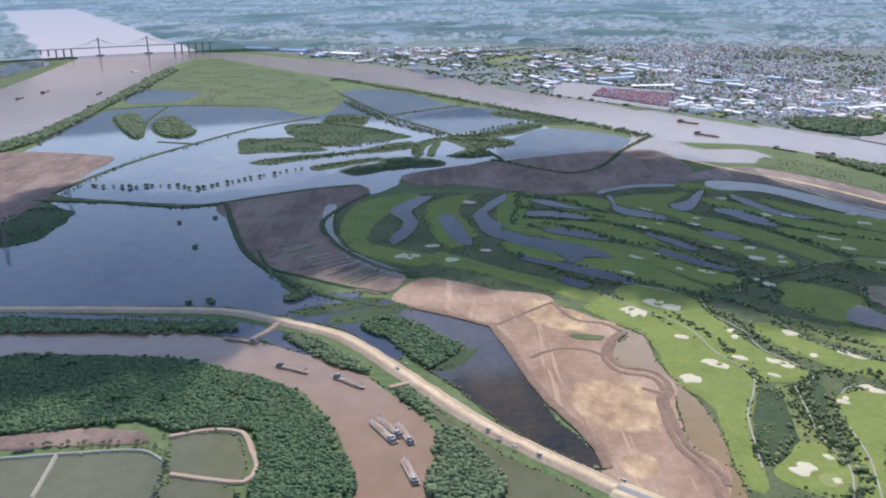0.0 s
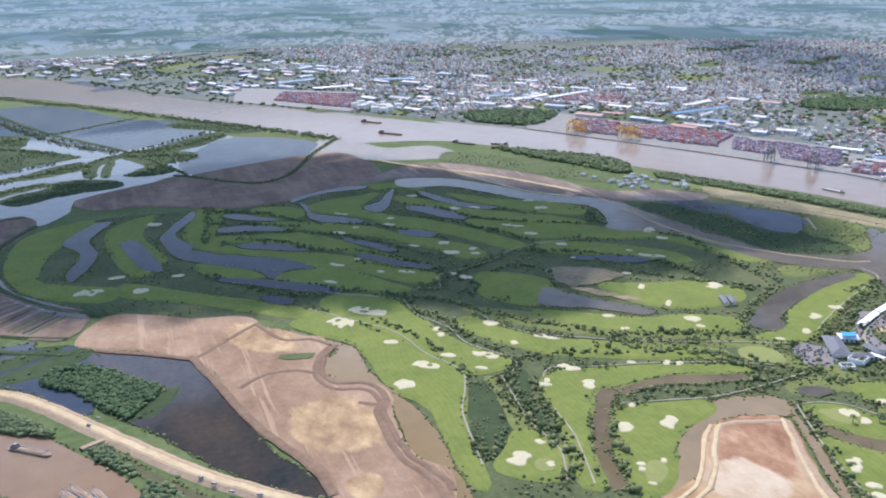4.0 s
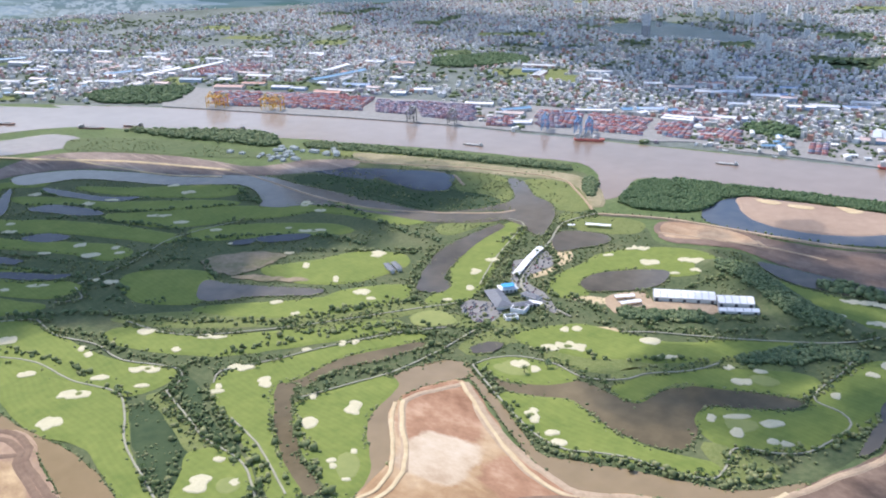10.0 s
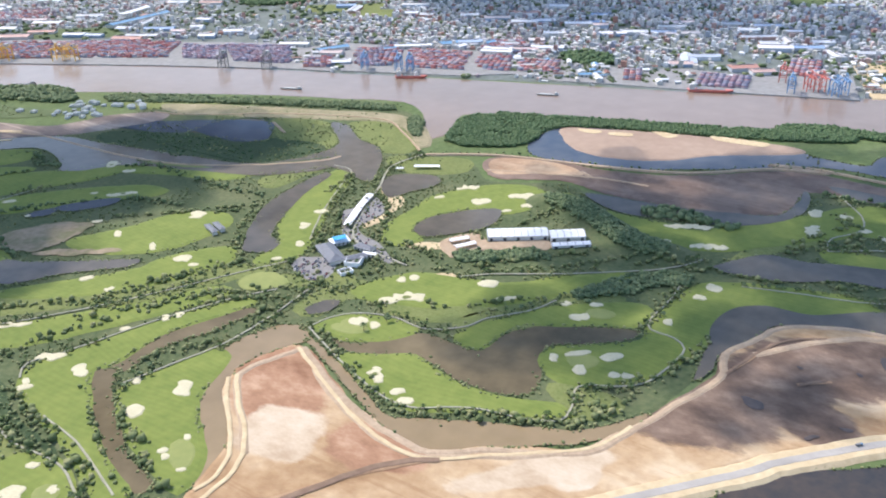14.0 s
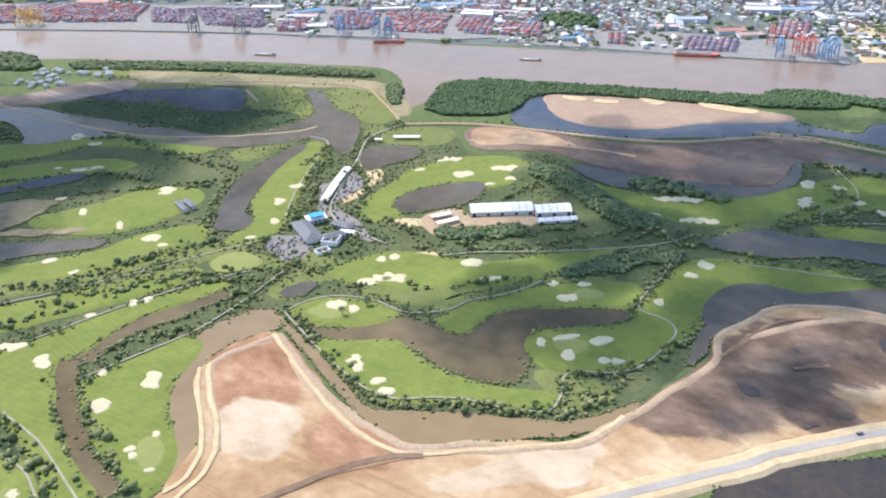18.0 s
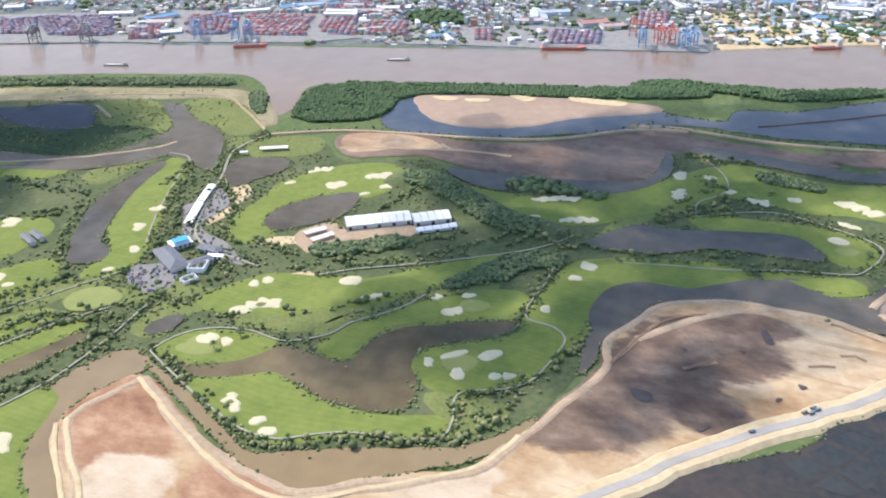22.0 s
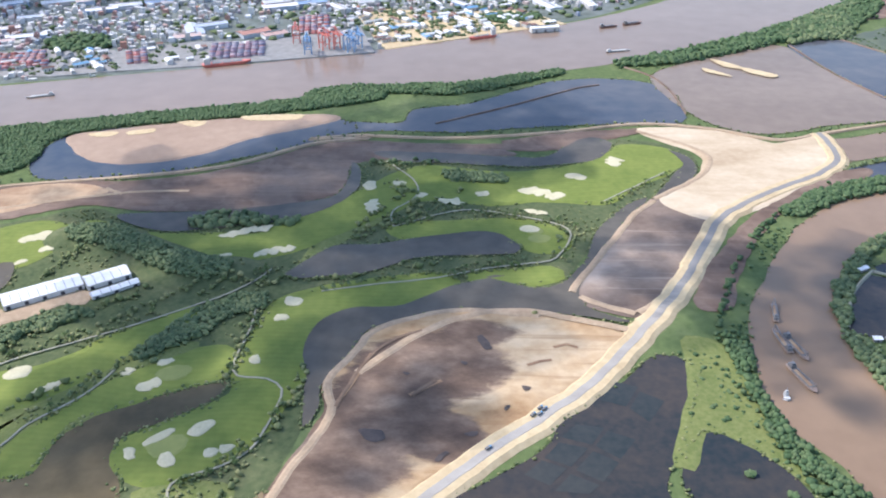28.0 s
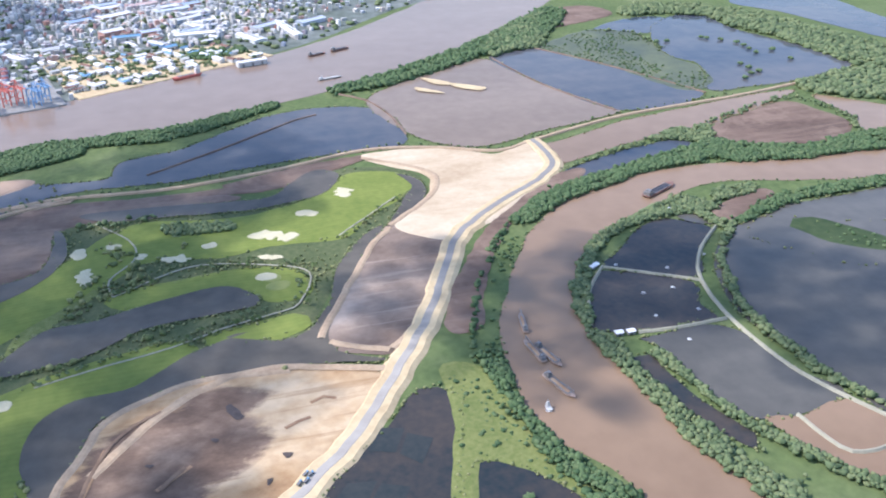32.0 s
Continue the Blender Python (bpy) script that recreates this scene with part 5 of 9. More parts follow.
dike([(1662, -393), (1543, -455), (1336, -537)], 1.6)
dike([(1259, 238), (1326, 144), (1402, 49), (1416, 17)], 1.6)
dike([(860, 1214), (850, 1095), (864, 962), (929, 901)], 4)
track("meadow_track", [(951, 1292), (970, 1231), (1055, 1094), (1107, 948), (1070, 881), (1016, 811)], 3)
green(610, 713, 42, 37, -0.69)
green(384, 566, 35, 16, -2.21)
green(306, 610, 18, 16, -2.09)
green(594, 580, 26, 25, -0.68)
green(648, 381, 24, 20, -1.05)
green(729, 401, 22, 13, -1.05)
green(586, 574, 26, 14, -1.05)
green(384, 567, 23, 17, -2.28)
green(612, 707, 42, 27, -1.05)
green(650, 383, 25, 13, -1.34)
green(585, 580, 33, 15, -1.34)
green(728, 404, 23, 17, -1.34)
green(949, 122, 21, 14, -1.35)
green(928, 575, 18, 14, -1.35)
green(1074, 267, 14, 15, -1.88)
green(965, 126, 17, 13, -1.88)
puddle([(1541, -165), (1508, -196), (1491, -200), (1502, -177)], "pale")
puddle([(1496, -203), (1461, -242), (1450, -230), (1478, -201)], "pale")
puddle([(1494, -146), (1454, -177), (1476, -145)], "pale")
puddle([(1216, 667), (1223, 635), (1208, 637), (1207, 658)], "pale")
puddle([(1261, 570), (1261, 533), (1241, 542)], "pale")
puddle([(1281, 490), (1289, 414), (1270, 417), (1266, 477)], "pale")
puddle([(1223, 621), (1234, 592), (1221, 589), (1213, 615)], "pale")
puddle([(143, 913), (178, 903), (174, 897), (146, 904)], "grass")
berm([(764, 1394), (779, 1331), (780, 1238), (787, 1123), (810, 1036), (864, 954), (916, 900), (940, 891)], 1.6)
berm([(998, 690), (1031, 600), (1045, 550), (1050, 490)], 1.4)
berm([(1055, 582), (1040, 558)], 1.2)
berm([(1009, 1084), (977, 1030)], 1.2)
puddle([(781, 178), (784, 174), (767, 167), (766, 173)], "dark")
puddle([(668, 256), (669, 249), (666, 239), (658, 240), (658, 249)], "dark")
puddle([(749, 190), (747, 185), (744, 187)], "dark")
puddle([(734, 232), (732, 227), (730, 229)], "dark")
puddle([(697, 157), (697, 154), (692, 157)], "dark")
puddle([(720, 145), (718, 139), (715, 143)], "dark")
puddle([(642, 203), (648, 197), (648, 195), (639, 201)], "dark")
puddle([(666, 185), (669, 177), (664, 178)], "dark")
berm([(56, 940), (88, 970), (126, 1005), (135, 1012)], 2.5)
berm([(134, 1007), (152, 954), (183, 941), (199, 917)], 2.5)
berm([(205, 915), (186, 891), (175, 849), (183, 824), (205, 817), (218, 800), (219, 769), (209, 753), (206, 713), (207, 671), (218, 637), (223, 618), (223, 606)], 3)
berm([(198, 913), (178, 887), (168, 841), (178, 813), (201, 804), (211, 791), (211, 769), (203, 754), (199, 708), (200, 665), (212, 627), (213, 608), (210, 585)], 2.5)
berm([(91, 851), (103, 862), (120, 872), (150, 870), (172, 851)], 2.5)
berm([(192, 776), (211, 762)], 2.5)
berm([(54, 944), (75, 855), (93, 774), (119, 703), (131, 661), (133, 634)], 5)
berm([(-42, 1006), (9, 973), (56, 940)], 3)
haul([(537, 595), (510, 543), (486, 494), (477, 465), (472, 437), (478, 412), (512, 369), (536, 337), (557, 321), (586, 312)], 3.0, "pale")
haul([(478, 608), (451, 578), (429, 548), (409, 531), (388, 520), (363, 517), (349, 518)], 3.0, "pale")
haul([(471, 611), (446, 586), (419, 552), (399, 535), (380, 527), (363, 528)], 2.6, "pale")
haul([(373, 480), (386, 473), (414, 459), (447, 442), (468, 424), (479, 408)], 6, "dark")
haul([(691, 276), (732, 266), (771, 249), (790, 222)], 2, "dark")
haul([(707, 223), (724, 208)], 3, "dark")
puddle([(140, 906), (156, 906), (174, 897), (172, 893), (148, 898)], "grass")
bare_patch([(524, 1034), (560, 1039), (602, 1005), (607, 980), (571, 968), (532, 974), (519, 1002)])
bare_patch([(533, 968), (558, 934), (583, 895), (573, 893), (542, 935), (525, 962)])
hollow([(308, 768), (327, 763), (316, 715), (302, 670), (276, 641), (260, 647), (279, 702)])
hollow([(365, 792), (365, 765), (345, 714), (336, 650), (326, 616), (337, 660), (328, 692), (345, 761)])
haul([(506, 1812), (578, 1701), (669, 1584), (721, 1489), (773, 1382)], 13, "pale")
haul([(603, 1693), (651, 1533), (689, 1427), (742, 1358)], 7, "pale")
rut([(483, 407), (462, 426), (437, 446), (409, 463), (383, 479)], 3.5)
berm([(519, 561), (503, 533), (488, 501), (477, 470), (472, 439), (476, 419), (483, 410)], 1.0)
berm([(483, 410), (501, 380), (524, 348), (549, 326), (575, 316)], 1.2)
rut([(697, 275), (757, 258)], 2)
strip([(-247, 1259), (-205, 1285)], 4)
strip([(-228, 1229), (-191, 1263)], 4)
strip([(-201, 1199), (-159, 1232)], 4)
strip([(-185, 1173), (-135, 1205)], 4)
strip([(-169, 1138), (-118, 1186)], 4)
strip([(-149, 1113), (-103, 1166)], 4)
strip([(-132, 1096), (-86, 1146)], 4)
strip([(-116, 1084), (-72, 1130)], 4)
strip([(-199, 1155), (-183, 1168)], 4)
strip([(-251, 1212), (-235, 1232)], 4)
berm([(-275, 1247), (-234, 1275), (-189, 1315), (-167, 1262), (-127, 1198), (-73, 1143), (-62, 1129)], 1.2)
dike([(-275, 1247), (-243, 1166), (-192, 1128), (-126, 1083), (-73, 1056)], 3)
sunken([(680, 109), (677, 90), (660, 101), (666, 120)])
sunken([(674, 88), (665, 72), (646, 84), (659, 99)])
sunken([(661, 122), (657, 104), (639, 116), (646, 132)])
sunken([(654, 101), (643, 85), (625, 97), (636, 113)])
sunken([(644, 134), (637, 119), (620, 130), (629, 146)])
sunken([(632, 116), (622, 100), (615, 107), (616, 127)])
sunken([(729, 78), (723, 62), (699, 73), (707, 90)])
sunken([(718, 61), (708, 46), (684, 60), (697, 71)])
strip([(-241, 1267), (-205, 1290)], 2)
strip([(-193, 1188), (-152, 1218)], 2)
strip([(-177, 1155), (-127, 1195)], 2)
strip([(-158, 1125), (-111, 1175)], 2)
strip([(-140, 1104), (-94, 1155)], 2)
strip([(-123, 1090), (-78, 1138)], 2)
rut([(707, 225), (716, 214), (725, 204)], 1.6)
rut([(769, 119), (774, 109), (769, 101)], 1.6)
rut([(746, 140), (751, 130), (753, 122)], 1.6)


RIDGE = [(942, 571), (937, 530), (910, 486), (882, 436), (879, 401)]


def rise(p):
    """Height of the long golf mound above the course at each of the places p."""
    best = np.full(len(p), 1e9)
    for a, b in zip(RIDGE, RIDGE[1:]):
        a, b = np.array(a, float), np.array(b, float)
        d = b - a
        t = np.clip(((p - a) @ d) / (d @ d), 0, 1)
        best = np.minimum(best, np.hypot(*(p - (a + t[:, None] * d)).T))
    u = np.clip(best / 34.0, 0, 1)
    return 9.0 * (1 - u * u * (3 - 2 * u))


def mound():
    p = np.array(RIDGE, float)
    lo, up = p.min(0) - 38, p.max(0) + 38
    nx, ny = int((up[0] - lo[0]) / 4), int((up[1] - lo[1]) / 4)
    gx, gy = np.meshgrid(np.linspace(lo[0], up[0], nx), np.linspace(lo[1], up[1], ny))
    q = np.stack([gx.ravel(), gy.ravel()], -1)
    h = rise(q)
    bm = bmesh.new()
    vs = [bm.verts.new((x, y, 0.35 + z * 1.0 + 0.25 * (z > 0.3))) for (x, y), z in zip(q, h)]
    for j in range(ny - 1):
        for k in range(nx - 1):
            c = (j * nx + k, j * nx + k + 1, (j + 1) * nx + k + 1, (j + 1) * nx + k)
            if max(h[i] for i in c) > 0.05:
                bm.faces.new([vs[i] for i in c])
    bmesh.ops.delete(bm, geom=[v for v in bm.verts if not v.link_faces], context='VERTS')
    tagged(part("grass_mound", bm, M["golf"], None), "long grassy mound planted with dark trees", "mound", kind="structure")


mound()

# ---- many small pieces in one mesh ----
def clump_shape(seed, level):
    """A lumpy leaf mass about one unit wide."""
    bm = bmesh.new()
    bmesh.ops.create_icosphere(bm, subdivisions=level, radius=1.0)
    for v in bm.verts:
        n = noise.noise(v.co * 1.7 + Vector((seed * 3.1, 0, 0))) * 0.75 + noise.noise(v.co * 4 + Vector((0, seed, 0))) * 0.5
        v.co *= 1 + n
        if v.co.z < -0.3:
            v.co.z = -0.3
    bm.verts.index_update()
    co = np.array([v.co[:] for v in bm.verts])
    fa = np.array([[v.index for v in f.verts] for f in bm.faces])
    bm.free()
    return co, fa


CLUMPS = [clump_shape(k, 2) for k in range(5)]
SMALL = [clump_shape(k, 1) for k in range(4)]
BOX = (np.array([(x, y, z) for z in (0, 1) for y in (-.5, .5) for x in (-.5, .5)], float),
       np.array([(4, 5, 7, 6), (0, 1, 5, 4), (1, 3, 7, 5), (3, 2, 6, 7), (2, 0, 4, 6)]))
GABLE = (np.array([(-.5, -.5, 0), (.5, -.5, 0), (.5, .5, 0), (-.5, .5, 0), (-.5, -.5, .7), (.5, -.5, .7), (.5, .5, .7), (-.5, .5, .7),
                   (-.5, 0, 1), (.5, 0, 1), (-.5, 0, .7), (.5, 0, .7)], float),
         np.array([(0, 1, 5, 4), (2, 3, 7, 6), (4, 5, 9, 8), (6, 7, 8, 9), (3, 0, 4, 7), (1, 2, 6, 5), (7, 4, 8, 8), (5, 6, 9, 9)]))


def swarm(name, shapes, place, size, turn, mat, label, category, kind="stuff"):
    """One mesh of many copies of the shapes: place and size are n x 3, turn is n."""
    place = place + np.stack([np.zeros(len(place)), np.zeros(len(place)), rise(place[:, :2])], -1)
    r = np.random.RandomState(len(place) % 1000 + 7)
    which = r.randint(0, len(shapes), len(place))
    vs, fs, off = [], [], 0
    for k, (co, fa) in enumerate(shapes):
        sel = np.where(which == k)[0]
        if not len(sel):
            continue
        v = co[None] * size[sel][:, None]
        c, s = np.cos(turn[sel])[:, None], np.sin(turn[sel])[:, None]
        x = v[:, :, 0] * c - v[:, :, 1] * s
        y = v[:, :, 0] * s + v[:, :, 1] * c
        v = np.stack([x, y, v[:, :, 2]], -1) + place[sel][:, None]
        vs.append(v.reshape(-1, 3))
        fs.append((fa[None] + (np.arange(len(sel)) * len(co))[:, None, None] + off).reshape(-1, fa.shape[1]))
        off += len(sel) * len(co)
    vs, fs = np.concatenate(vs), np.concatenate(fs)
    me = bpy.data.meshes.new(name)
    if fs.shape[1] == 4 and np.any(fs[:, 2] == fs[:, 3]):
        me.from_pydata(vs.tolist(), [], [list(dict.fromkeys(f)) for f in fs.tolist()])
    else:
        me.vertices.add(len(vs))
        me.vertices.foreach_set("co", vs.ravel())
        me.loops.add(fs.size)
        me.loops.foreach_set("vertex_index", fs.ravel().astype(np.int32))
        me.polygons.add(len(fs))
        me.polygons.foreach_set("loop_start", (np.arange(len(fs)) * fs.shape[1]).astype(np.int32))
        me.update(calc_edges=True)
    me.materials.append(mat)
    return tagged(new(name, me), label, category, kind=kind)


def spots(poly, spacing, seed):
    """Jittered places inside a closed line."""
    r = np.random.RandomState(seed)
    lo, up = poly.min(0), poly.max(0)
    gx, gy = np.meshgrid(np.arange(lo[0], up[0], spacing), np.arange(lo[1], up[1], spacing))
    p = np.stack([gx.ravel(), gy.ravel()], -1)
    p = p + r.uniform(-0.5, 0.5, p.shape) * spacing * 0.95
    return p[inside(poly, p)]


def patchy(p, size, seed):
    return np.array([noise.noise(Vector((x / size, y / size, seed))) for x, y in p])


WOODS = {"n": 0}


def forest(pts, spacing, mat, label):
    WOODS["n"] += 1
    line = wobble(catmull(pts, 10, True), 4, 18)
    poly = np.array([(q.x, q.y) for q in line])
    remember("forest", line)
    spacing *= 0.56 if spacing < 6.5 else 0.64
    p = spots(poly, spacing, WOODS["n"])
    r = np.random.RandomState(WOODS["n"] + 50)
    p = p[patchy(p, 28, WOODS["n"]) > -0.36]
    stray = p[r.rand(len(p)) < 0.16]
    stray = stray + r.normal(0, spacing * 2.2, stray.shape)
    stray = stray[~within(("water", "fairway", "sand", "road", "path", "bunker"), stray)]
    p = np.concatenate([p, stray])
    n = len(p)
    big = spacing * r.uniform(0.50, 0.95, n)
    big = big * np.where(r.rand(n) < 0.25, 1.35, 1.0)
    high = big * r.uniform(0.75, 1.35, n) * (1.0 if spacing < 8 else 0.6)
    tall = 1.9 + spacing * 0.5 * r.uniform(0.2, 1.4, n)
    place = np.stack([p[:, 0], p[:, 1], tall], -1)
    swarm("woodland", SMALL, place, np.stack([big, big, high], -1), r.uniform(0, 6.3, n), M[mat], label, "woodland")
    # low skirt that closes the gaps under the crowns
    low = spots(poly, spacing * 2.1, WOODS["n"] + 900)
    m = len(low)
    size = spacing * r.uniform(1.1, 1.6, m)
    swarm("undergrowth", SMALL, np.stack([low[:, 0], low[:, 1], np.full(m, 1.4)], -1), np.stack([size, size, size * 0.55], -1),
          r.uniform(0, 6.3, m), M[mat], "dense dark undergrowth beneath the trees", "undergrowth")


def leaf_tree():
    """Trunk, limbs and a crown of uneven leaf clumps, about one metre high, to be scaled."""
    thing = new("tree")
    bm = bmesh.new()
    bmesh.ops.create_cone(bm, segments=6, radius1=0.05, radius2=0.025, depth=0.5)
    bmesh.ops.translate(bm, verts=bm.verts, vec=(0, 0, 0.25))
    for a in (0.4, 2.5, 4.6):
        ret = bmesh.ops.create_cone(bm, segments=5, radius1=0.022, radius2=0.008, depth=0.34)
        bmesh.ops.transform(bm, matrix=pose(0.1 * math.cos(a), 0.1 * math.sin(a), 0.5, 0, 38, math.degrees(a)), verts=ret["verts"])
    part("trunk", bm, M["bark"], thing)
    r = random.Random(3)
    bm = bmesh.new()
    for k in range(9):
        co, fa = SMALL[k % 4]
        a, d = k * 2.4, 0.10 + 0.20 * (k % 3) / 2
        s = r.uniform(0.13, 0.22)
        c = Vector((d * math.cos(a), d * math.sin(a), 0.55 + 0.3 * r.random()))
        vs = [bm.verts.new(c + Vector(q) * s) for q in co]
        for f in fa:
            bm.faces.new([vs[j] for j in f])
    part("crown", bm, M["leaf"], thing)
    return thing


def palm_tree():
    thing = new("palm_tree")
    bm = bmesh.new()
    bmesh.ops.create_cone(bm, segments=6, radius1=0.045, radius2=0.025, depth=0.72)
    bmesh.ops.translate(bm, verts=bm.verts, vec=(0, 0, 0.36))
    part("trunk", bm, M["bark"], thing)
    bm = bmesh.new()
    for k in range(13):
        a = k * 2 * math.pi / 13
        rise = 0.16 if k % 2 else 0.02
        rows = []
        for d, z, w in ((0.0, 0.70, 0.02), (0.17, 0.76 + rise, 0.055), (0.33, 0.70 + rise, 0.05), (0.44, 0.56 + rise, 0.01)):
            rows.append([bm.verts.new((d * math.cos(a) - s * w * math.sin(a), d * math.sin(a) + s * w * math.cos(a), z - abs(s) * 0.03)) for s in (-1, 0, 1)])
        for p, q in zip(rows, rows[1:]):
            for j in (0, 1):
                bm.faces.new((p[j], p[j + 1], q[j + 1], q[j]))
    part("crown", bm, M["palm"], thing)
    return thing


TREE = tagged(leaf_tree(), "round dark green tree standing in open ground", "tree", "scattered trees")
PALM = tagged(palm_tree(), "palm tree with a spreading feathery crown", "palm tree", "golf course palms")
TREE.matrix_basis = pose(613, 558, 0.6) @ Matrix.Scale(9, 4)
PALM.matrix_basis = pose(590, 566, 0.6) @ Matrix.Scale(9, 4)


def stand(ob, x, y, z, size, turn):
    got = copy_thing(ob, pose(x, y, z, 0, 0, turn))
    got.scale = (size, size, size)
    return got


ROWS = random.Random(11)


def treerow(pts, gap, size):
    """A single file of trees along a dike or road; distant files are one mesh."""
    line = catmull(pts, gap, False)
    if math.hypot(*pts[0]) > 1250:
        r = np.random.RandomState(len(line) + 3)
        p = np.array([a.lerp(b, k / 3)[:] for a, b in zip(line, line[1:]) for k in range(max(1, int((b - a).length / gap)))])
        p = p + r.normal(0, 2.5, p.shape)
        s = size * r.uniform(0.35, 0.75, len(p))
        swarm("tree_row", SMALL, np.stack([p[:, 0], p[:, 1], 1 + s * 0.5], -1), np.stack([s, s, s], -1), r.uniform(0, 6.3, len(p)), M["leaf"],
              "file of dark trees along a dike", "trees")
        return
    for a, b in zip(line, line[1:]):
        n = max(1, int((b - a).length / gap))
        for k in range(n):
            if ROWS.random() < 0.82:
                q = a.lerp(b, (k + ROWS.random() * 0.5) / n)
                stand(TREE, q.x + ROWS.uniform(-2, 2), q.y + ROWS.uniform(-2, 2), 0.5, size * ROWS.uniform(1.0, 1.9), ROWS.uniform(0, 360))


forest([(942, -333), (984, -415), (991, -491), (991, -555), (984, -650), (965, -632), (972, -540), (972, -490), (965, -415), (941, -355)], 5, "mangrove", "mangrove strip beside the muddy creek")
forest([(1154, -436), (1128, -475), (1108, -533), (1118, -605), (1121, -665), (1100, -760), (1050, -713), (1067, -620), (1070, -551), (1071, -490), (1087, -425), (1110, -413)], 5, "mangrove", "mangrove strip beside the muddy creek")
forest([(1097, -243), (1114, -308), (1116, -390), (1132, -424), (1108, -414), (1096, -386), (1091, -317), (1067, -257), (1040, -191), (1003, -133), (1007, -119), (1056, -166), (1075, -206)], 5, "mangrove", "mangrove strip beside the muddy creek")
forest([(1185, -367), (1205, -402), (1208, -460), (1186, -457), (1151, -430), (1172, -399)], 5, "leaf", "clump of trees between shallow ponds")
forest([(1838, -838), (1738, -900), (1607, -930), (1467, -956), (1341, -1011), (1278, -951), (1364, -869), (1396, -837), (1546, -828), (1682, -803), (1775, -800)], 8, "leaf", "distant dark woodland")
forest([(1330, -685), (1357, -773), (1356, -862), (1321, -991), (1160, -836), (1225, -753), (1289, -682)], 8, "leaf", "distant dark woodland")
forest([(1892, -677), (1895, -780), (1838, -838), (1775, -800), (1819, -739), (1827, -657)], 8, "leaf", "distant dark woodland")
forest([(1769, -355), (1844, -440), (1913, -514), (1798, -457), (1668, -416), (1645, -345), (1627, -307)], 7, "leaf", "belt of trees on the river bank")
forest([(964, -214), (975, -231), (985, -262), (990, -310), (950, -319), (930, -316), (939, -309), (977, -300), (973, -255), (963, -225)], 4.6, "leaf", "belt of trees around the fish ponds")
forest([(1013, -354), (1023, -385), (1019, -407), (1001, -392), (995, -360), (987, -340)], 4.6, "leaf", "trees on a muddy islet in the creek")
forest([(-506, 872), (-360, 873), (-277, 861), (-166, 797), (-126, 746), (-95, 680), (-78, 596), (-155, 599), (-159, 648), (-177, 709), (-218, 719), (-252, 713), (-290, 735), (-431, 720)], 4.4, "mangrove", "dense mangrove woodland on the inner river bend")
forest([(1140, 834), (1195, 840), (1228, 812), (1280, 651), (1355, 423), (1379, 323), (1353, 315), (1295, 447), (1242, 635), (1198, 702), (1115, 700), (1069, 762), (1074, 805)], 4.2, "mangrove", "dense mangrove belt along the river bank")
forest([(1391, 415), (1419, 310), (1422, 211), (1490, 70), (1466, 65), (1375, 212), (1376, 308), (1337, 407)], 4.6, "mangrove", "dense mangrove belt along the river bank")
forest([(1524, -17), (1591, -136), (1741, -327), (1940, -525), (1904, -559), (1748, -459), (1657, -329), (1525, -121), (1507, -31)], 7, "mangrove", "mangrove belt along the far river bend")
forest([(801, -14), (903, -52), (984, -96), (1034, -157), (1079, -242), (1105, -399), (1137, -449), (1157, -438), (1101, -266), (1063, -175), (1005, -115), (932, -66), (849, -28)], 5, "mangrove", "mangrove strip beside the muddy creek")
forest([(792, -15), (771, -31), (716, -24), (669, -34), (614, -59), (621, -36), (680, -18), (725, -15), (755, -12)], 4.6, "mangrove", "mangrove strip beside the muddy creek")
forest([(877, -131), (945, -177), (978, -233), (1012, -310), (983, -339), (971, -319), (977, -258), (948, -200), (911, -166), (855, -135), (804, -113), (824, -110)], 5, "leaf", "belt of trees around the fish ponds")
forest([(795, -108), (784, -121), (719, -126), (662, -134), (598, -155), (582, -156), (588, -136), (649, -118), (722, -112)], 4.6, "leaf", "belt of trees around the fish ponds")
forest([(756, -142), (693, -153), (648, -164), (610, -184), (566, -212), (574, -218), (621, -189), (659, -169), (710, -155), (759, -153)], 4.2, "leaf", "belt of bushes between fish ponds")
forest([(946, -330), (896, -289), (838, -256), (755, -241), (680, -251), (636, -272), (639, -275), (687, -257), (766, -250), (841, -264), (895, -294), (941, -333)], 5, "leaf", "row of trees along the fish pond path")
forest([(982, 1446), (1079, 1232), (1155, 1049), (1175, 978), (1156, 965), (1123, 1044), (1058, 1209), (956, 1412)], 5, "leaf", "belt of trees on the river bank")
forest([(802, 1800), (964, 1576), (921, 1474), (869, 1591), (824, 1691)], 7, "leaf", "belt of trees on the river bank")
forest([(1125, 913), (1148, 913), (1105, 869), (1064, 848), (1067, 865)], 5, "leaf", "clump of trees beside the inlet")
forest([(-1110, 2087), (-1052, 2263), (-1083, 2936), (-1149, 3812), (-1087, 3677), (-1036, 2853), (-1002, 2181), (-1060, 1985)], 9, "leaf", "belt of trees on the river bank")
forest([(951, 577), (967, 541), (932, 494), (902, 442), (891, 406), (869, 395), (863, 435), (891, 486), (915, 526), (931, 566)], 4, "leaf", "dark dense trees on the golf course mound")
forest([(768, 583), (789, 552), (813, 515), (808, 494), (778, 533), (751, 570)], 5.2, "leaf", "loose trees on the slope below the tents")
forest([(748, 444), (772, 434), (807, 418), (833, 392), (844, 375), (843, 360), (820, 359), (805, 382), (780, 395), (760, 416), (741, 432)], 4.4, "leaf", "dark dense trees between the fairways")
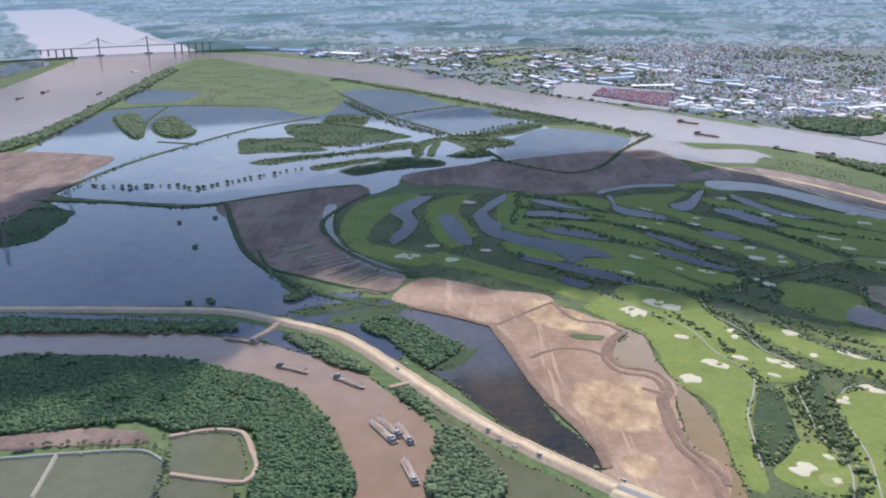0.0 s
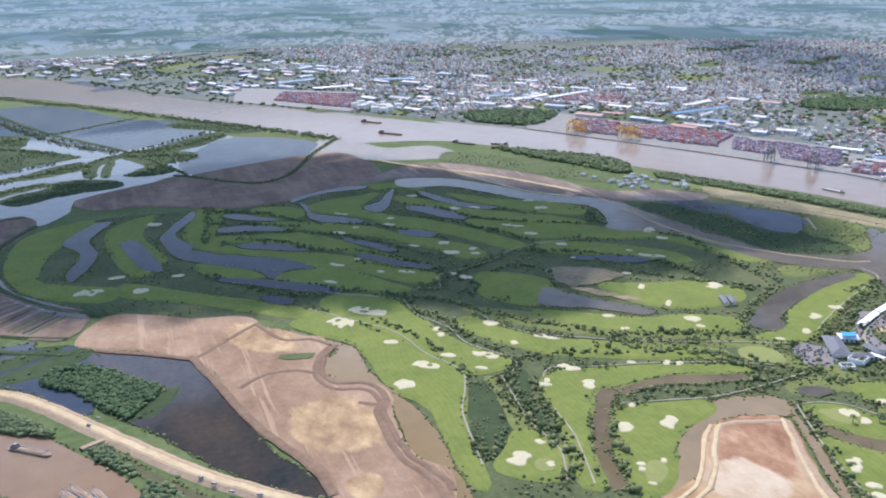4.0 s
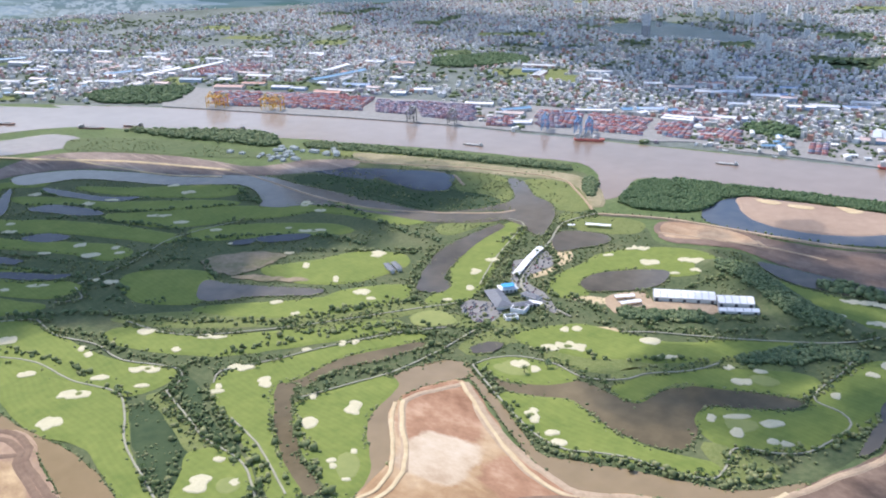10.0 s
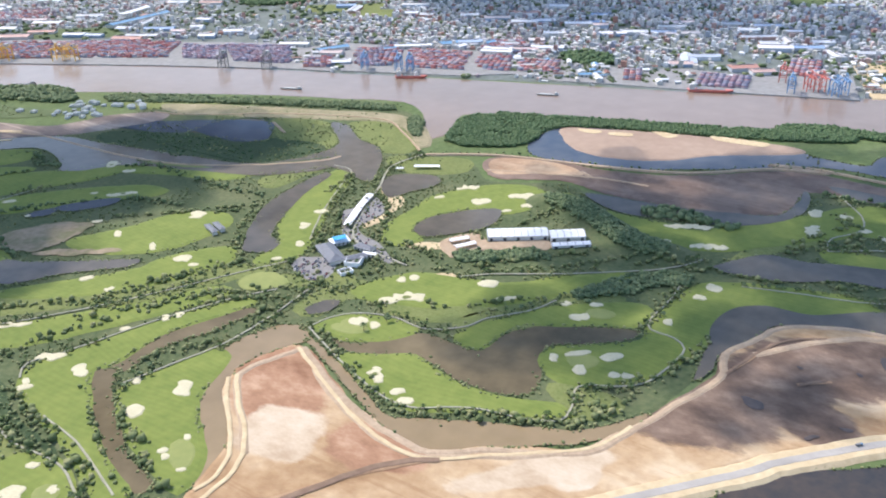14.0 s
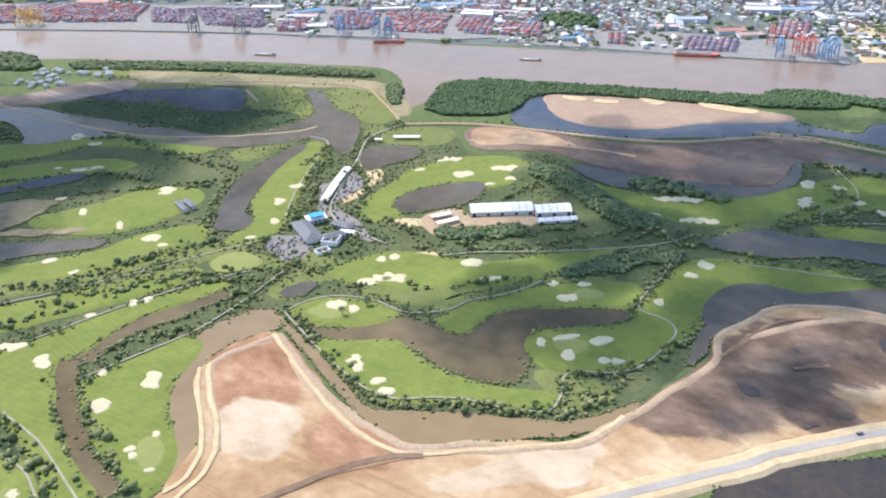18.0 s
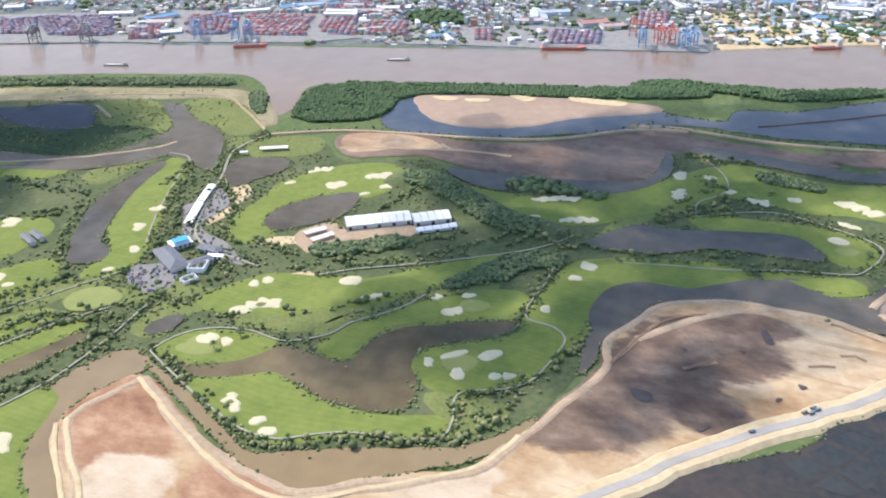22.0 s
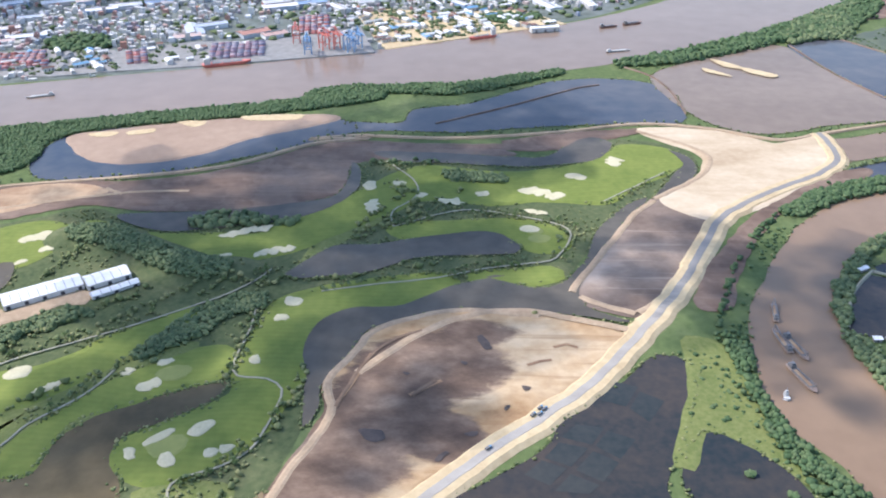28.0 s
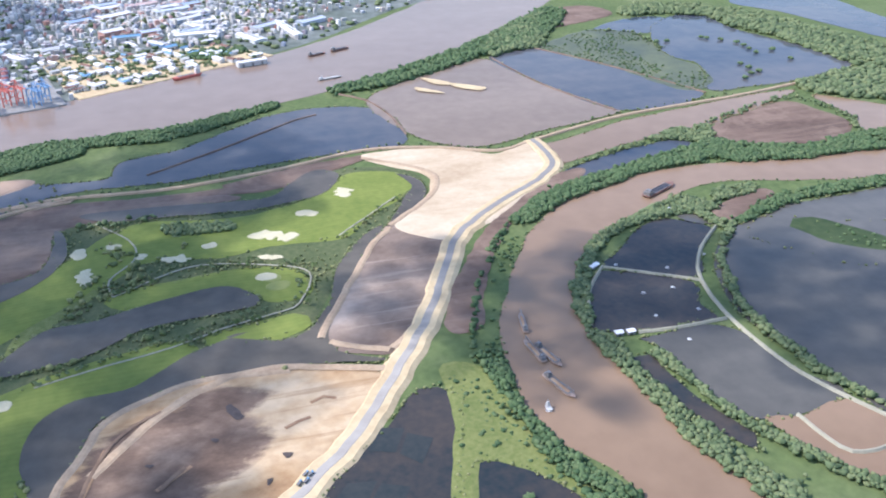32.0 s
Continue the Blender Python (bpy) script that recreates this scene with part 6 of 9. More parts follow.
forest([(1106, 220), (1096, 158), (1077, 151), (1084, 214)], 5, "leaf", "dark clump of trees on the golf course")
forest([(977, 471), (1000, 433), (982, 389), (985, 359), (974, 362), (972, 411), (965, 459)], 7, "leaf", "bushes along the channel bank")
forest([(-185, 927), (-144, 909), (-88, 843), (-78, 824), (-111, 839), (-169, 902)], 4.6, "leaf", "bushes between the road and the creek")
forest([(-566, 992), (-484, 992), (-446, 982), (-258, 964), (-241, 946), (-318, 938), (-425, 947), (-547, 954)], 5, "leaf", "bushes between the road and the creek")
forest([(-50, 781), (-33, 787), (-13, 729), (-18, 724)], 4.6, "leaf", "bushes between the road and the creek")
forest([(-8, 698), (5, 707), (41, 640), (43, 595), (-13, 597), (-10, 669)], 5, "leaf", "bushes between the road and the creek")
forest([(-785, 2419), (-764, 2510), (-636, 2256), (-651, 2188), (-712, 2225)], 6.2, "leaf", "flooded bushes in the wetland")
forest([(-933, 2532), (-887, 2566), (-800, 2359), (-763, 2185), (-842, 2321)], 6.2, "leaf", "flooded bushes in the wetland")
treerow([(-683, 1683), (-604, 1662), (-529, 1670), (-467, 1642), (-422, 1683), (-355, 1740), (-285, 1806)], 14, 7)
treerow([(-720, 1598), (-673, 1946), (-600, 2054), (-497, 2264)], 12, 4)
treerow([(-732, 1566), (-595, 1543), (-450, 1501), (-388, 1530)], 9, 4)
treerow([(-330, 2905), (-140, 2432), (28, 2120), (132, 1844)], 12, 5)
treerow([(-141, 2461), (69, 2619)], 12, 5)
treerow([(119, 1839), (246, 1710), (321, 1754), (418, 1948), (498, 2075)], 11, 5)
treerow([(28, 2120), (177, 2268), (263, 2318)], 10, 6)
treerow([(-248, 1159), (-206, 1095), (-163, 1051), (-133, 1040)], 8, 4)
treerow([(-367, 688), (-326, 691), (-270, 689), (-250, 678), (-237, 651), (-234, 609)], 5, 3.5)
treerow([(1209, 388), (1218, 321), (1220, 213), (1242, 84), (1268, -17), (1253, -100), (1215, -176), (1236, -229), (1291, -381), (1320, -573)], 11, 3.2)
treerow([(1012, 804), (1061, 714), (1094, 570), (1128, 470), (1196, 383), (1216, 317)], 11, 3)
treerow([(848, 313), (865, 275), (886, 216)], 5, 3)
treerow([(903, 171), (918, 112), (952, 103)], 5, 3)
forest([(-203, 1037), (-193, 1063), (-172, 1072), (-175, 1049), (-192, 1033)], 5, "leaf", "flooded bushes in the wetland")
forest([(-96, 940), (-86, 969), (-54, 969), (-17, 928), (18, 882), (-1, 853), (-18, 831), (-41, 869), (-65, 910)], 4.6, "mangrove", "young planted mangroves in rows")


def thicket(pts, width):
    """A loose belt of bushes and small trees along a line, thinning out to both sides."""
    WOODS["n"] += 1
    r = np.random.RandomState(WOODS["n"] + 400)
    line = wobble(catmull(pts, 6, False), 3, 14)
    p = np.array([a.lerp(b, u)[:] for a, b in zip(line, line[1:]) for u in r.rand(max(1, int((b - a).length * width * 0.075)))])
    p = p + r.normal(0, width * 0.42, p.shape)
    p = p[patchy(p, 20, 3.0) + r.uniform(-0.3, 0.3, len(p)) > -0.22]
    if pts[0][1] < 1600 and pts[0][0] < 1100:
        p = p[~within(("water", "bunker", "road", "paved", "sand"), p)]
    n = len(p)
    if not n:
        return
    s = r.uniform(0.9, 2.3, n) * np.where(r.rand(n) < 0.2, 1.5, 1.0)
    swarm("thicket", SMALL, np.stack([p[:, 0], p[:, 1], 0.9 + s * 0.7], -1), np.stack([s, s, s * r.uniform(0.8, 1.4, n)], -1), r.uniform(0, 6.3, n),
          M["shrub" if pts[0][1] < 1000 and pts[0][0] < 1000 else "leaf"], "belt of dark bushes and small trees between fairways", "thicket")


# belts of trees and bushes between the fairways
thicket([(269, 967), (288, 923), (302, 869), (308, 818), (315, 796)], 8)
thicket([(315, 980), (341, 936), (346, 878), (365, 827), (368, 808)], 9)
thicket([(365, 994), (397, 933), (440, 883), (485, 831), (541, 805), (618, 778)], 9)
thicket([(369, 807), (412, 800), (456, 786), (499, 768), (578, 731)], 9)
thicket([(351, 778), (338, 721), (330, 667), (327, 626)], 8)
thicket([(367, 763), (353, 707), (343, 644), (327, 585)], 8)
thicket([(418, 702), (378, 659), (353, 601), (332, 561)], 6)
thicket([(409, 675), (384, 630), (361, 574), (352, 543)], 7)
thicket([(310, 773), (324, 740), (303, 680), (271, 645), (264, 661)], 6)
thicket([(1220, -468), (1254, -558), (1279, -627), (1238, -653), (1176, -655), (1117, -623)], 10)
thicket([(1127, -228), (1151, -282), (1164, -318), (1178, -363)], 8)
thicket([(1730, -552), (1698, -604), (1583, -598)], 6)
thicket([(-376, 3250), (-384, 3332), (-213, 3082), (-61, 2896), (98, 2662), (239, 2464), (364, 2280), (495, 2076)], 24)
thicket([(-293, 2729), (-125, 2338), (1, 2149)], 16)
thicket([(-392, 2285), (-283, 2328), (-107, 2168)], 12)
thicket([(-344, 2121), (-231, 2033), (-117, 2098)], 10)
thicket([(-374, 1886), (-233, 1933), (-73, 2030)], 16)
thicket([(-266, 1802), (-133, 1883)], 12)
thicket([(-192, 1764), (-70, 1812)], 14)
thicket([(-125, 1864), (-5, 1827)], 16)
thicket([(-59, 1935), (-49, 2058), (0, 2103)], 9)
thicket([(19, 2089), (160, 2031), (99, 1966), (42, 1884)], 16)
thicket([(-307, 2369), (-212, 2426)], 26)
thicket([(10, 2120), (138, 2152), (252, 2254)], 20)
thicket([(-393, 2001), (-307, 2011)], 14)
thicket([(144, 1575), (129, 1463), (112, 1350)], 9)
thicket([(145, 1529), (208, 1502), (272, 1410)], 9)
thicket([(135, 1459), (196, 1432), (262, 1382)], 7)
thicket([(131, 1397), (195, 1377), (257, 1359)], 8)
thicket([(133, 1328), (160, 1357), (223, 1316), (260, 1254)], 8)
thicket([(281, 1393), (358, 1353), (406, 1311), (454, 1223)], 6)
thicket([(273, 1342), (325, 1299), (377, 1222), (420, 1137)], 7)
thicket([(257, 1256), (319, 1222), (376, 1151), (402, 1092)], 8)
thicket([(295, 1193), (335, 1146), (390, 1090), (418, 1072)], 6)
thicket([(182, 1147), (274, 1067), (331, 1024), (361, 989)], 9)
thicket([(97, 1211), (169, 1112), (232, 1065)], 10)
thicket([(429, 1378), (492, 1318), (535, 1240), (573, 1164)], 7)
thicket([(461, 1444), (515, 1375), (532, 1321), (602, 1259), (677, 1210)], 6)
thicket([(497, 1488), (548, 1407), (600, 1338)], 6)
thicket([(705, 1297), (730, 1280), (706, 1232), (712, 1183)], 12)
thicket([(454, 1062), (502, 1075), (525, 1029), (504, 969)], 6)
thicket([(536, 1127), (606, 1087), (685, 1006), (709, 923)], 9)
thicket([(761, 1115), (783, 1072), (775, 1007), (773, 943), (777, 879)], 8)
thicket([(395, 1075), (420, 1023), (397, 1003), (436, 957)], 8)
thicket([(634, 985), (675, 939), (711, 891), (728, 867)], 8)
thicket([(477, 831), (511, 815), (551, 804), (590, 780), (629, 761)], 11)
thicket([(460, 808), (494, 777), (535, 762), (576, 727), (601, 695)], 10)
thicket([(558, 743), (573, 702), (592, 680), (628, 672)], 10)
thicket([(441, 708), (473, 700), (511, 684), (541, 676), (585, 666), (614, 666)], 9)
thicket([(398, 696), (422, 703), (453, 696), (504, 663)], 9)
thicket([(396, 673), (378, 618), (364, 577)], 10)
thicket([(681, 928), (710, 907), (738, 873), (762, 863)], 9)
thicket([(762, 863), (695, 829), (653, 793), (624, 747)], 9)
thicket([(686, 710), (759, 743), (791, 778), (902, 828)], 11)
thicket([(826, 817), (881, 829), (929, 841)], 7)
thicket([(925, 828), (858, 759), (813, 708), (758, 688), (748, 652)], 8)
thicket([(759, 646), (750, 597), (762, 613)], 10)
thicket([(712, 639), (665, 629), (638, 633), (636, 659), (642, 692)], 12)
thicket([(574, 610), (554, 575), (539, 539), (516, 493), (508, 462)], 10)
thicket([(506, 461), (535, 422), (550, 385), (566, 349), (586, 328)], 9)
thicket([(599, 364), (591, 338), (613, 326)], 12)
thicket([(625, 596), (659, 566), (664, 527), (716, 477), (726, 459)], 6)
thicket([(722, 585), (772, 533), (810, 504), (846, 465)], 9)
thicket([(747, 531), (770, 501), (810, 467), (865, 419)], 6)
thicket([(833, 611), (815, 572), (894, 562), (923, 542)], 8)
thicket([(837, 419), (867, 391), (857, 359), (879, 344)], 8)
thicket([(875, 351), (872, 299), (892, 253), (895, 214)], 7)
thicket([(718, 360), (748, 362), (792, 363), (818, 361)], 6)
thicket([(701, 306), (748, 307), (784, 299)], 7)
thicket([(642, 338), (668, 317), (711, 304)], 9)
thicket([(958, 306), (999, 287), (1045, 263), (1070, 280)], 7)
thicket([(1127, 310), (1128, 273), (1138, 221)], 8)
thicket([(975, 249), (1033, 227), (1057, 199)], 6)
thicket([(936, 311), (973, 272), (1038, 244), (1081, 272)], 6)
thicket([(813, 135), (868, 104), (899, 51)], 6)


# trees and bushes on the golf course
def golf_planting():
    zone = AREAS["golf"][0]
    p = spots(zone, 5.6, 77)
    p = p[~within(("water", "fairway", "sand", "road", "path", "bunker", "forest"), p)]
    d = patchy(p, 55, 2.0)
    p = p[d + np.random.RandomState(5).uniform(-0.35, 0.35, len(p)) > 0.22]
    r = np.random.RandomState(8)
    n = len(p)
    s = r.uniform(0.6, 1.7, n)
    swarm("bushes", SMALL, np.stack([p[:, 0], p[:, 1], 0.7 + s * 0.4], -1), np.stack([s, s, s * r.uniform(0.7, 1.3, n)], -1),
          r.uniform(0, 6.3, n), M["shrub"], "scattered bushes and low palms in the rough", "bushes")
    # palms and trees follow the cart paths and the clubhouse
    near = []
    for poly in AREAS["path"]:
        for q in poly[::2]:
            for _ in range(9):
                near.append((q[0] + r.normal(0, 5.5), q[1] + r.normal(0, 5.5)))
    near = np.array(near)
    near = near[patchy(near, 45, 5.0) + r.uniform(-0.2, 0.2, len(near)) > -0.12]
    near = near[~within(("water", "fairway", "sand", "road", "path", "bunker", "forest"), near) & inside(zone, near)]
    pick = near[r.permutation(len(near))]
    for x, y in pick[:220]:
        stand(PALM, x, y, 0.6, r.uniform(4.5, 7.5), r.uniform(0, 360))
    for x, y in pick[220:290]:
        stand(TREE, x, y, 0.6, r.uniform(4.0, 7.0), r.uniform(0, 360))
    rest = pick[290:]
    n = len(rest)
    s = r.uniform(0.6, 1.7, n)
    swarm("shrubs", SMALL, np.stack([rest[:, 0], rest[:, 1], 1.0 + s * 0.6], -1), np.stack([s, s, s * 1.2], -1), r.uniform(0, 6.3, n),
          M["shrub"], "leafy shrubs beside the cart paths", "shrubs")
    # planting round the clubhouse
    club = np.array([(640, 800), (760, 780), (900, 800), (930, 690), (800, 640), (680, 610), (600, 640), (620, 740)], float)
    c = spots(club, 7.2, 21)
    c = c[~within(("water", "fairway", "path", "bunker", "paved"), c)]
    n = len(c)
    s = r.uniform(0.7, 1.9, n)
    swarm("shrubs", SMALL, np.stack([c[:, 0], c[:, 1], 0.8 + s * 0.5], -1), np.stack([s, s, s * 1.1], -1), r.uniform(0, 6.3, n),
          M["shrub"], "garden shrubs and small trees round the clubhouse", "shrubs")


def wild_planting():
    """Loose bushes on the dikes, marsh islets and meadows, and reeds along every bank of the course."""
    r = np.random.RandomState(4)
    for kind, gap, lim, size in (("marsh", 8.5, -0.05, 2.2), ("grassland", 10, 0.12, 1.7)):
        for k, poly in enumerate(AREAS[kind]):
            p = spots(poly, gap, 30 + k)
            if len(p) < 4:
                continue
            p = p[(patchy(p, 60, 4.0) + r.uniform(-0.3, 0.3, len(p)) > lim) & ~within(("meadow",), p)]
            n = len(p)
            if not n:
                continue
            s = size * r.uniform(0.5, 1.2, n)
            swarm("bushes", SMALL, np.stack([p[:, 0], p[:, 1], 1.0 + s * 0.3], -1), np.stack([s, s, s * 0.7], -1), r.uniform(0, 6.3, n),
                  M["mangrove" if kind == "marsh" else "shrub"], "low bushes growing in wet ground", "bushes")
    bank = []
    for poly in AREAS["water"]:
        if np.hypot(*poly.mean(0)) > 1800 or len(poly) < 6:
            continue
        a, b = poly, np.roll(poly, -1, 0)
        for s in (0.0, 0.2, 0.4, 0.6, 0.8):
            bank.append(a + (b - a) * s)
        golf = inside(AREAS["golf"][0], a)
        for s in np.linspace(0, 1, 5):
            out = (a + (b - a) * s)[golf]
            bank.append(out + r.normal(0, 3.2, out.shape))
    bank = np.concatenate(bank)
    bank = bank + r.normal(0, 1.3, bank.shape)
    bank = bank[~within(("fairway", "sand", "road", "path"), bank)]
    deep = within(("water",), bank)
    bank = bank[~deep | (r.rand(len(bank)) < 0.3)]
    n = len(bank)
    s = r.uniform(0.5, 1.5, n)
    swarm("reeds", SMALL, np.stack([bank[:, 0], bank[:, 1], 0.9 + s * 0.2], -1), np.stack([s, s, s * 0.8], -1), r.uniform(0, 6.3, n),
          M["shrub"], "dark reeds and bushes along the water's edge", "reeds")
    # open scrub on the outer island
    zone = np.array([(740, 60), (800, -20), (880, -60), (960, -80), (1000, -150), (1080, -190), (1130, -300), (1250, -480), (1150, -560),
                     (1080, -420), (1010, -260), (900, -60), (700, -30), (600, -60), (560, -20), (680, 60)], float)
    p = spots(zone, 6.0, 91)
    p = p[~within(("water", "sand", "road", "forest"), p)]
    p = p[patchy(p, 40, 8.0) + r.uniform(-0.3, 0.3, len(p)) > -0.05]
    n = len(p)
    s = r.uniform(0.8, 2.2, n)
    swarm("bushes", SMALL, np.stack([p[:, 0], p[:, 1], 0.3 + s * 0.4], -1), np.stack([s, s, s], -1), r.uniform(0, 6.3, n),
          M["mangrove"], "bright green scrub between pond and creek", "bushes")


# ---- small building helpers ----
def block(bm, x0, y0, z0, x1, y1, z1):
    co, fa = BOX
    vs = [bm.verts.new((x0 + (x1 - x0) * (c[0] + .5), y0 + (y1 - y0) * (c[1] + .5), z0 + (z1 - z0) * c[2])) for c in co]
    for f in fa:
        bm.faces.new([vs[k] for k in f])
    bm.faces.new([vs[k] for k in (1, 0, 2, 3)])
    return vs


def beam(bm, a, b, w):
    """A square bar from a to b."""
    a, b = Vector(a), Vector(b)
    vs = block(bm, -w / 2, -w / 2, 0, w / 2, w / 2, (b - a).length)
    bmesh.ops.transform(bm, matrix=Matrix.Translation(a) @ (b - a).to_track_quat('Z', 'Y').to_matrix().to_4x4(), verts=vs)


def hip_roof(bm, lx, ly, z, h, over=0.6):
    x, y = lx / 2 + over, ly / 2 + over
    ridge = max(x - y, 0.2)
    v = [bm.verts.new(c) for c in ((-x, -y, z), (x, -y, z), (x, y, z), (-x, y, z), (-ridge, 0, z + h), (ridge, 0, z + h))]
    for f in ((0, 1, 5, 4), (1, 2, 5), (2, 3, 4, 5), (3, 0, 4), (3, 2, 1, 0)):
        bm.faces.new([v[k] for k in f])


def gable_roof(bm, lx, ly, z, h, over=0.6):
    x, y = lx / 2 + over, ly / 2 + over
    v = [bm.verts.new(c) for c in ((-x, -y, z), (x, -y, z), (x, y, z), (-x, y, z), (-x, 0, z + h), (x, 0, z + h))]
    for f in ((0, 1, 5, 4), (2, 3, 4, 5), (1, 2, 5), (3, 0, 4), (3, 2, 1, 0)):
        bm.faces.new([v[k] for k in f])


def span(pts):
    (x0, y0), (x1, y1) = pts[:2]
    return (x0 + x1) / 2, (y0 + y1) / 2, math.hypot(x1 - x0, y1 - y0), math.degrees(math.atan2(y1 - y0, x1 - x0))


# ---- paved areas ----
def apron(pts):
    sheet("quay", pts, lift(2.0), M["concrete"], "grey concrete quay of the river port", "quay", 1.0, 2.0, 1e9, 0, 30, area="paved")


def sandlot(pts):
    sheet("sand_yard", pts, lift(1.6), M["bright_sand"], "pale sandy storage yard on the far bank", "yard", 3, 1.2, 1e9, 3, 30, area="paved")


def citylake(pts):
    sheet("town_lake", pts, lift(0.9), M["wet"], "small lake among the town buildings", "lake", step=25, rough_edge=5, size=50, area="water")


def citypark(pts):
    sheet("park", pts, lift(0.8), M["marsh"], "dark green wooded park in the town", "park", step=20, rough_edge=8, size=40, area="park")


def carpark(pts):
    sheet("car_park", pts, lift(1.3), M["asphalt"], "grey asphalt car park at the clubhouse", "car park", 1, 0.4, 8, 1, 15, area="paved")


def planting_sand(pts):
    sheet("planting_bed", pts, lift(1.1), M["bright_sand"], "yellow sandy bed with young planting", "bed", 1, 0.3, 6, 2, 9, area="bed")


def yardground(pts):
    sheet("work_yard", pts, lift(1.3), M["dirt"], "bare dusty yard beside the white sheds", "yard", 2, 0.5, 8, 2, 15, area="paved")


# ---- the port ----
def yard(pts, mat):
    """Rows of stacked shipping containers."""
    poly = np.array(pts, float)
    a = math.atan2(pts[1][1] - pts[0][1], pts[1][0] - pts[0][0])
    c, s = math.cos(-a), math.sin(-a)
    loc = np.stack([poly[:, 0] * c - poly[:, 1] * s, poly[:, 0] * s + poly[:, 1] * c], -1)
    r = np.random.RandomState(int(abs(poly.sum())) % 997)
    lo, up = loc.min(0), loc.max(0)
    place = []
    y, row = lo[1], 0
    while y < up[1]:
        x = lo[0]
        while x < up[0]:
            for z in range(r.choice([0, 1, 2, 2, 3, 3])):
                place.append((x, y, 2.2 + z * 2.1))
            x += 10.8
        row += 1
        y += 2.4 if row % 5 else 9.0
    place = np.array(place)
    c, s = math.cos(a), math.sin(a)
    place = np.stack([place[:, 0] * c - place[:, 1] * s, place[:, 0] * s + place[:, 1] * c, place[:, 2]], -1)
    place = place[inside(poly, place)]
    n = len(place)
    if n:
        swarm("shipping_containers", [BOX], place, np.tile((10.2, 2.2, 2.0), (n, 1)), np.full(n, a), M[mat],
              "stacked red, blue and orange shipping containers in rows", "containers")


def crane(pts, mat):
    """Ship-to-shore gantry crane: portal legs, beams, apex, boom and machine house."""
    x, y, w, turn = span(pts)
    thing = tagged(new("gantry_crane"), "tall %s port gantry crane on the quay" % {"steel_yellow": "yellow", "steel_blue": "blue", "steel_red": "red", "steel_grey": "grey"}[mat],
                   "crane", "port cranes")
    thing.matrix_basis = pose(x, y, 2.0, 0, 0, turn)
    w = max(w, 11) / 2
    d, h = 8.0, 24.0
    for sx in (-w, w):
        for sy in (-d, d):
            bm = bmesh.new()
            beam(bm, (sx, sy, 0), (sx, sy, h), 1.5)
            part("leg", bm, M[mat], thing)
    for sy in (-d, d):
        bm = bmesh.new()
        beam(bm, (-w, sy, 9), (w, sy, 9), 1.3)
        beam(bm, (-w, sy, h), (w, sy, h), 1.5)
        beam(bm, (-w, sy, 9), (w, sy, h), 0.8)
        part("portal_beam", bm, M[mat], thing)
    for sx in (-w * 0.5, w * 0.5):
        bm = bmesh.new()
        beam(bm, (sx, -26, h + 1.5), (sx, 20, h + 1.5), 1.3)
        part("boom", bm, M[mat], thing)
    for sx in (-w * 0.5, w * 0.5):
        for name, sy, z, thick in (("apex_leg", -d, h, 1.0), ("stay", -24, h + 1.5, 0.5), ("stay", 18, h + 1.5, 0.5)):
            bm = bmesh.new()
            beam(bm, (sx, sy, z), (0, -d + 3, h + 12), thick)
            part(name, bm, M[mat], thing)
    bm = bmesh.new()
    block(bm, -3, 6, h + 2, 3, 14, h + 6)
    box = part("machine_house", bm, M["white_wall"], thing, "white machine house")
    bm = bmesh.new()
    block(bm, -2.2, 5.9, h + 3.4, 2.2, 6.05, h + 5)
    part("window", bm, M["glass"], box)


def hull(bm, long, wide, deep, bow=0.16, stern=0.06):
    """Boat hull with a pointed bow, flat deck and a slight sheer."""
    rings = []
    for z, f in ((-0.3, 0.86), (deep * 0.6, 0.97), (deep, 1.0)):
        ring = []
        for u, v in ((-0.5 + stern * 0.2, 0.42), (-0.5 + stern, 0.5), (0.5 - bow, 0.5), (0.5 - bow * 0.4, 0.32), (0.5, 0.03),
                     (0.5, -0.03), (0.5 - bow * 0.4, -0.32), (0.5 - bow, -0.5), (-0.5 + stern, -0.5), (-0.5 + stern * 0.2, -0.42)):
            up = deep * 0.25 * max(0, u) ** 2 * 4 if z == deep else 0
            ring.append(bm.verts.new((u * long * f, v * wide * f, z + up)))
        rings.append(ring)
    n = len(rings[0])
    for a, b in zip(rings, rings[1:]):
        for k in range(n):
            bm.faces.new((a[k], a[(k + 1) % n], b[(k + 1) % n], b[k]))
    bm.faces.new(rings[-1])
    bmesh.ops.recalc_face_normals(bm, faces=bm.faces[:])


SHIPS = random.Random(2)


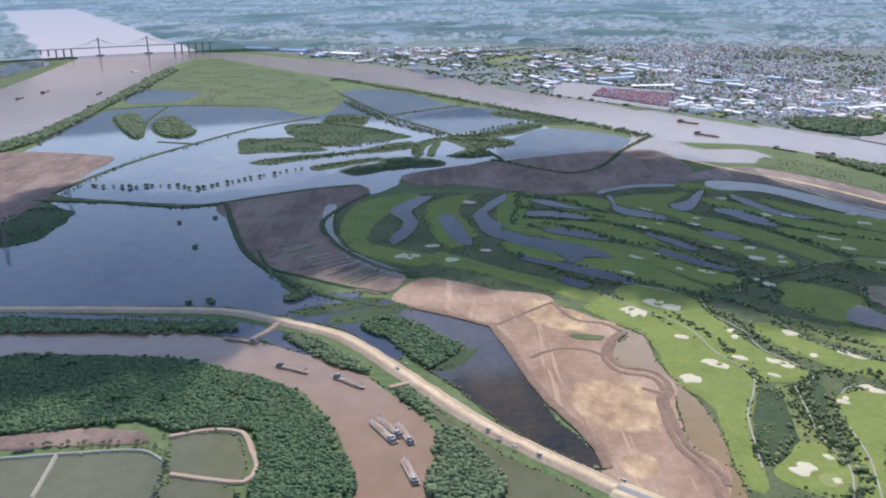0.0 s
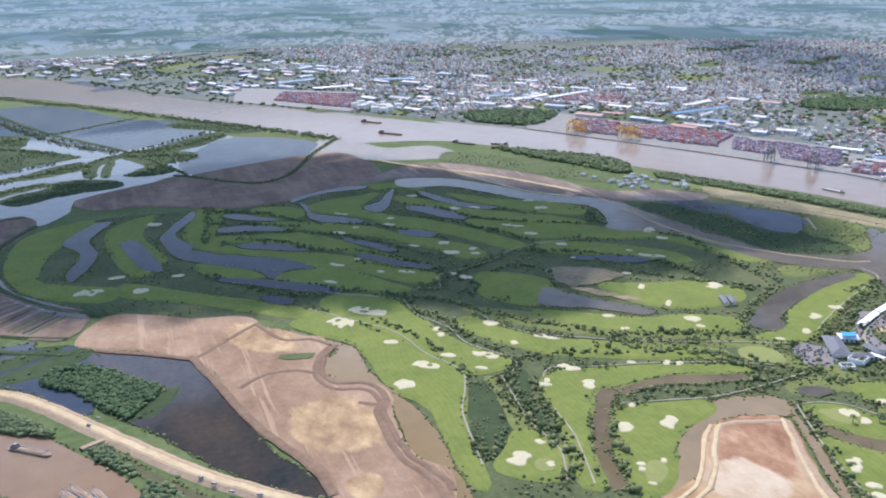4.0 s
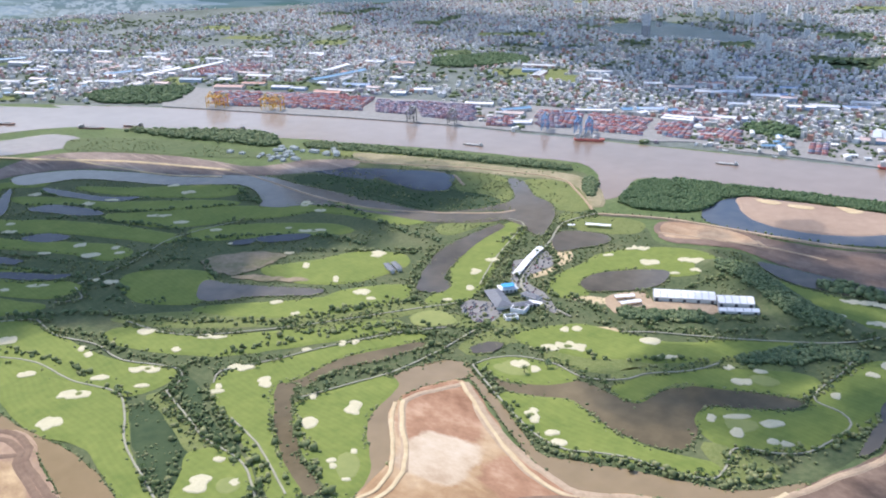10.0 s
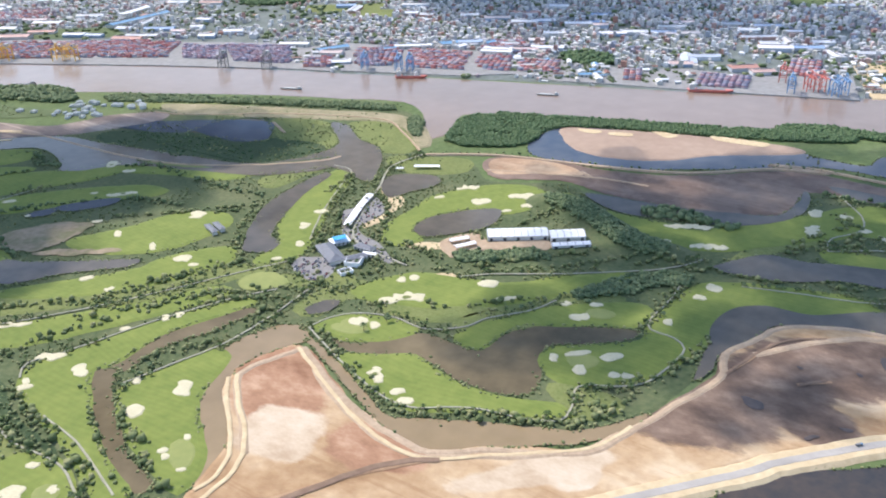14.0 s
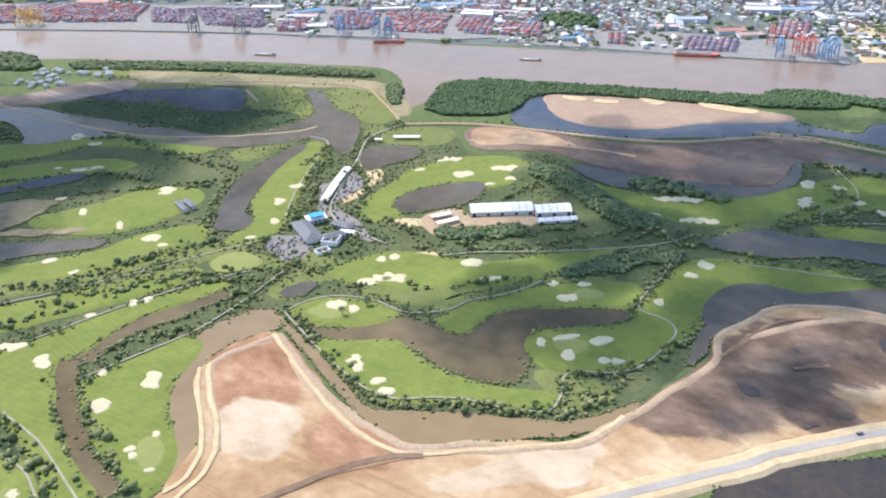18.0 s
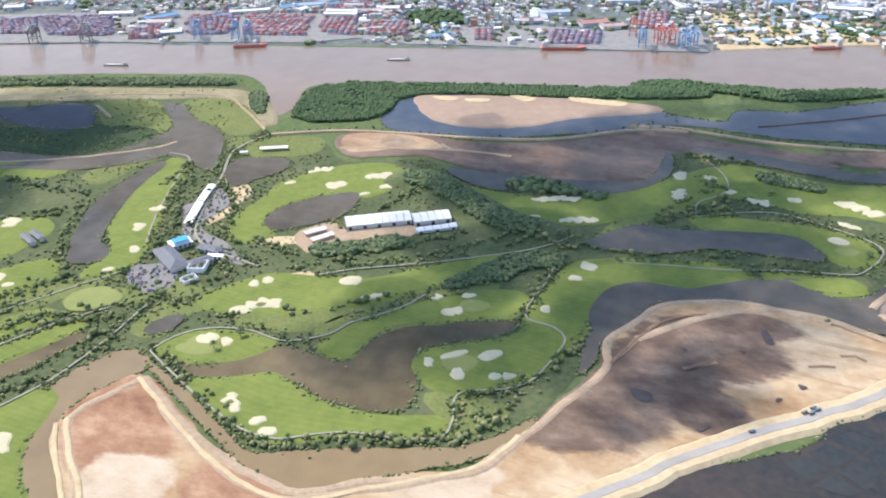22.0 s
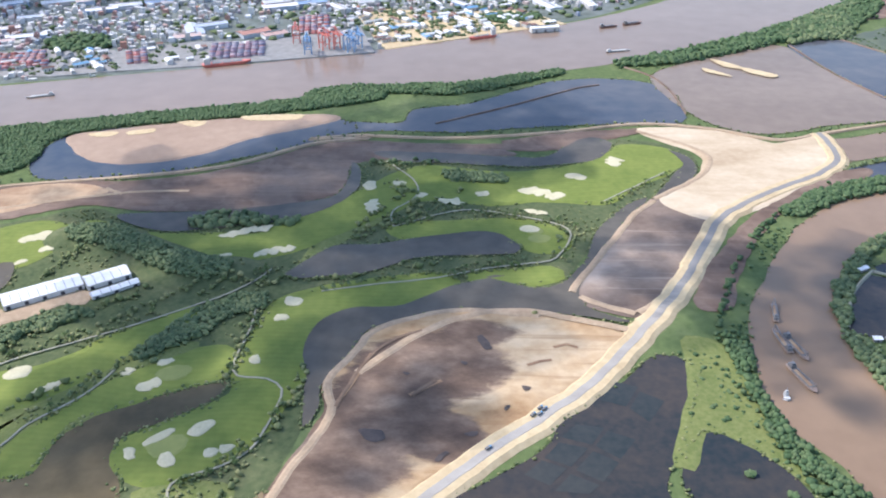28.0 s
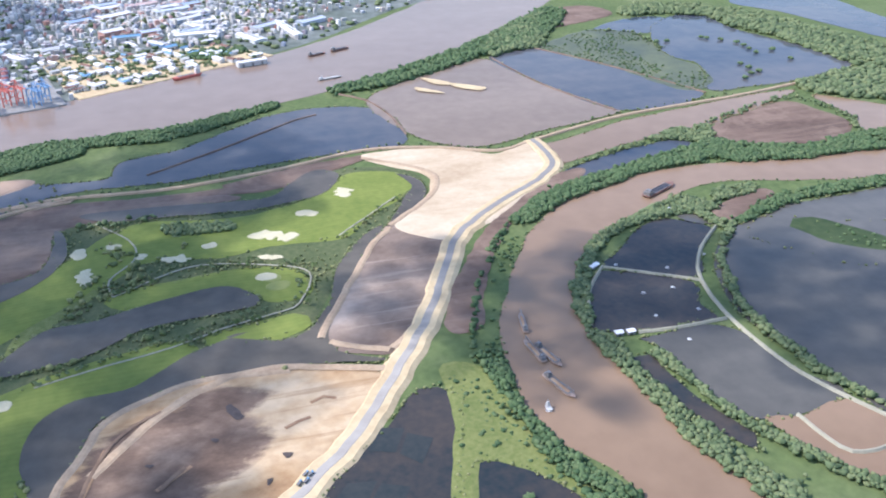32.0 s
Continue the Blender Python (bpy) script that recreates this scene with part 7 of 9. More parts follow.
def ship(pts, sort):
    x, y, long, turn = span(pts)
    if sort in ("coaster", "wreck", "dredge", "barge") and SHIPS.random() < 0.5:
        turn += 180
    labels = {"coaster": "red-hulled cargo ship with a white bridge at the quay", "tug": "small white workboat on brown water",
              "barge": "long low white river barge under way", "wreck": "rusty dark cargo barge moored on the river",
              "dredge": "sand dredging barge with a loaded hold on the creek"}
    thing = tagged(new({"coaster": "cargo_ship", "tug": "workboat", "barge": "river_barge", "wreck": "rusty_barge", "dredge": "sand_barge"}[sort]),
                   labels[sort], "ship" if sort == "coaster" else "boat", "boats on the river")
    thing.matrix_basis = pose(x, y, 0.4, 0, 0, turn)
    long = max(long, 6)
    wide = long * {"coaster": 0.17, "tug": 0.34, "barge": 0.13, "wreck": 0.2, "dredge": 0.16}[sort]
    wide = max(wide, 3.0)
    deep = {"coaster": 4.0, "tug": 1.6, "barge": 1.4, "wreck": 2.2, "dredge": 1.3}[sort]
    bm = bmesh.new()
    hull(bm, long, wide, deep)
    part("hull", bm, {"coaster": M["steel_red"], "tug": M["white_wall"], "barge": M["concrete"], "wreck": M["rust"], "dredge": M["worn_deck"]}[sort], thing)
    house = max(2.5, min(long * 0.14, 9))
    tall = {"coaster": 8, "tug": 2.6, "barge": 2.4, "wreck": 3.5, "dredge": 2.6}[sort]
    bm = bmesh.new()
    x0 = -long * 0.44
    block(bm, x0, -wide * 0.36, deep, x0 + house, wide * 0.36, deep + tall)
    block(bm, x0 + house * 0.3, -wide * 0.26, deep + tall, x0 + house * 0.9, wide * 0.26, deep + tall + 1.4)
    cabin = part("wheelhouse", bm, M["white_wall"] if sort in ("coaster", "tug", "barge") else M["steel_grey"], thing)
    bm = bmesh.new()
    block(bm, x0 + house * 0.88, -wide * 0.22, deep + tall + 0.4, x0 + house * 0.92, wide * 0.22, deep + tall + 1.1)
    part("window", bm, M["glass"], cabin, "dark wheelhouse window")
    bm = bmesh.new()
    beam(bm, (x0 + house * 0.4, 0, deep + tall + 1.4), (x0 + house * 0.4, 0, deep + tall + 3.6), 0.25)
    part("mast", bm, M["steel_grey"], cabin)
    hold0, hold1 = x0 + house + long * 0.04, long * 0.32
    if sort == "coaster":
        for k in range(3):
            a = hold0 + (hold1 - hold0) * k / 3
            bm = bmesh.new()
            block(bm, a + 0.6, -wide * 0.34, deep, a + (hold1 - hold0) / 3 - 0.6, wide * 0.34, deep + 1.2)
            part("hatch_cover", bm, M["steel_grey"], thing)
        for k in (0.15, 0.8):
            bm = bmesh.new()
            beam(bm, (hold0 + (hold1 - hold0) * k, 0, deep), (hold0 + (hold1 - hold0) * k, 0, deep + 9), 0.6)
            part("mast", bm, M["white_wall"], thing)
    elif sort != "tug":
        bm = bmesh.new()
        w = wide * 0.36
        for a, b in (((hold0, -w), (hold1, -w)), ((hold1, -w), (hold1, w)), ((hold1, w), (hold0, w)), ((hold0, w), (hold0, -w))):
            beam(bm, (*a, deep + 0.4), (*b, deep + 0.4), 0.7)
        part("coaming", bm, M["steel_grey"] if sort != "barge" else M["white_wall"], thing)
        bm = bmesh.new()
        n = 7
        rows = []
        for k in range(n + 1):
            u = hold0 + (hold1 - hold0) * k / n
            rows.append([bm.verts.new((u, v * w, deep + 0.2 + hgt * (0.4 + 0.6 * math.sin(3.1 * k / n)))) for v, hgt in ((-0.95, 0), (-0.4, 0.9), (0.4, 0.9), (0.95, 0))])
        for a, b in zip(rows, rows[1:]):
            for j in range(3):
                bm.faces.new((a[j], b[j], b[j + 1], a[j + 1]))
        part("cargo", bm, {"dredge": M["sand"], "wreck": M["hull_dark"], "barge": M["white_wall"]}[sort], thing)
    if sort == "dredge":
        bm = bmesh.new()
        beam(bm, (long * 0.38, -wide * 0.3, deep), (long * 0.44, 0, deep + 5), 0.35)
        beam(bm, (long * 0.38, wide * 0.3, deep), (long * 0.44, 0, deep + 5), 0.35)
        beam(bm, (long * 0.44, 0, deep + 5), (hold0, 0, deep + 2.4), 0.3)
        part("derrick", bm, M["steel_grey"], thing)


WARE = random.Random(8)


def warehouse(pts, wide):
    """Port warehouse: walls, ridged roof, ridge vent and loading doors."""
    x, y, long, turn = span(pts)
    blue = WARE.random() < 0.25
    thing = tagged(new("warehouse"), "long port warehouse with a %s metal roof" % ("blue" if blue else "white"), "warehouse", "port warehouses")
    thing.matrix_basis = pose(x, y, 0.6, 0, 0, turn)
    bm = bmesh.new()
    block(bm, -long / 2, -wide / 2, 0, long / 2, wide / 2, 8)
    wall = part("wall", bm, M["white_wall"], thing)
    bm = bmesh.new()
    gable_roof(bm, long, wide, 8.05, wide * 0.13, 0.8)
    top = part("roof", bm, M["tarp"] if blue else M["white_roof"], thing)
    bm = bmesh.new()
    block(bm, -long * 0.4, -0.9, 8 + wide * 0.13 - 0.3, long * 0.4, 0.9, 8 + wide * 0.13 + 0.8)
    part("ridge_vent", bm, M["steel_grey"], top)
    n = max(2, int(long / 14))
    for k in range(n):
        bm = bmesh.new()
        u = -long / 2 + long * (k + 0.5) / n
        block(bm, u - 2, -wide / 2 - 0.1, 0, u + 2, -wide / 2 + 0.05, 5)
        part("loading_door", bm, M["steel_grey"], wall)


# ---- the clubhouse and sheds ----
def carport(pts, wide):
    x, y, long, turn = span(pts)
    thing = tagged(new("shelter"), "long open shelter with a white sheet roof on posts", "shelter", "white shelters")
    thing.matrix_basis = pose(x, y, 1.4, 0, 0, turn)
    bm = bmesh.new()
    n = 6
    rows = [[bm.verts.new((sx * long / 2, wide * (k / n - 0.5), 3.2 + 0.9 * math.sin(math.pi * k / n) + t)) for k in range(n + 1)] for t in (0, 0.15) for sx in (-1, 1)]
    for a, b in ((0, 1), (3, 2)):
        for k in range(n):
            bm.faces.new((rows[a][k], rows[b][k], rows[b][k + 1], rows[a][k + 1]))
    for sx in (0, 1):
        for k in range(n):
            bm.faces.new((rows[sx][k], rows[sx][k + 1], rows[sx + 2][k + 1], rows[sx + 2][k]))
    bmesh.ops.recalc_face_normals(bm, faces=bm.faces[:])
    part("roof", bm, M["white_roof"], thing)
    m = max(2, int(long / 8))
    for k in range(m + 1):
        for s in (-1, 1):
            bm = bmesh.new()
            px = -long / 2 * 0.96 + long * 0.96 * k / m
            beam(bm, (px, s * wide * 0.46, 0), (px, s * wide * 0.46, 3.3), 0.25)
            part("post", bm, M["steel_grey"], thing)


def tent(pts, wide, tall):
    """Large white frame tent: walls, ridged roof panels and an entrance flap."""
    x, y, long, turn = span(pts)
    thing = tagged(new("frame_tent"), "large white frame tent with a ridged roof", "tent", "white tents")
    thing.matrix_basis = pose(x, y, 1.2, 0, 0, turn)
    bm = bmesh.new()
    block(bm, -long / 2, -wide / 2, 0, long / 2, wide / 2, tall * 0.6)
    wall = part("wall", bm, M["white_wall"], thing)
    n = max(3, int(long / 7))
    for k in range(n):
        a, b = -long / 2 + long * k / n, -long / 2 + long * (k + 1) / n
        bm = bmesh.new()
        gable_roof(bm, b - a, wide, tall * 0.6, tall * 0.4, 0.25)
        bmesh.ops.translate(bm, verts=bm.verts, vec=((a + b) / 2, 0, 0.01 * (k % 2)))
        part("roof_panel", bm, M["white_roof"], thing)
    for k in range(n + 1):
        bm = bmesh.new()
        u = -long / 2 + long * k / n
        beam(bm, (u, -wide / 2 - 0.2, tall * 0.6 + 0.1), (u, 0, tall + 0.25), 0.35)
        beam(bm, (u, wide / 2 + 0.2, tall * 0.6 + 0.1), (u, 0, tall + 0.25), 0.35)
        part("rib", bm, M["steel_grey"], thing)
    for k in range(0, n, 2):
        bm = bmesh.new()
        u = -long / 2 + long * (k + 0.5) / n
        block(bm, u - 1.6, -wide / 2 - 0.15, 0, u + 1.6, -wide / 2 + 0.05, tall * 0.42)
        part("opening", bm, M["hull_dark"], wall, "dark doorway")


def clubroof(pts, wide, mat):
    x, y, long, turn = span(pts)
    thing = tagged(new("clubhouse_wing"), "clubhouse wing with a %s hipped roof and white walls" % ("grey tiled" if mat == "grey_roof" else "white"), "building", "clubhouse wings")
    thing.matrix_basis = pose(x, y, 1.2, 0, 0, turn)
    bm = bmesh.new()
    block(bm, -long / 2, -wide / 2, 0, long / 2, wide / 2, 4.2)
    wall = part("wall", bm, M["white_wall"], thing)
    bm = bmesh.new()
    hip_roof(bm, long, wide, 4.25, wide * 0.24, 1.2)
    part("roof", bm, M[mat], thing)
    n = max(2, int(long / 4))
    for s in (-1, 1):
        for k in range(n):
            u = -long / 2 + long * (k + 0.5) / n
            bm = bmesh.new()
            block(bm, u - 0.9, s * wide / 2 - 0.06, 0.8, u + 0.9, s * wide / 2 + 0.06, 3.2)
            part("window", bm, M["glass"], wall, "dark glass window")


def court(pts, high):
    """A walled white court: four parapet walls round a pale paved floor, with planters."""
    x, y, long, turn = span(pts)
    wide = math.hypot(pts[2][0] - pts[1][0], pts[2][1] - pts[1][1])
    thing = tagged(new("clubhouse_court"), "white walled court of the clubhouse with pale paving", "building", "clubhouse wings")
    thing.matrix_basis = pose(x, y, 1.2, 0, 0, turn) @ pose(0, -wide / 2, 0)
    bm = bmesh.new()
    block(bm, -long / 2, -wide / 2, 0, long / 2, wide / 2, high - 1.2)
    part("floor", bm, M["concrete"], thing, "pale paved roof terrace")
    for a, b, c, d in ((-long / 2 - .35, -wide / 2 - .35, long / 2 + .35, -wide / 2 + .35), (-long / 2 - .35, wide / 2 - .35, long / 2 + .35, wide / 2 + .35),
                       (-long / 2 - .35, -wide / 2 + .35, -long / 2 + .35, wide / 2 - .35), (long / 2 - .35, -wide / 2 + .35, long / 2 + .35, wide / 2 - .35)):
        bm = bmesh.new()
        block(bm, a, b, 0, c, d, high)
        part("wall", bm, M["white_roof"], thing)
    for u in (-0.22, 0.2):
        bm = bmesh.new()
        block(bm, u * long - 1.5, -wide * 0.2, high - 1.2, u * long + 1.5, wide * 0.2, high - 0.6)
        part("planter", bm, M["marsh"], thing, "green planter")


def pool(pts):
    sheet("swimming_pool", pts, 9.2, M["pool"], "bright blue rectangular pool beside the clubhouse", "pool", 0.5, 0.3, 30, 0, 30)


def villas(pts):
    """Houses in gardens on the river bank."""
    poly = np.array(pts, float)
    r = random.Random(9)
    p = spots(poly, 15, 5)
    first = None
    r.shuffle(p)
    for x, y in p[:64]:
        if first is None:
            first = tagged(new("villa"), "two-storey white villa with a grey hipped roof", "house", "riverside villas")
            bm = bmesh.new()
            block(bm, -6, -5, 0, 6, 5, 5.5)
            wall = part("wall", bm, M["white_wall"], first)
            bm = bmesh.new()
            hip_roof(bm, 12, 10, 5.55, 3.0, 1.0)
            part("roof", bm, M["villa_roof"], first)
            bm = bmesh.new()
            block(bm, 6, -3, 0, 9.5, 3, 2.8)
            part("annex", bm, M["white_wall"], first)
            bm = bmesh.new()
            hip_roof(bm, 3.6, 6.2, 2.85, 1.2, 0.5)
            bmesh.ops.translate(bm, verts=bm.verts, vec=(7.8, 0, 0))
            part("annex_roof", bm, M["villa_roof"], first)
            for u in (-3.5, 0, 3.5):
                for z in (1.0, 3.6):
                    bm = bmesh.new()
                    block(bm, u - 0.7, -5.08, z, u + 0.7, -4.95, z + 1.3)
                    part("window", bm, M["glass"], wall)
            first.matrix_basis = pose(x, y, 0.3, 0, 0, r.uniform(20, 50))
        else:
            stand(first, x, y, 0.3, r.uniform(0.55, 0.8), r.choice((25, 35, 115, 125)) + r.uniform(-6, 6))


WORKS = {}


def works(pts, count):
    """A busy riverside yard: low site buildings, heaps and clumps of trees."""
    poly = np.array(pts, float)
    r = np.random.RandomState(int(abs(poly.sum())) % 991)
    p = spots(poly, 13, 3)
    p = p[r.permutation(len(p))]
    for k, (x, y) in enumerate(p[:count]):
        tint = ("white_roof", "rust", "tarp", "white_wall", "steel_grey")[r.choice(5, p=(0.4, 0.16, 0.12, 0.2, 0.12))]
        if tint not in WORKS:
            word = {"white_roof": "white", "rust": "red-brown", "tarp": "blue", "white_wall": "pale", "steel_grey": "grey"}[tint]
            thing = tagged(new("site_building"), "low yard building with a %s metal roof by the river" % word, "building", "yard buildings")
            bm = bmesh.new()
            block(bm, -7, -4, 0, 7, 4, 4)
            wall = part("wall", bm, M["white_wall"], thing)
            bm = bmesh.new()
            gable_roof(bm, 14, 8, 4.05, 1.6, 0.6)
            part("roof", bm, M[tint], thing)
            for u in (-4, 1, 5):
                bm = bmesh.new()
                block(bm, u - 0.8, -4.08, 0.6, u + 0.8, -3.95, 2.8)
                part("door" if u == 1 else "window", bm, M["glass"], wall)
            WORKS[tint] = thing
            thing.matrix_basis = pose(x, y, 2.1, 0, 0, -50)
        else:
            got = stand(WORKS[tint], x, y, 2.1, 1.0, -55 + r.choice((0, 90)) + r.uniform(-8, 8))
            got.scale = (r.uniform(0.6, 1.7), r.uniform(0.6, 1.5), r.uniform(0.8, 1.5))
    rest = p[count:count + 2 * count]
    rest = np.concatenate([q + r.normal(0, 4, (4, 2)) for q in rest]) if len(rest) else p[:1]
    n = len(rest)
    s = r.uniform(1.5, 4.0, n)
    swarm("yard_trees", SMALL, np.stack([rest[:, 0], rest[:, 1], 2.4 + s * 0.3], -1), np.stack([s, s, s * 0.8], -1), r.uniform(0, 6.3, n), M["leaf"],
          "trees and scrub between the yard buildings", "trees")


def make_car():
    thing = tagged(new("car"), "parked passenger car on the asphalt", "car", "parked cars")
    bm = bmesh.new()
    block(bm, -2.1, -0.85, 0.3, 2.1, 0.85, 0.95)
    bmesh.ops.bevel(bm, geom=bm.edges[:], offset=0.12, segments=1, affect='EDGES')
    part("body", bm, M["car_paint"], thing)
    bm = bmesh.new()
    vs = block(bm, -1.2, -0.75, 0.95, 1.0, 0.75, 1.5)
    for v in vs:
        if v.co.z > 1.2:
            v.co.x *= 0.7
            v.co.y *= 0.85
    part("cabin", bm, M["glass"], thing)
    for sx in (-1.3, 1.3):
        for sy in (-0.8, 0.8):
            bm = bmesh.new()
            bmesh.ops.create_cone(bm, cap_ends=True, segments=8, radius1=0.33, radius2=0.33, depth=0.22)
            bmesh.ops.transform(bm, matrix=pose(sx, sy, 0.33, 90), verts=bm.verts)
            wheel = part("wheel", bm, M["hull_dark"], thing)
            bm = bmesh.new()
            bmesh.ops.create_cone(bm, cap_ends=True, segments=6, radius1=0.18, radius2=0.18, depth=0.25)
            bmesh.ops.transform(bm, matrix=pose(sx, sy, 0.33, 90), verts=bm.verts)
            part("rim", bm, M["steel_grey"], wheel)
    return thing


M["glass"] = plain_mat("window_glass", (0.05, 0.07, 0.09), 0.15, 0, 0.2, 0.5, 0.6)
M["pool"] = plain_mat("pool_water", (0.10, 0.42, 0.78), 0.1, 0, 0.1, 0.2, 0.6)
M["villa_roof"] = plain_mat("villa_roof", (0.30, 0.34, 0.34), 0.7, 0, 0.2, 0.4)
M["car_paint"] = island_mat("car_paint", ((0.0, (0.03, 0.03, 0.035)), (0.4, (0.35, 0.36, 0.38)), (0.6, (0.75, 0.75, 0.75)), (0.85, (0.4, 0.05, 0.04)), (1.0, (0.8, 0.8, 0.8))), 0.35, 0.5, True)
M["tarp"] = plain_mat("blue_tarpaulin", (0.16, 0.32, 0.48), 0.6, 0, 0.2)


def truck(pts):
    x, y, long, turn = span(pts)
    thing = tagged(new("truck"), "dump truck working on the new road", "truck", "trucks on the road")
    thing.matrix_basis = pose(x, y, 2.9, 0, 0, turn) @ Matrix.Scale(0.7, 4)
    bm = bmesh.new()
    block(bm, 1.6, -1.1, 0.6, 3.4, 1.1, 2.7)
    bmesh.ops.bevel(bm, geom=bm.edges[:], offset=0.15, segments=1, affect='EDGES')
    part("cab", bm, M["tarp"], thing)
    bm = bmesh.new()
    block(bm, -3.4, -1.2, 0.9, 1.4, 1.2, 2.4)
    part("body", bm, M["steel_grey"], thing)
    for sx in (-2.6, -1.3, 2.4):
        for sy in (-1.05, 1.05):
            bm = bmesh.new()
            bmesh.ops.create_cone(bm, cap_ends=True, segments=8, radius1=0.5, radius2=0.5, depth=0.35)
            bmesh.ops.transform(bm, matrix=pose(sx, sy, 0.5, 90), verts=bm.verts)
            part("wheel", bm, M["hull_dark"], thing)


def hut(pts):
    x, y, long, turn = span(pts)
    thing = tagged(new("hut"), "small fish farm hut with a sheet metal roof", "hut", "fish farm huts")
    thing.matrix_basis = pose(x, y, 0.6, 0, 0, turn)
    long = max(long, 6)
    bm = bmesh.new()
    block(bm, -long / 2, -2.4, 0, long / 2, 2.4, 2.6)
    wall = part("wall", bm, M["concrete"], thing)
    bm = bmesh.new()
    gable_roof(bm, long, 4.8, 2.65, 1.2, 0.5)
    part("roof", bm, M["white_roof"] if SHIPS.random() < 0.5 else M["rust"], thing)
    bm = bmesh.new()
    block(bm, -0.5, -2.48, 0, 0.5, -2.38, 2.0)
    part("door", bm, M["hull_dark"], wall)


def bridge(pts):
    """Cable-stayed bridge: deck, two pylons with cables, and approach piers."""
    (ax, ay), (px, py), (qx, qy), (bx, by) = pts
    thing = tagged(new("cable_stayed_bridge"), "distant cable-stayed bridge with two tall pylons over the river", "bridge")
    d = Vector((qx - px, qy - py)).normalized()
    o = Vector((-d.y, d.x)) * 9
    a = Vector((px, py)) - d * 330
    b = Vector((qx, qy)) + d * 330
    bm = bmesh.new()
    w = [bm.verts.new((p.x + s * o.x, p.y + s * o.y, z)) for z in (38, 41) for p in (a, b) for s in (-1, 1)]
    for f in ((4, 5, 7, 6), (0, 2, 3, 1), (0, 4, 6, 2), (1, 3, 7, 5)):
        bm.faces.new([w[k] for k in f])
    part("deck", bm, M["concrete"], thing)
    for c in (Vector((px, py)), Vector((qx, qy))):
        bm = bmesh.new()
        for s in (-1, 1):
            beam(bm, (c.x + s * o.x, c.y + s * o.y, 0), (c.x + s * o.x * 0.6, c.y + s * o.y * 0.6, 88), 6)
        beam(bm, (c.x - o.x * .7, c.y - o.y * .7, 80), (c.x + o.x * .7, c.y + o.y * .7, 80), 4)
        block(bm, c.x - 16, c.y - 16, 0, c.x + 16, c.y + 16, 4)
        part("pylon", bm, M["concrete"], thing)
        for k in range(1, 6):
            for s in (-1, 1):
                e = c + d * (s * 24 * k)
                bm = bmesh.new()
                beam(bm, (c.x, c.y, 86 - k), (e.x, e.y, 41), 0.7)
                part("cable", bm, M["steel_grey"], thing)
    for k in range(1, 7):
        for p in (Vector((px, py)) - d * (130 + 35 * (k - 1)), Vector((qx, qy)) + d * (130 + 35 * (k - 1))):
            bm = bmesh.new()
            beam(bm, (p.x, p.y, 0), (p.x, p.y, 38), 6)
            part("pier", bm, M["concrete"], thing)


def pylon(pts):
    """Lattice power pylon: four legs, bracing, three cross-arms and insulators."""
    x, y, _, turn = span(pts)
    thing = tagged(new("power_pylon"), "grey lattice power pylon standing in the wetland", "pylon", "power pylons")
    thing.matrix_basis = pose(x, y, 0.5, 0, 0, turn)
    h = 30.0

    def at(s, u, z):
        w = 3.2 * (1 - 0.82 * z / h)
        return (s * w, u * w, z)
    for s in (-1, 1):
        for u in (-1, 1):
            bm = bmesh.new()
            beam(bm, at(s, u, 0), at(s, u, h), 0.4)
            part("leg", bm, M["steel_grey"], thing)
    for k in range(6):
        a, b = h * k / 6, h * (k + 1) / 6
        for s, u, p, q in ((-1, -1, 1, -1), (1, -1, 1, 1), (1, 1, -1, 1), (-1, 1, -1, -1)):
            for e, f in ((at(s, u, a), at(p, q, b)), (at(p, q, a), at(s, u, b))):
                bm = bmesh.new()
                beam(bm, e, f, 0.2)
                part("brace", bm, M["steel_grey"], thing)
    for z, w in ((19, 6.5), (23.5, 5.5), (28, 4.5)):
        bm = bmesh.new()
        beam(bm, (-w, 0, z), (w, 0, z), 0.35)
        beam(bm, (-w, 0, z), (0, 0, z + 1.6), 0.2)
        beam(bm, (w, 0, z), (0, 0, z + 1.6), 0.2)
        arm = part("cross_arm", bm, M["steel_grey"], thing)
        for s in (-1, 1):
            bm = bmesh.new()
            beam(bm, (s * w, 0, z - 1.6), (s * w, 0, z), 0.3)
            part("insulator", bm, M["hull_dark"], arm)


def floats(pts):
    """Paddle aerators on a fish pond: two floats, a motor box and a paddle wheel each."""
    for x, y in pts:
        thing = tagged(new("aerator"), "small white paddle aerator floating on a fish pond", "aerator", "pond aerators")
        thing.matrix_basis = pose(x, y, 0.75, 0, 0, (x * 37) % 180)
        for s in (-1, 1):
            bm = bmesh.new()
            block(bm, -1.6, s * 0.9 - 0.35, -0.15, 1.6, s * 0.9 + 0.35, 0.35)
            bmesh.ops.bevel(bm, geom=bm.edges[:], offset=0.1, segments=1, affect='EDGES')
            part("pontoon", bm, M["white_roof"], thing)
        bm = bmesh.new()
        block(bm, -0.4, -0.9, 0.35, 0.4, 0.9, 0.9)
        motor = part("motor_box", bm, M["white_wall"], thing)
        bm = bmesh.new()
        for k in range(4):
            a = k * math.pi / 4
            beam(bm, (1.0 + 0.6 * math.cos(a), 0, 0.4 + 0.6 * math.sin(a)), (1.0 - 0.6 * math.cos(a), 0, 0.4 - 0.6 * math.sin(a)), 0.18)
        part("paddle_wheel", bm, M["steel_grey"], motor)


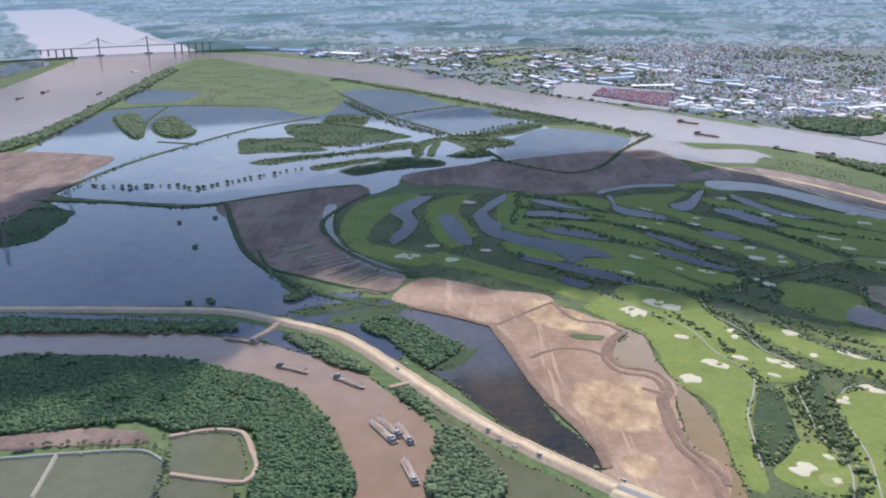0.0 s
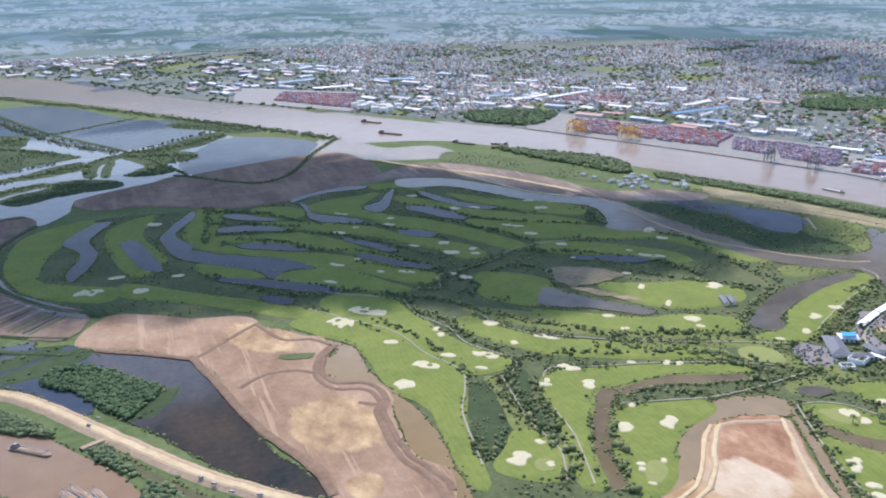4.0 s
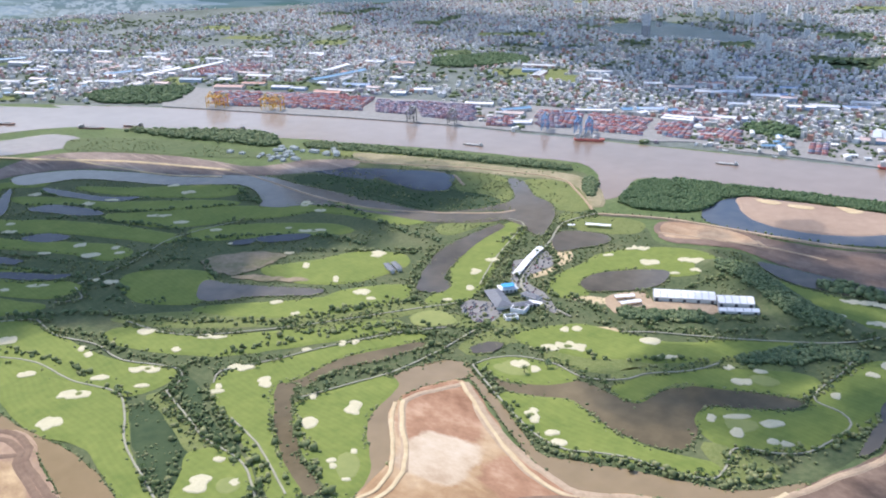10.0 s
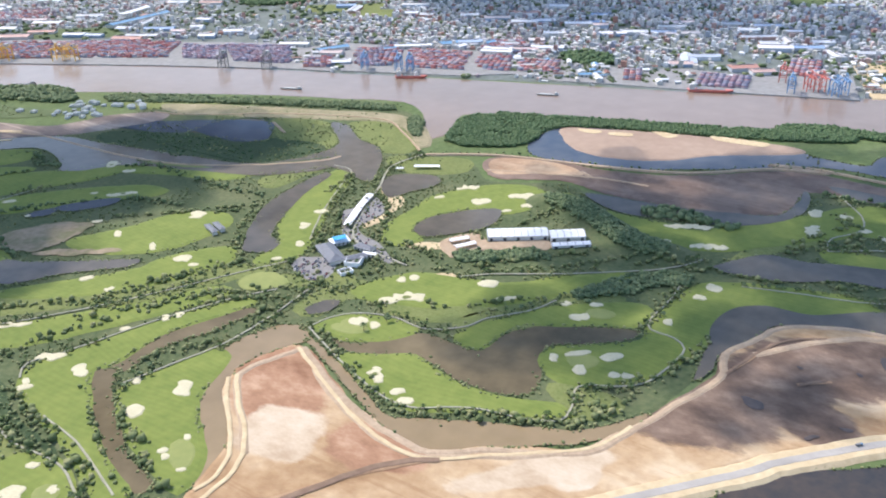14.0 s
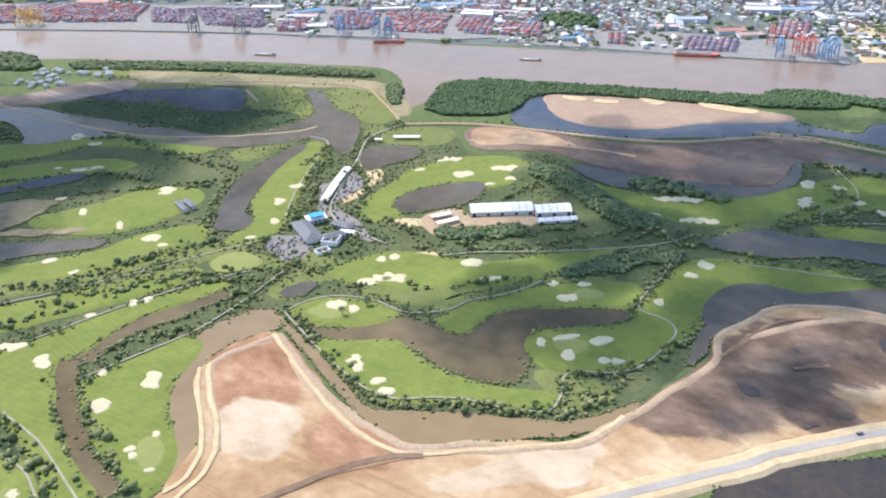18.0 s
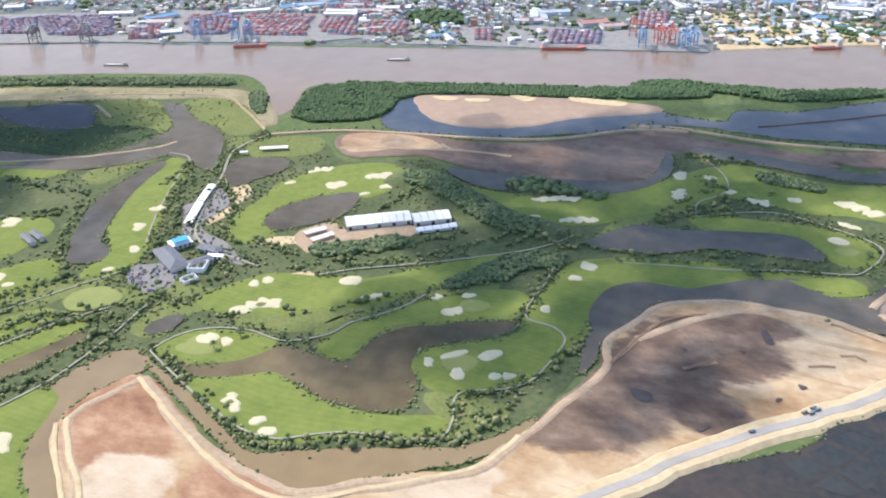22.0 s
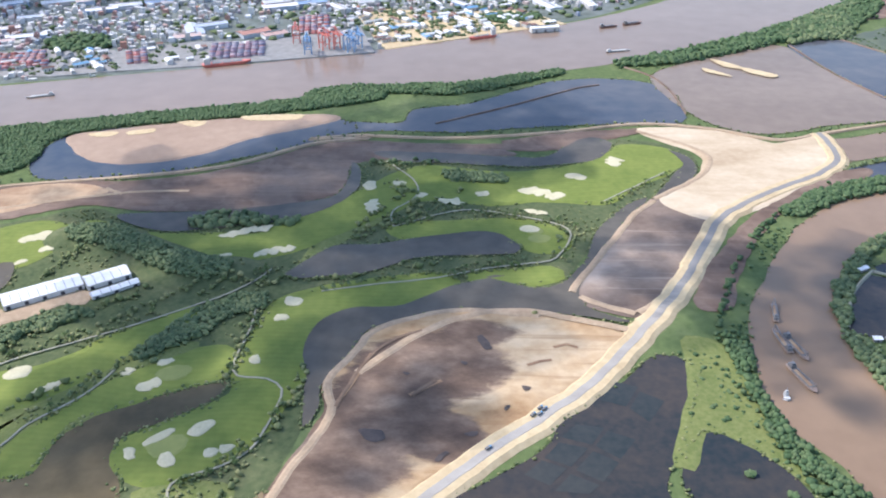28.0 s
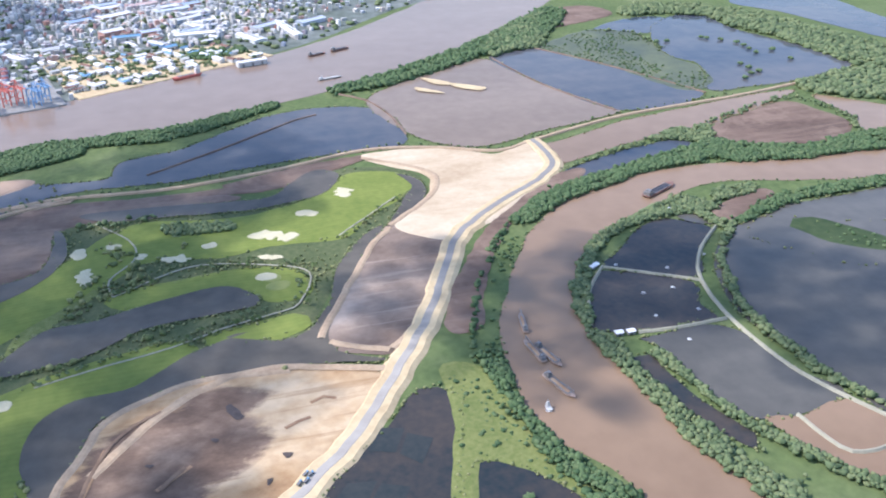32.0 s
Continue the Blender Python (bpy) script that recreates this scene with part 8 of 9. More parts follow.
def lonebushes(pts, size):
    """Round bushes standing in shallow water."""
    r = np.random.RandomState(len(pts))
    for x, y in pts:
        thing = tagged(new("bush"), "round dark green bush standing in shallow water", "bush", "bushes in the water")
        thing.matrix_basis = pose(x, y, 0.4, 0, 0, r.uniform(0, 360))
        n = 7
        bm = bmesh.new()
        for k in range(n):
            co, fa = SMALL[k % 4]
            a, d = k * 2.4, size * 0.45 * (k > 0)
            s = size * r.uniform(0.35, 0.6)
            vs = [bm.verts.new(Vector((d * math.cos(a), d * math.sin(a), s * 0.5 + size * 0.2)) + Vector(q) * s) for q in co]
            for f in fa:
                bm.faces.new([vs[j] for j in f])
        part("crown", bm, M["mangrove"], thing)
        bm = bmesh.new()
        bmesh.ops.create_cone(bm, segments=5, radius1=size * 0.12, radius2=size * 0.07, depth=size * 0.5)
        bmesh.ops.translate(bm, verts=bm.verts, vec=(0, 0, size * 0.2))
        part("stem", bm, M["bark"], thing)


apron([(1083, 2221), (1312, 1749), (1452, 1465), (1453, 1372), (1301, 1224), (1284, 1290), (1163, 1564), (955, 1979)])
apron([(1508, 1367), (1598, 998), (1453, 920), (1396, 990), (1314, 1211)])
apron([(1582, 774), (1642, 660), (1644, 548), (1732, 395), (1578, 353), (1505, 606), (1477, 731)])
apron([(405, 3116), (750, 2787), (635, 2437), (357, 2785)])
sandlot([(1815, 408), (1876, 374), (1841, 265), (1860, 114), (1760, 40), (1689, 179), (1601, 337), (1661, 360)])
yard([(1119, 2034), (1191, 1936), (1099, 1798), (1038, 1898)], "boxes")
yard([(1208, 1870), (1232, 1836), (1148, 1719), (1128, 1755)], "boxes")
yard([(1233, 1823), (1330, 1679), (1222, 1594), (1152, 1712)], "boxes")
yard([(1319, 1652), (1350, 1562), (1270, 1476), (1237, 1557)], "boxes_dark")
yard([(1367, 1576), (1422, 1440), (1307, 1332), (1271, 1445)], "boxes_dark")
yard([(1448, 1273), (1488, 1223), (1386, 1160), (1370, 1223)], "boxes_dark")
yard([(1516, 1198), (1552, 1073), (1431, 1016), (1397, 1120)], "boxes")
yard([(1544, 1050), (1568, 988), (1465, 932), (1452, 995)], "boxes")
yard([(1553, 961), (1576, 883), (1501, 852), (1474, 919)], "boxes")
yard([(531, 2907), (734, 2731), (644, 2496), (476, 2744)], "boxes")
yard([(1280, 2398), (1449, 2323), (1349, 2226), (1214, 2277)], "boxes")
yard([(1794, 521), (1805, 459), (1683, 447), (1692, 499)], "boxes")
citylake([(2791, 2112), (3012, 2043), (2992, 1840), (2908, 1639), (2836, 1521), (2683, 1514), (2651, 1652), (2605, 1813), (2637, 1961)])
citypark([(1843, 2007), (2031, 1915), (1971, 1754), (1799, 1824), (1756, 1913)])
citypark([(893, 2253), (1012, 2265), (1119, 2140), (989, 2018), (885, 2124)])
citypark([(1811, 193), (1833, 124), (1812, 76), (1765, 114), (1764, 181)])
citypark([(1647, 911), (1675, 839), (1617, 790), (1577, 863)])
crane([(1021, 1892), (1035, 1878)], "steel_yellow")
crane([(1037, 1876), (1047, 1856)], "steel_yellow")
crane([(1091, 1774), (1101, 1754)], "steel_yellow")
crane([(1104, 1751), (1114, 1732)], "steel_yellow")
crane([(1348, 1185), (1353, 1176)], "steel_blue")
crane([(1370, 1122), (1375, 1112)], "steel_blue")
crane([(1380, 1103), (1385, 1094)], "steel_blue")
crane([(1220, 1434), (1227, 1421)], "steel_grey")
crane([(1261, 1359), (1269, 1346)], "steel_grey")
crane([(1570, 463), (1572, 454)], "steel_blue")
crane([(1595, 441), (1600, 433)], "steel_red")
crane([(1601, 425), (1607, 417)], "steel_red")
crane([(1582, 399), (1587, 391)], "steel_blue")
crane([(1635, 494), (1637, 485)], "steel_red")
crane([(1602, 389), (1607, 380)], "steel_blue")
ship([(1326, 1091), (1355, 1040)], "coaster")
ship([(1501, 610), (1528, 539)], "coaster")
ship([(1655, 205), (1678, 160)], "coaster")
ship([(1454, 766), (1456, 756)], "tug")
ship([(1436, 856), (1439, 838)], "tug")
ship([(1354, 815), (1368, 779)], "barge")
ship([(1582, -11), (1593, -51)], "barge")
ship([(1730, -17), (1743, -49)], "wreck")
ship([(1749, -59), (1767, -94)], "wreck")
ship([(1165, 1222), (1179, 1182)], "barge")
ship([(617, 2276), (658, 2224)], "wreck")
ship([(613, 2104), (655, 2045)], "wreck")
ship([(732, 1910), (767, 1859)], "wreck")
ship([(802, 1854), (830, 1817)], "wreck")
ship([(927, 1673), (956, 1628)], "wreck")
ship([(-1279, 3711), (-1235, 3703)], "tug")
ship([(-1173, 3029), (-1169, 3070)], "wreck")
ship([(-1408, 2943), (-1405, 2995)], "wreck")
ship([(-1384, 3088), (-1391, 3161)], "wreck")
ship([(-179, 848), (-141, 826)], "dredge")
ship([(-115, 819), (-80, 789)], "dredge")
ship([(-71, 726), (-45, 682)], "dredge")
ship([(-64, 730), (-40, 692)], "dredge")
ship([(-46, 719), (-30, 679)], "dredge")
ship([(-38, 658), (-25, 616)], "dredge")
ship([(-252, 922), (-209, 907)], "dredge")
ship([(840, -66), (810, -60)], "dredge")
ship([(801, -55), (767, -59)], "dredge")
ship([(793, -61), (758, -69)], "dredge")
ship([(754, -53), (719, -63)], "dredge")
ship([(717, -40), (710, -41)], "tug")
ship([(1024, -276), (1050, -324)], "wreck")
carport([(756, 725), (802, 746)], 9)
carport([(804, 747), (844, 762)], 9)
carport([(954, 776), (971, 747)], 8)
carport([(934, 791), (940, 783)], 5)
carport([(783, 605), (801, 592)], 7)
carport([(773, 591), (794, 579)], 7)
tent([(818, 579), (856, 526)], 22, 8)
tent([(851, 521), (874, 491)], 20, 8)
tent([(832, 508), (858, 476)], 9, 5)
carpark([(847, 760), (843, 746), (824, 725), (803, 716), (783, 718), (764, 717), (751, 701), (743, 671), (722, 639), (719, 627), (711, 628), (715, 651), (735, 697), (739, 715), (764, 738), (794, 761), (802, 758), (806, 751), (843, 765)])
planting_sand([(876, 773), (878, 760), (864, 730), (847, 715), (820, 711), (831, 724), (853, 744)])
planting_sand([(794, 715), (808, 714), (817, 714), (801, 706), (777, 706), (766, 710), (778, 716)])
planting_sand([(756, 641), (770, 632), (779, 614), (772, 602), (763, 609), (753, 627)])
planting_sand([(713, 578), (724, 563), (719, 549), (708, 559), (704, 573)])
carpark([(654, 710), (671, 714), (685, 694), (673, 672), (651, 663), (637, 674), (643, 693)])
carpark([(651, 706), (672, 706), (672, 688), (655, 685), (641, 692)])
yardground([(780, 613), (810, 605), (819, 587), (805, 572), (829, 551), (843, 531), (840, 512), (823, 510), (822, 530), (801, 548), (790, 566), (765, 575), (757, 585)])
villas([(869, 1548), (922, 1469), (942, 1421), (990, 1351), (959, 1312), (926, 1383), (885, 1342), (826, 1432), (832, 1481)])
truck([(691, 132), (694, 129)])
truck([(686, 135), (688, 133)])
truck([(684, 140), (688, 137)])
truck([(692, 135), (695, 132)])
truck([(650, 170), (652, 168)])
truck([(35, 701), (39, 698)])
truck([(44, 688), (48, 684)])
truck([(56, 671), (60, 666)])
truck([(76, 658), (80, 654)])
truck([(140, 615), (142, 613)])
truck([(-52, 832), (-47, 825)])
truck([(-43, 841), (-39, 836)])
hut([(894, -154), (899, -163)])
hut([(984, -276), (987, -286)])
hut([(787, -127), (787, -133)])
hut([(786, -137), (786, -143)])
hut([(-380, 683), (-364, 687)])
hut([(1360, -799), (1360, -808)])
bridge([(-1884, 4415), (-1693, 4492), (-1475, 4568), (-1247, 4599)])
yard([(1347, 1337), (1382, 1294), (1325, 1245), (1301, 1287)], "boxes")
yard([(1472, 1304), (1496, 1264), (1522, 1248), (1500, 1198), (1401, 1150), (1376, 1174), (1362, 1212)], "boxes")
yard([(1609, 629), (1626, 544), (1557, 526), (1535, 606)], "boxes_dark")
yard([(1577, 761), (1591, 726), (1517, 698), (1510, 735)], "boxes")
yard([(1196, 1925), (1311, 1751), (1216, 1668), (1124, 1813)], "boxes")
yard([(1656, 1105), (1710, 1041), (1611, 980), (1559, 1052)], "boxes")
apron([(1572, 984), (1599, 888), (1589, 777), (1477, 731), (1450, 818), (1453, 920)])
warehouse([(1579, 1165), (1608, 1144)], 26)
warehouse([(1571, 1121), (1596, 1118)], 20)
warehouse([(1626, 1091), (1654, 1081)], 20)
warehouse([(1567, 1057), (1586, 998)], 16)
warehouse([(1543, 1222), (1561, 1173)], 14)
warehouse([(1485, 1240), (1503, 1223)], 14)
warehouse([(1416, 1463), (1446, 1408)], 20)
warehouse([(1407, 1349), (1468, 1323)], 24)
warehouse([(1591, 1065), (1605, 1008)], 18)
warehouse([(1515, 1235), (1560, 1175)], 16)
warehouse([(1099, 2376), (1233, 2424)], 26)
warehouse([(1214, 2370), (1394, 2432)], 22)
warehouse([(554, 3109), (687, 3156)], 26)
warehouse([(632, 2919), (770, 2919)], 20)
warehouse([(1040, 2480), (1145, 2472)], 24)
warehouse([(1364, 1967), (1551, 1987)], 24)
warehouse([(874, 3025), (1015, 2987)], 24)
warehouse([(1467, 2059), (1576, 2097)], 24)
warehouse([(1938, 197), (1944, 110)], 22)
warehouse([(1989, 6), (1860, -20)], 16)
warehouse([(1703, 102), (1716, 55)], 14)
warehouse([(1955, 306), (1960, 257)], 18)
warehouse([(2031, 164), (2056, 120)], 18)
warehouse([(-994, 4707), (-853, 4611)], 60)
warehouse([(-788, 4535), (-647, 4443)], 50)
warehouse([(-505, 4297), (-363, 4212)], 50)
pylon([(-677, 1291), (-664, 1290)])
pylon([(-690, 1571), (-676, 1570)])
floats([(876, -222), (841, -180), (889, -267), (803, -211), (804, -172), (764, -180), (749, -154), (712, -39), (895, -180), (842, -209)])
lonebushes([(1625, -699), (1615, -704), (1599, -723), (1573, -737), (1552, -737), (1529, -733), (1503, -730), (1510, -765), (1451, -760), (1451, -667), (1427, -666), (1398, -652), (1405, -669), (1380, -629), (1620, -629), (1622, -612)], 5.5)
lonebushes([(634, 5), (616, -16)], 4)
lonebushes([(-436, 1404), (-383, 1430), (-374, 1268), (-321, 1035), (-292, 1035), (-297, 1043)], 4.5)
clubroof([(703, 713), (680, 673)], 17, "grey_roof")
clubroof([(712, 710), (728, 700)], 13, "white_roof")
court([(693.9, 669.8), (699.5, 655.6), (707.6, 668.6)], 5)
court([(664.7, 660.4), (676.5, 654.8), (680.8, 662.8)], 3.6)
clubroof([(688, 669), (707, 658)], 9, "grey_roof")
clubroof([(721, 682), (721, 660)], 9, "grey_roof")
clubroof([(709, 663), (713, 650)], 4, "white_roof")
clubroof([(673, 860), (664, 837)], 5, "grey_roof")
clubroof([(682, 857), (674, 836)], 5, "grey_roof")
pool([(715, 711), (728, 704), (722, 696), (710, 703)])
carpark([(656, 714), (673, 717), (677, 701), (667, 686), (649, 690), (647, 703)])
works([(1807, 401), (1857, 371), (1832, 264), (1850, 124), (1759, 45), (1696, 179), (1616, 335), (1661, 360)], 60)
works([(1562, 979), (1591, 885), (1582, 774), (1489, 736), (1459, 822), (1459, 924)], 26)
works([(1609, 732), (1633, 545), (1619, 542), (1524, 612), (1504, 693)], 12)
works([(1419, 1435), (1429, 1350), (1322, 1249), (1300, 1308)], 8)
works([(1909, 472), (2010, 268), (1892, 68), (1779, 49), (1777, 208), (1670, 392)], 40)
works([(738, 2687), (998, 2463), (905, 2243), (667, 2443)], 30)

golf_planting()
wild_planting()

# cars in the clubhouse car parks
CAR = make_car()
CAR.matrix_basis = pose(780, 716, 1.45, 0, 0, 30)
car_rng = random.Random(6)
lots = [q for q in AREAS["paved"] if 550 < q[:, 0].mean() < 860 and 640 < q[:, 1].mean() < 800]
for k, lot in enumerate(lots):
    for x, y in spots(lot, 6.5, 60 + k)[:90]:
        if car_rng.random() < 0.55:
            stand(CAR, x, y, 1.45, 1.0, 25 + car_rng.choice((0, 180)) + car_rng.uniform(-4, 4))


TOWERS = [(4238, 2826), (3175, 2118), (3490, 2152), (3279, 2003), (3412, 2040), (3068, 2563), (3231, 1882), (3177, 1806), (3149, 1758), (3108, 1704), (3098, 1666), (3207, 1696), (4119, 2203), (3992, 2268), (2904, 3215), (3142, 2549), (3387, 3090), (2889, 1988)]


# ---- the town on the far bank ----
def town():
    zone = AREAS["city"][0]
    r = np.random.RandomState(12)
    bank = np.array([(2263, -470), (1824, -20), (1537, 515), (1300, 1217), (976, 1952), (586, 2482), (-180, 3702)], float)

    def from_bank(p):
        best = np.full(len(p), 1e9)
        for a, b in zip(bank, bank[1:]):
            d = b - a
            t = np.clip(((p - a) @ d) / (d @ d), 0, 1)
            best = np.minimum(best, np.hypot(*(p - (a + t[:, None] * d)).T))
        return best

    # flooded fields towards the horizon
    for k in range(46):
        a = r.uniform(-0.22, 0.42)
        d = r.uniform(2900, 4700)
        x, y = d * math.sin(a), d * math.cos(a)
        if not inside(zone, np.array([(x, y)]))[0]:
            continue
        w, l, t = r.uniform(40, 110), r.uniform(90, 300), r.choice([0.5, 2.07]) + r.uniform(-.1, .1)
        c, s = math.cos(t), math.sin(t)
        sheet("flooded_field", [(x + u * l * c - v * w * s, y + u * l * s + v * w * c) for u, v in ((-.5, -.5), (.5, -.5), (.5, .5), (-.5, .5))],
              lift(0.75), M["wet"], "flooded field shining in the distance", "field", step=400, rough_edge=3)
    for k in range(70):
        a, d = r.uniform(-0.05, 1.45), r.uniform(2000, 4700)
        x, y = d * math.sin(a), d * math.cos(a)
        if not inside(zone, np.array([(x, y)]))[0]:
            continue
        w, l, t = r.uniform(60, 160), r.uniform(90, 260), r.choice([0.5, 2.07]) + r.uniform(-.2, .2)
        c, s = math.cos(t), math.sin(t)
        sheet("far_field", [(x + u * l * c - v * w * s, y + u * l * s + v * w * c) for u, v in ((-.5, -.5), (.5, -.4), (.5, .5), (-.4, .5))],
              lift(0.72), M["grassland"] if k % 3 else M["rough"], "green field among the suburbs", "field", step=400, rough_edge=3)
    p = spots(zone, 15, 101)
    p = p[~within(("water", "paved", "park", "flooded_field", "far_field"), p)]
    far = from_bank(p)
    dense = patchy(p, 700, 1.0) * 1.1 + patchy(p, 260, 11.0) * 0.8 + patchy(p, 110, 6.0) * 0.5
    bearing = np.arctan2(p[:, 0], p[:, 1])
    # farmland lies towards the bridge, the old town towards the bend
    keep = dense + 0.6 * np.clip((bearing - 0.35) / 0.5, -1.3, 0.8) + r.uniform(-0.35, 0.35, len(p)) > 0.12
    keep &= (far > 90) | (r.rand(len(p)) < 0.35)
    h = p[keep]
    n = len(h)
    rise = np.where(r.rand(n) < 0.12, r.uniform(9, 15, n), r.uniform(3.5, 8.5, n))
    size = np.stack([r.uniform(4.5, 11, n), r.uniform(4.5, 8.5, n), rise], -1)
    street = np.round(patchy(h, 500, 3.0) * 4) * 0.35 + 0.5
    swarm("town_houses", [BOX, GABLE, BOX], np.stack([h[:, 0], h[:, 1], np.full(n, 0.4)], -1), size, street + r.choice([0, 1.5708], n) + r.uniform(-.06, .06, n),
          M["houses"], "dense pale town houses with flat and tiled roofs", "houses")
    # street trees and gardens
    g = spots(zone, 27, 202)
    g = g[~within(("water", "paved"), g)]
    g = g[np.hypot(g[:, 0], g[:, 1]) < 4300]
    g = g[patchy(g, 160, 9.0) + r.uniform(-0.4, 0.4, len(g)) > 0.0]
    n = len(g)
    s = r.uniform(4, 9, n)
    swarm("town_trees", SMALL, np.stack([g[:, 0], g[:, 1], 1.5 + s * 0.2], -1), np.stack([s, s, s * 0.6], -1), r.uniform(0, 6.3, n), M["leaf"],
          "trees and gardens between the town houses", "trees")
    # wooded parks
    for k, poly in enumerate(AREAS["park"]):
        q = spots(poly, 9, 300 + k)
        n = len(q)
        s = r.uniform(4, 7, n)
        swarm("park_trees", SMALL, np.stack([q[:, 0], q[:, 1], 3 + s * 0.2], -1), np.stack([s, s, s * 0.8], -1), r.uniform(0, 6.3, n), M["mangrove"],
              "dark trees of a town park", "trees")
    # factory sheds
    f = spots(zone, 62, 404)
    f = f[~within(("water", "paved", "park"), f)]
    d = from_bank(f)
    f = f[(d > 60) & (d < 800) & (patchy(f, 300, 14.0) + r.uniform(-0.3, 0.3, len(f)) > 0.0)]
    f = f[r.permutation(len(f))]
    first = None
    for x, y in f[:280]:
        if first is None:
            first = tagged(new("factory_shed"), "long factory shed with a pale metal roof", "shed", "riverside sheds")
            bm = bmesh.new()
            block(bm, -25, -10, 0, 25, 10, 6)
            part("wall", bm, M["sheds"], first)
            bm = bmesh.new()
            gable_roof(bm, 50, 20, 6.05, 2.4, 0.8)
            top = part("roof", bm, M["sheds"], first)
            bm = bmesh.new()
            block(bm, -20, -0.8, 8.2, 20, 0.8, 9.2)
            part("ridge_vent", bm, M["steel_grey"], top)
            first.matrix_basis = pose(x, y, 0.5, 0, 0, 120)
        else:
            t = -60 + (r.choice([0, 90]) if r.rand() < 0.3 else 0) + r.uniform(-8, 8)
            got = stand(first, x, y, 0.5, 1.0, t)
            got.scale = (r.uniform(0.6, 1.6), r.uniform(0.8, 1.6), r.uniform(0.9, 1.4))
    # tall buildings
    base = tagged(new("apartment_tower"), "pale high-rise apartment tower above the town", "tower", "town towers")
    bm = bmesh.new()
    block(bm, -9, -7, 0, 9, 7, 48)
    wall = part("wall", bm, M["tower"], base)
    for k in range(9):
        bm = bmesh.new()
        block(bm, -9.06, -7.06, 3.4 + 5 * k, 9.06, 7.06, 4.8 + 5 * k)
        part("window_band", bm, M["tower_glass"], wall, "dark band of windows")
    bm = bmesh.new()
    block(bm, -9.4, -7.4, 48, 9.4, 7.4, 49)
    part("parapet", bm, M["white_wall"], base)
    bm = bmesh.new()
    block(bm, -4, -3, 49, 4, 3, 53)
    part("roof_house", bm, M["concrete"], base)
    base.matrix_basis = pose(2540, 1330, 0.4, 0, 0, 20)
    for k, (x, y) in enumerate(TOWERS):
        got = stand(base, x, y, 0.4, 1.0, r.uniform(0, 90))
        got.scale = (r.uniform(0.9, 1.5), r.uniform(0.9, 1.4), (1.0, 0.8, 0.9, 0.7, 0.55)[k % 5])
    for k in range(40):
        a = r.uniform(0.75, 1.5)
        d = r.uniform(2500, 4700) if k > 14 else r.uniform(3000, 4300)
        if k <= 14:
            a = r.uniform(0.9, 1.15)
        x, y = d * math.sin(a), d * math.cos(a)
        if within(("water",), np.array([(x, y)]))[0]:
            continue
        got = stand(base, x, y, 0.4, 1.0, r.uniform(0, 90))
        s = r.uniform(0.3, 0.7) if k > 14 else r.uniform(0.5, 0.9)
        got.scale = (r.uniform(0.7, 1.6), r.uniform(0.7, 1.4), s)
    # oil tanks and white silos
    for k, (x, y) in enumerate(spots(np.array([(640, 2480), (730, 2350), (800, 2420), (700, 2560)], float), 34, 8)[:18]):
        tank = tagged(new("storage_tank"), "round white storage tank near the river", "tank", "storage tanks")
        tank.matrix_basis = pose(x, y, 0.5)
        bm = bmesh.new()
        bmesh.ops.create_cone(bm, cap_ends=True, segments=18, radius1=12, radius2=12, depth=14)
        bmesh.ops.translate(bm, verts=bm.verts, vec=(0, 0, 7))
        part("shell", bm, M["white_roof"], tank)
        bm = bmesh.new()
        bmesh.ops.create_cone(bm, cap_ends=True, segments=18, radius1=12.2, radius2=1, depth=2)
        bmesh.ops.translate(bm, verts=bm.verts, vec=(0, 0, 15.02))
        part("roof", bm, M["white_wall"], tank)


M["tower_glass"] = plain_mat("tower_glass", (0.22, 0.27, 0.32), 0.3, 0, 0.2, 0.5, 0.5)
M["tower"] = plain_mat("tower_wall", (0.80, 0.80, 0.79), 0.6, 0, 0.25, 0.3)
town()


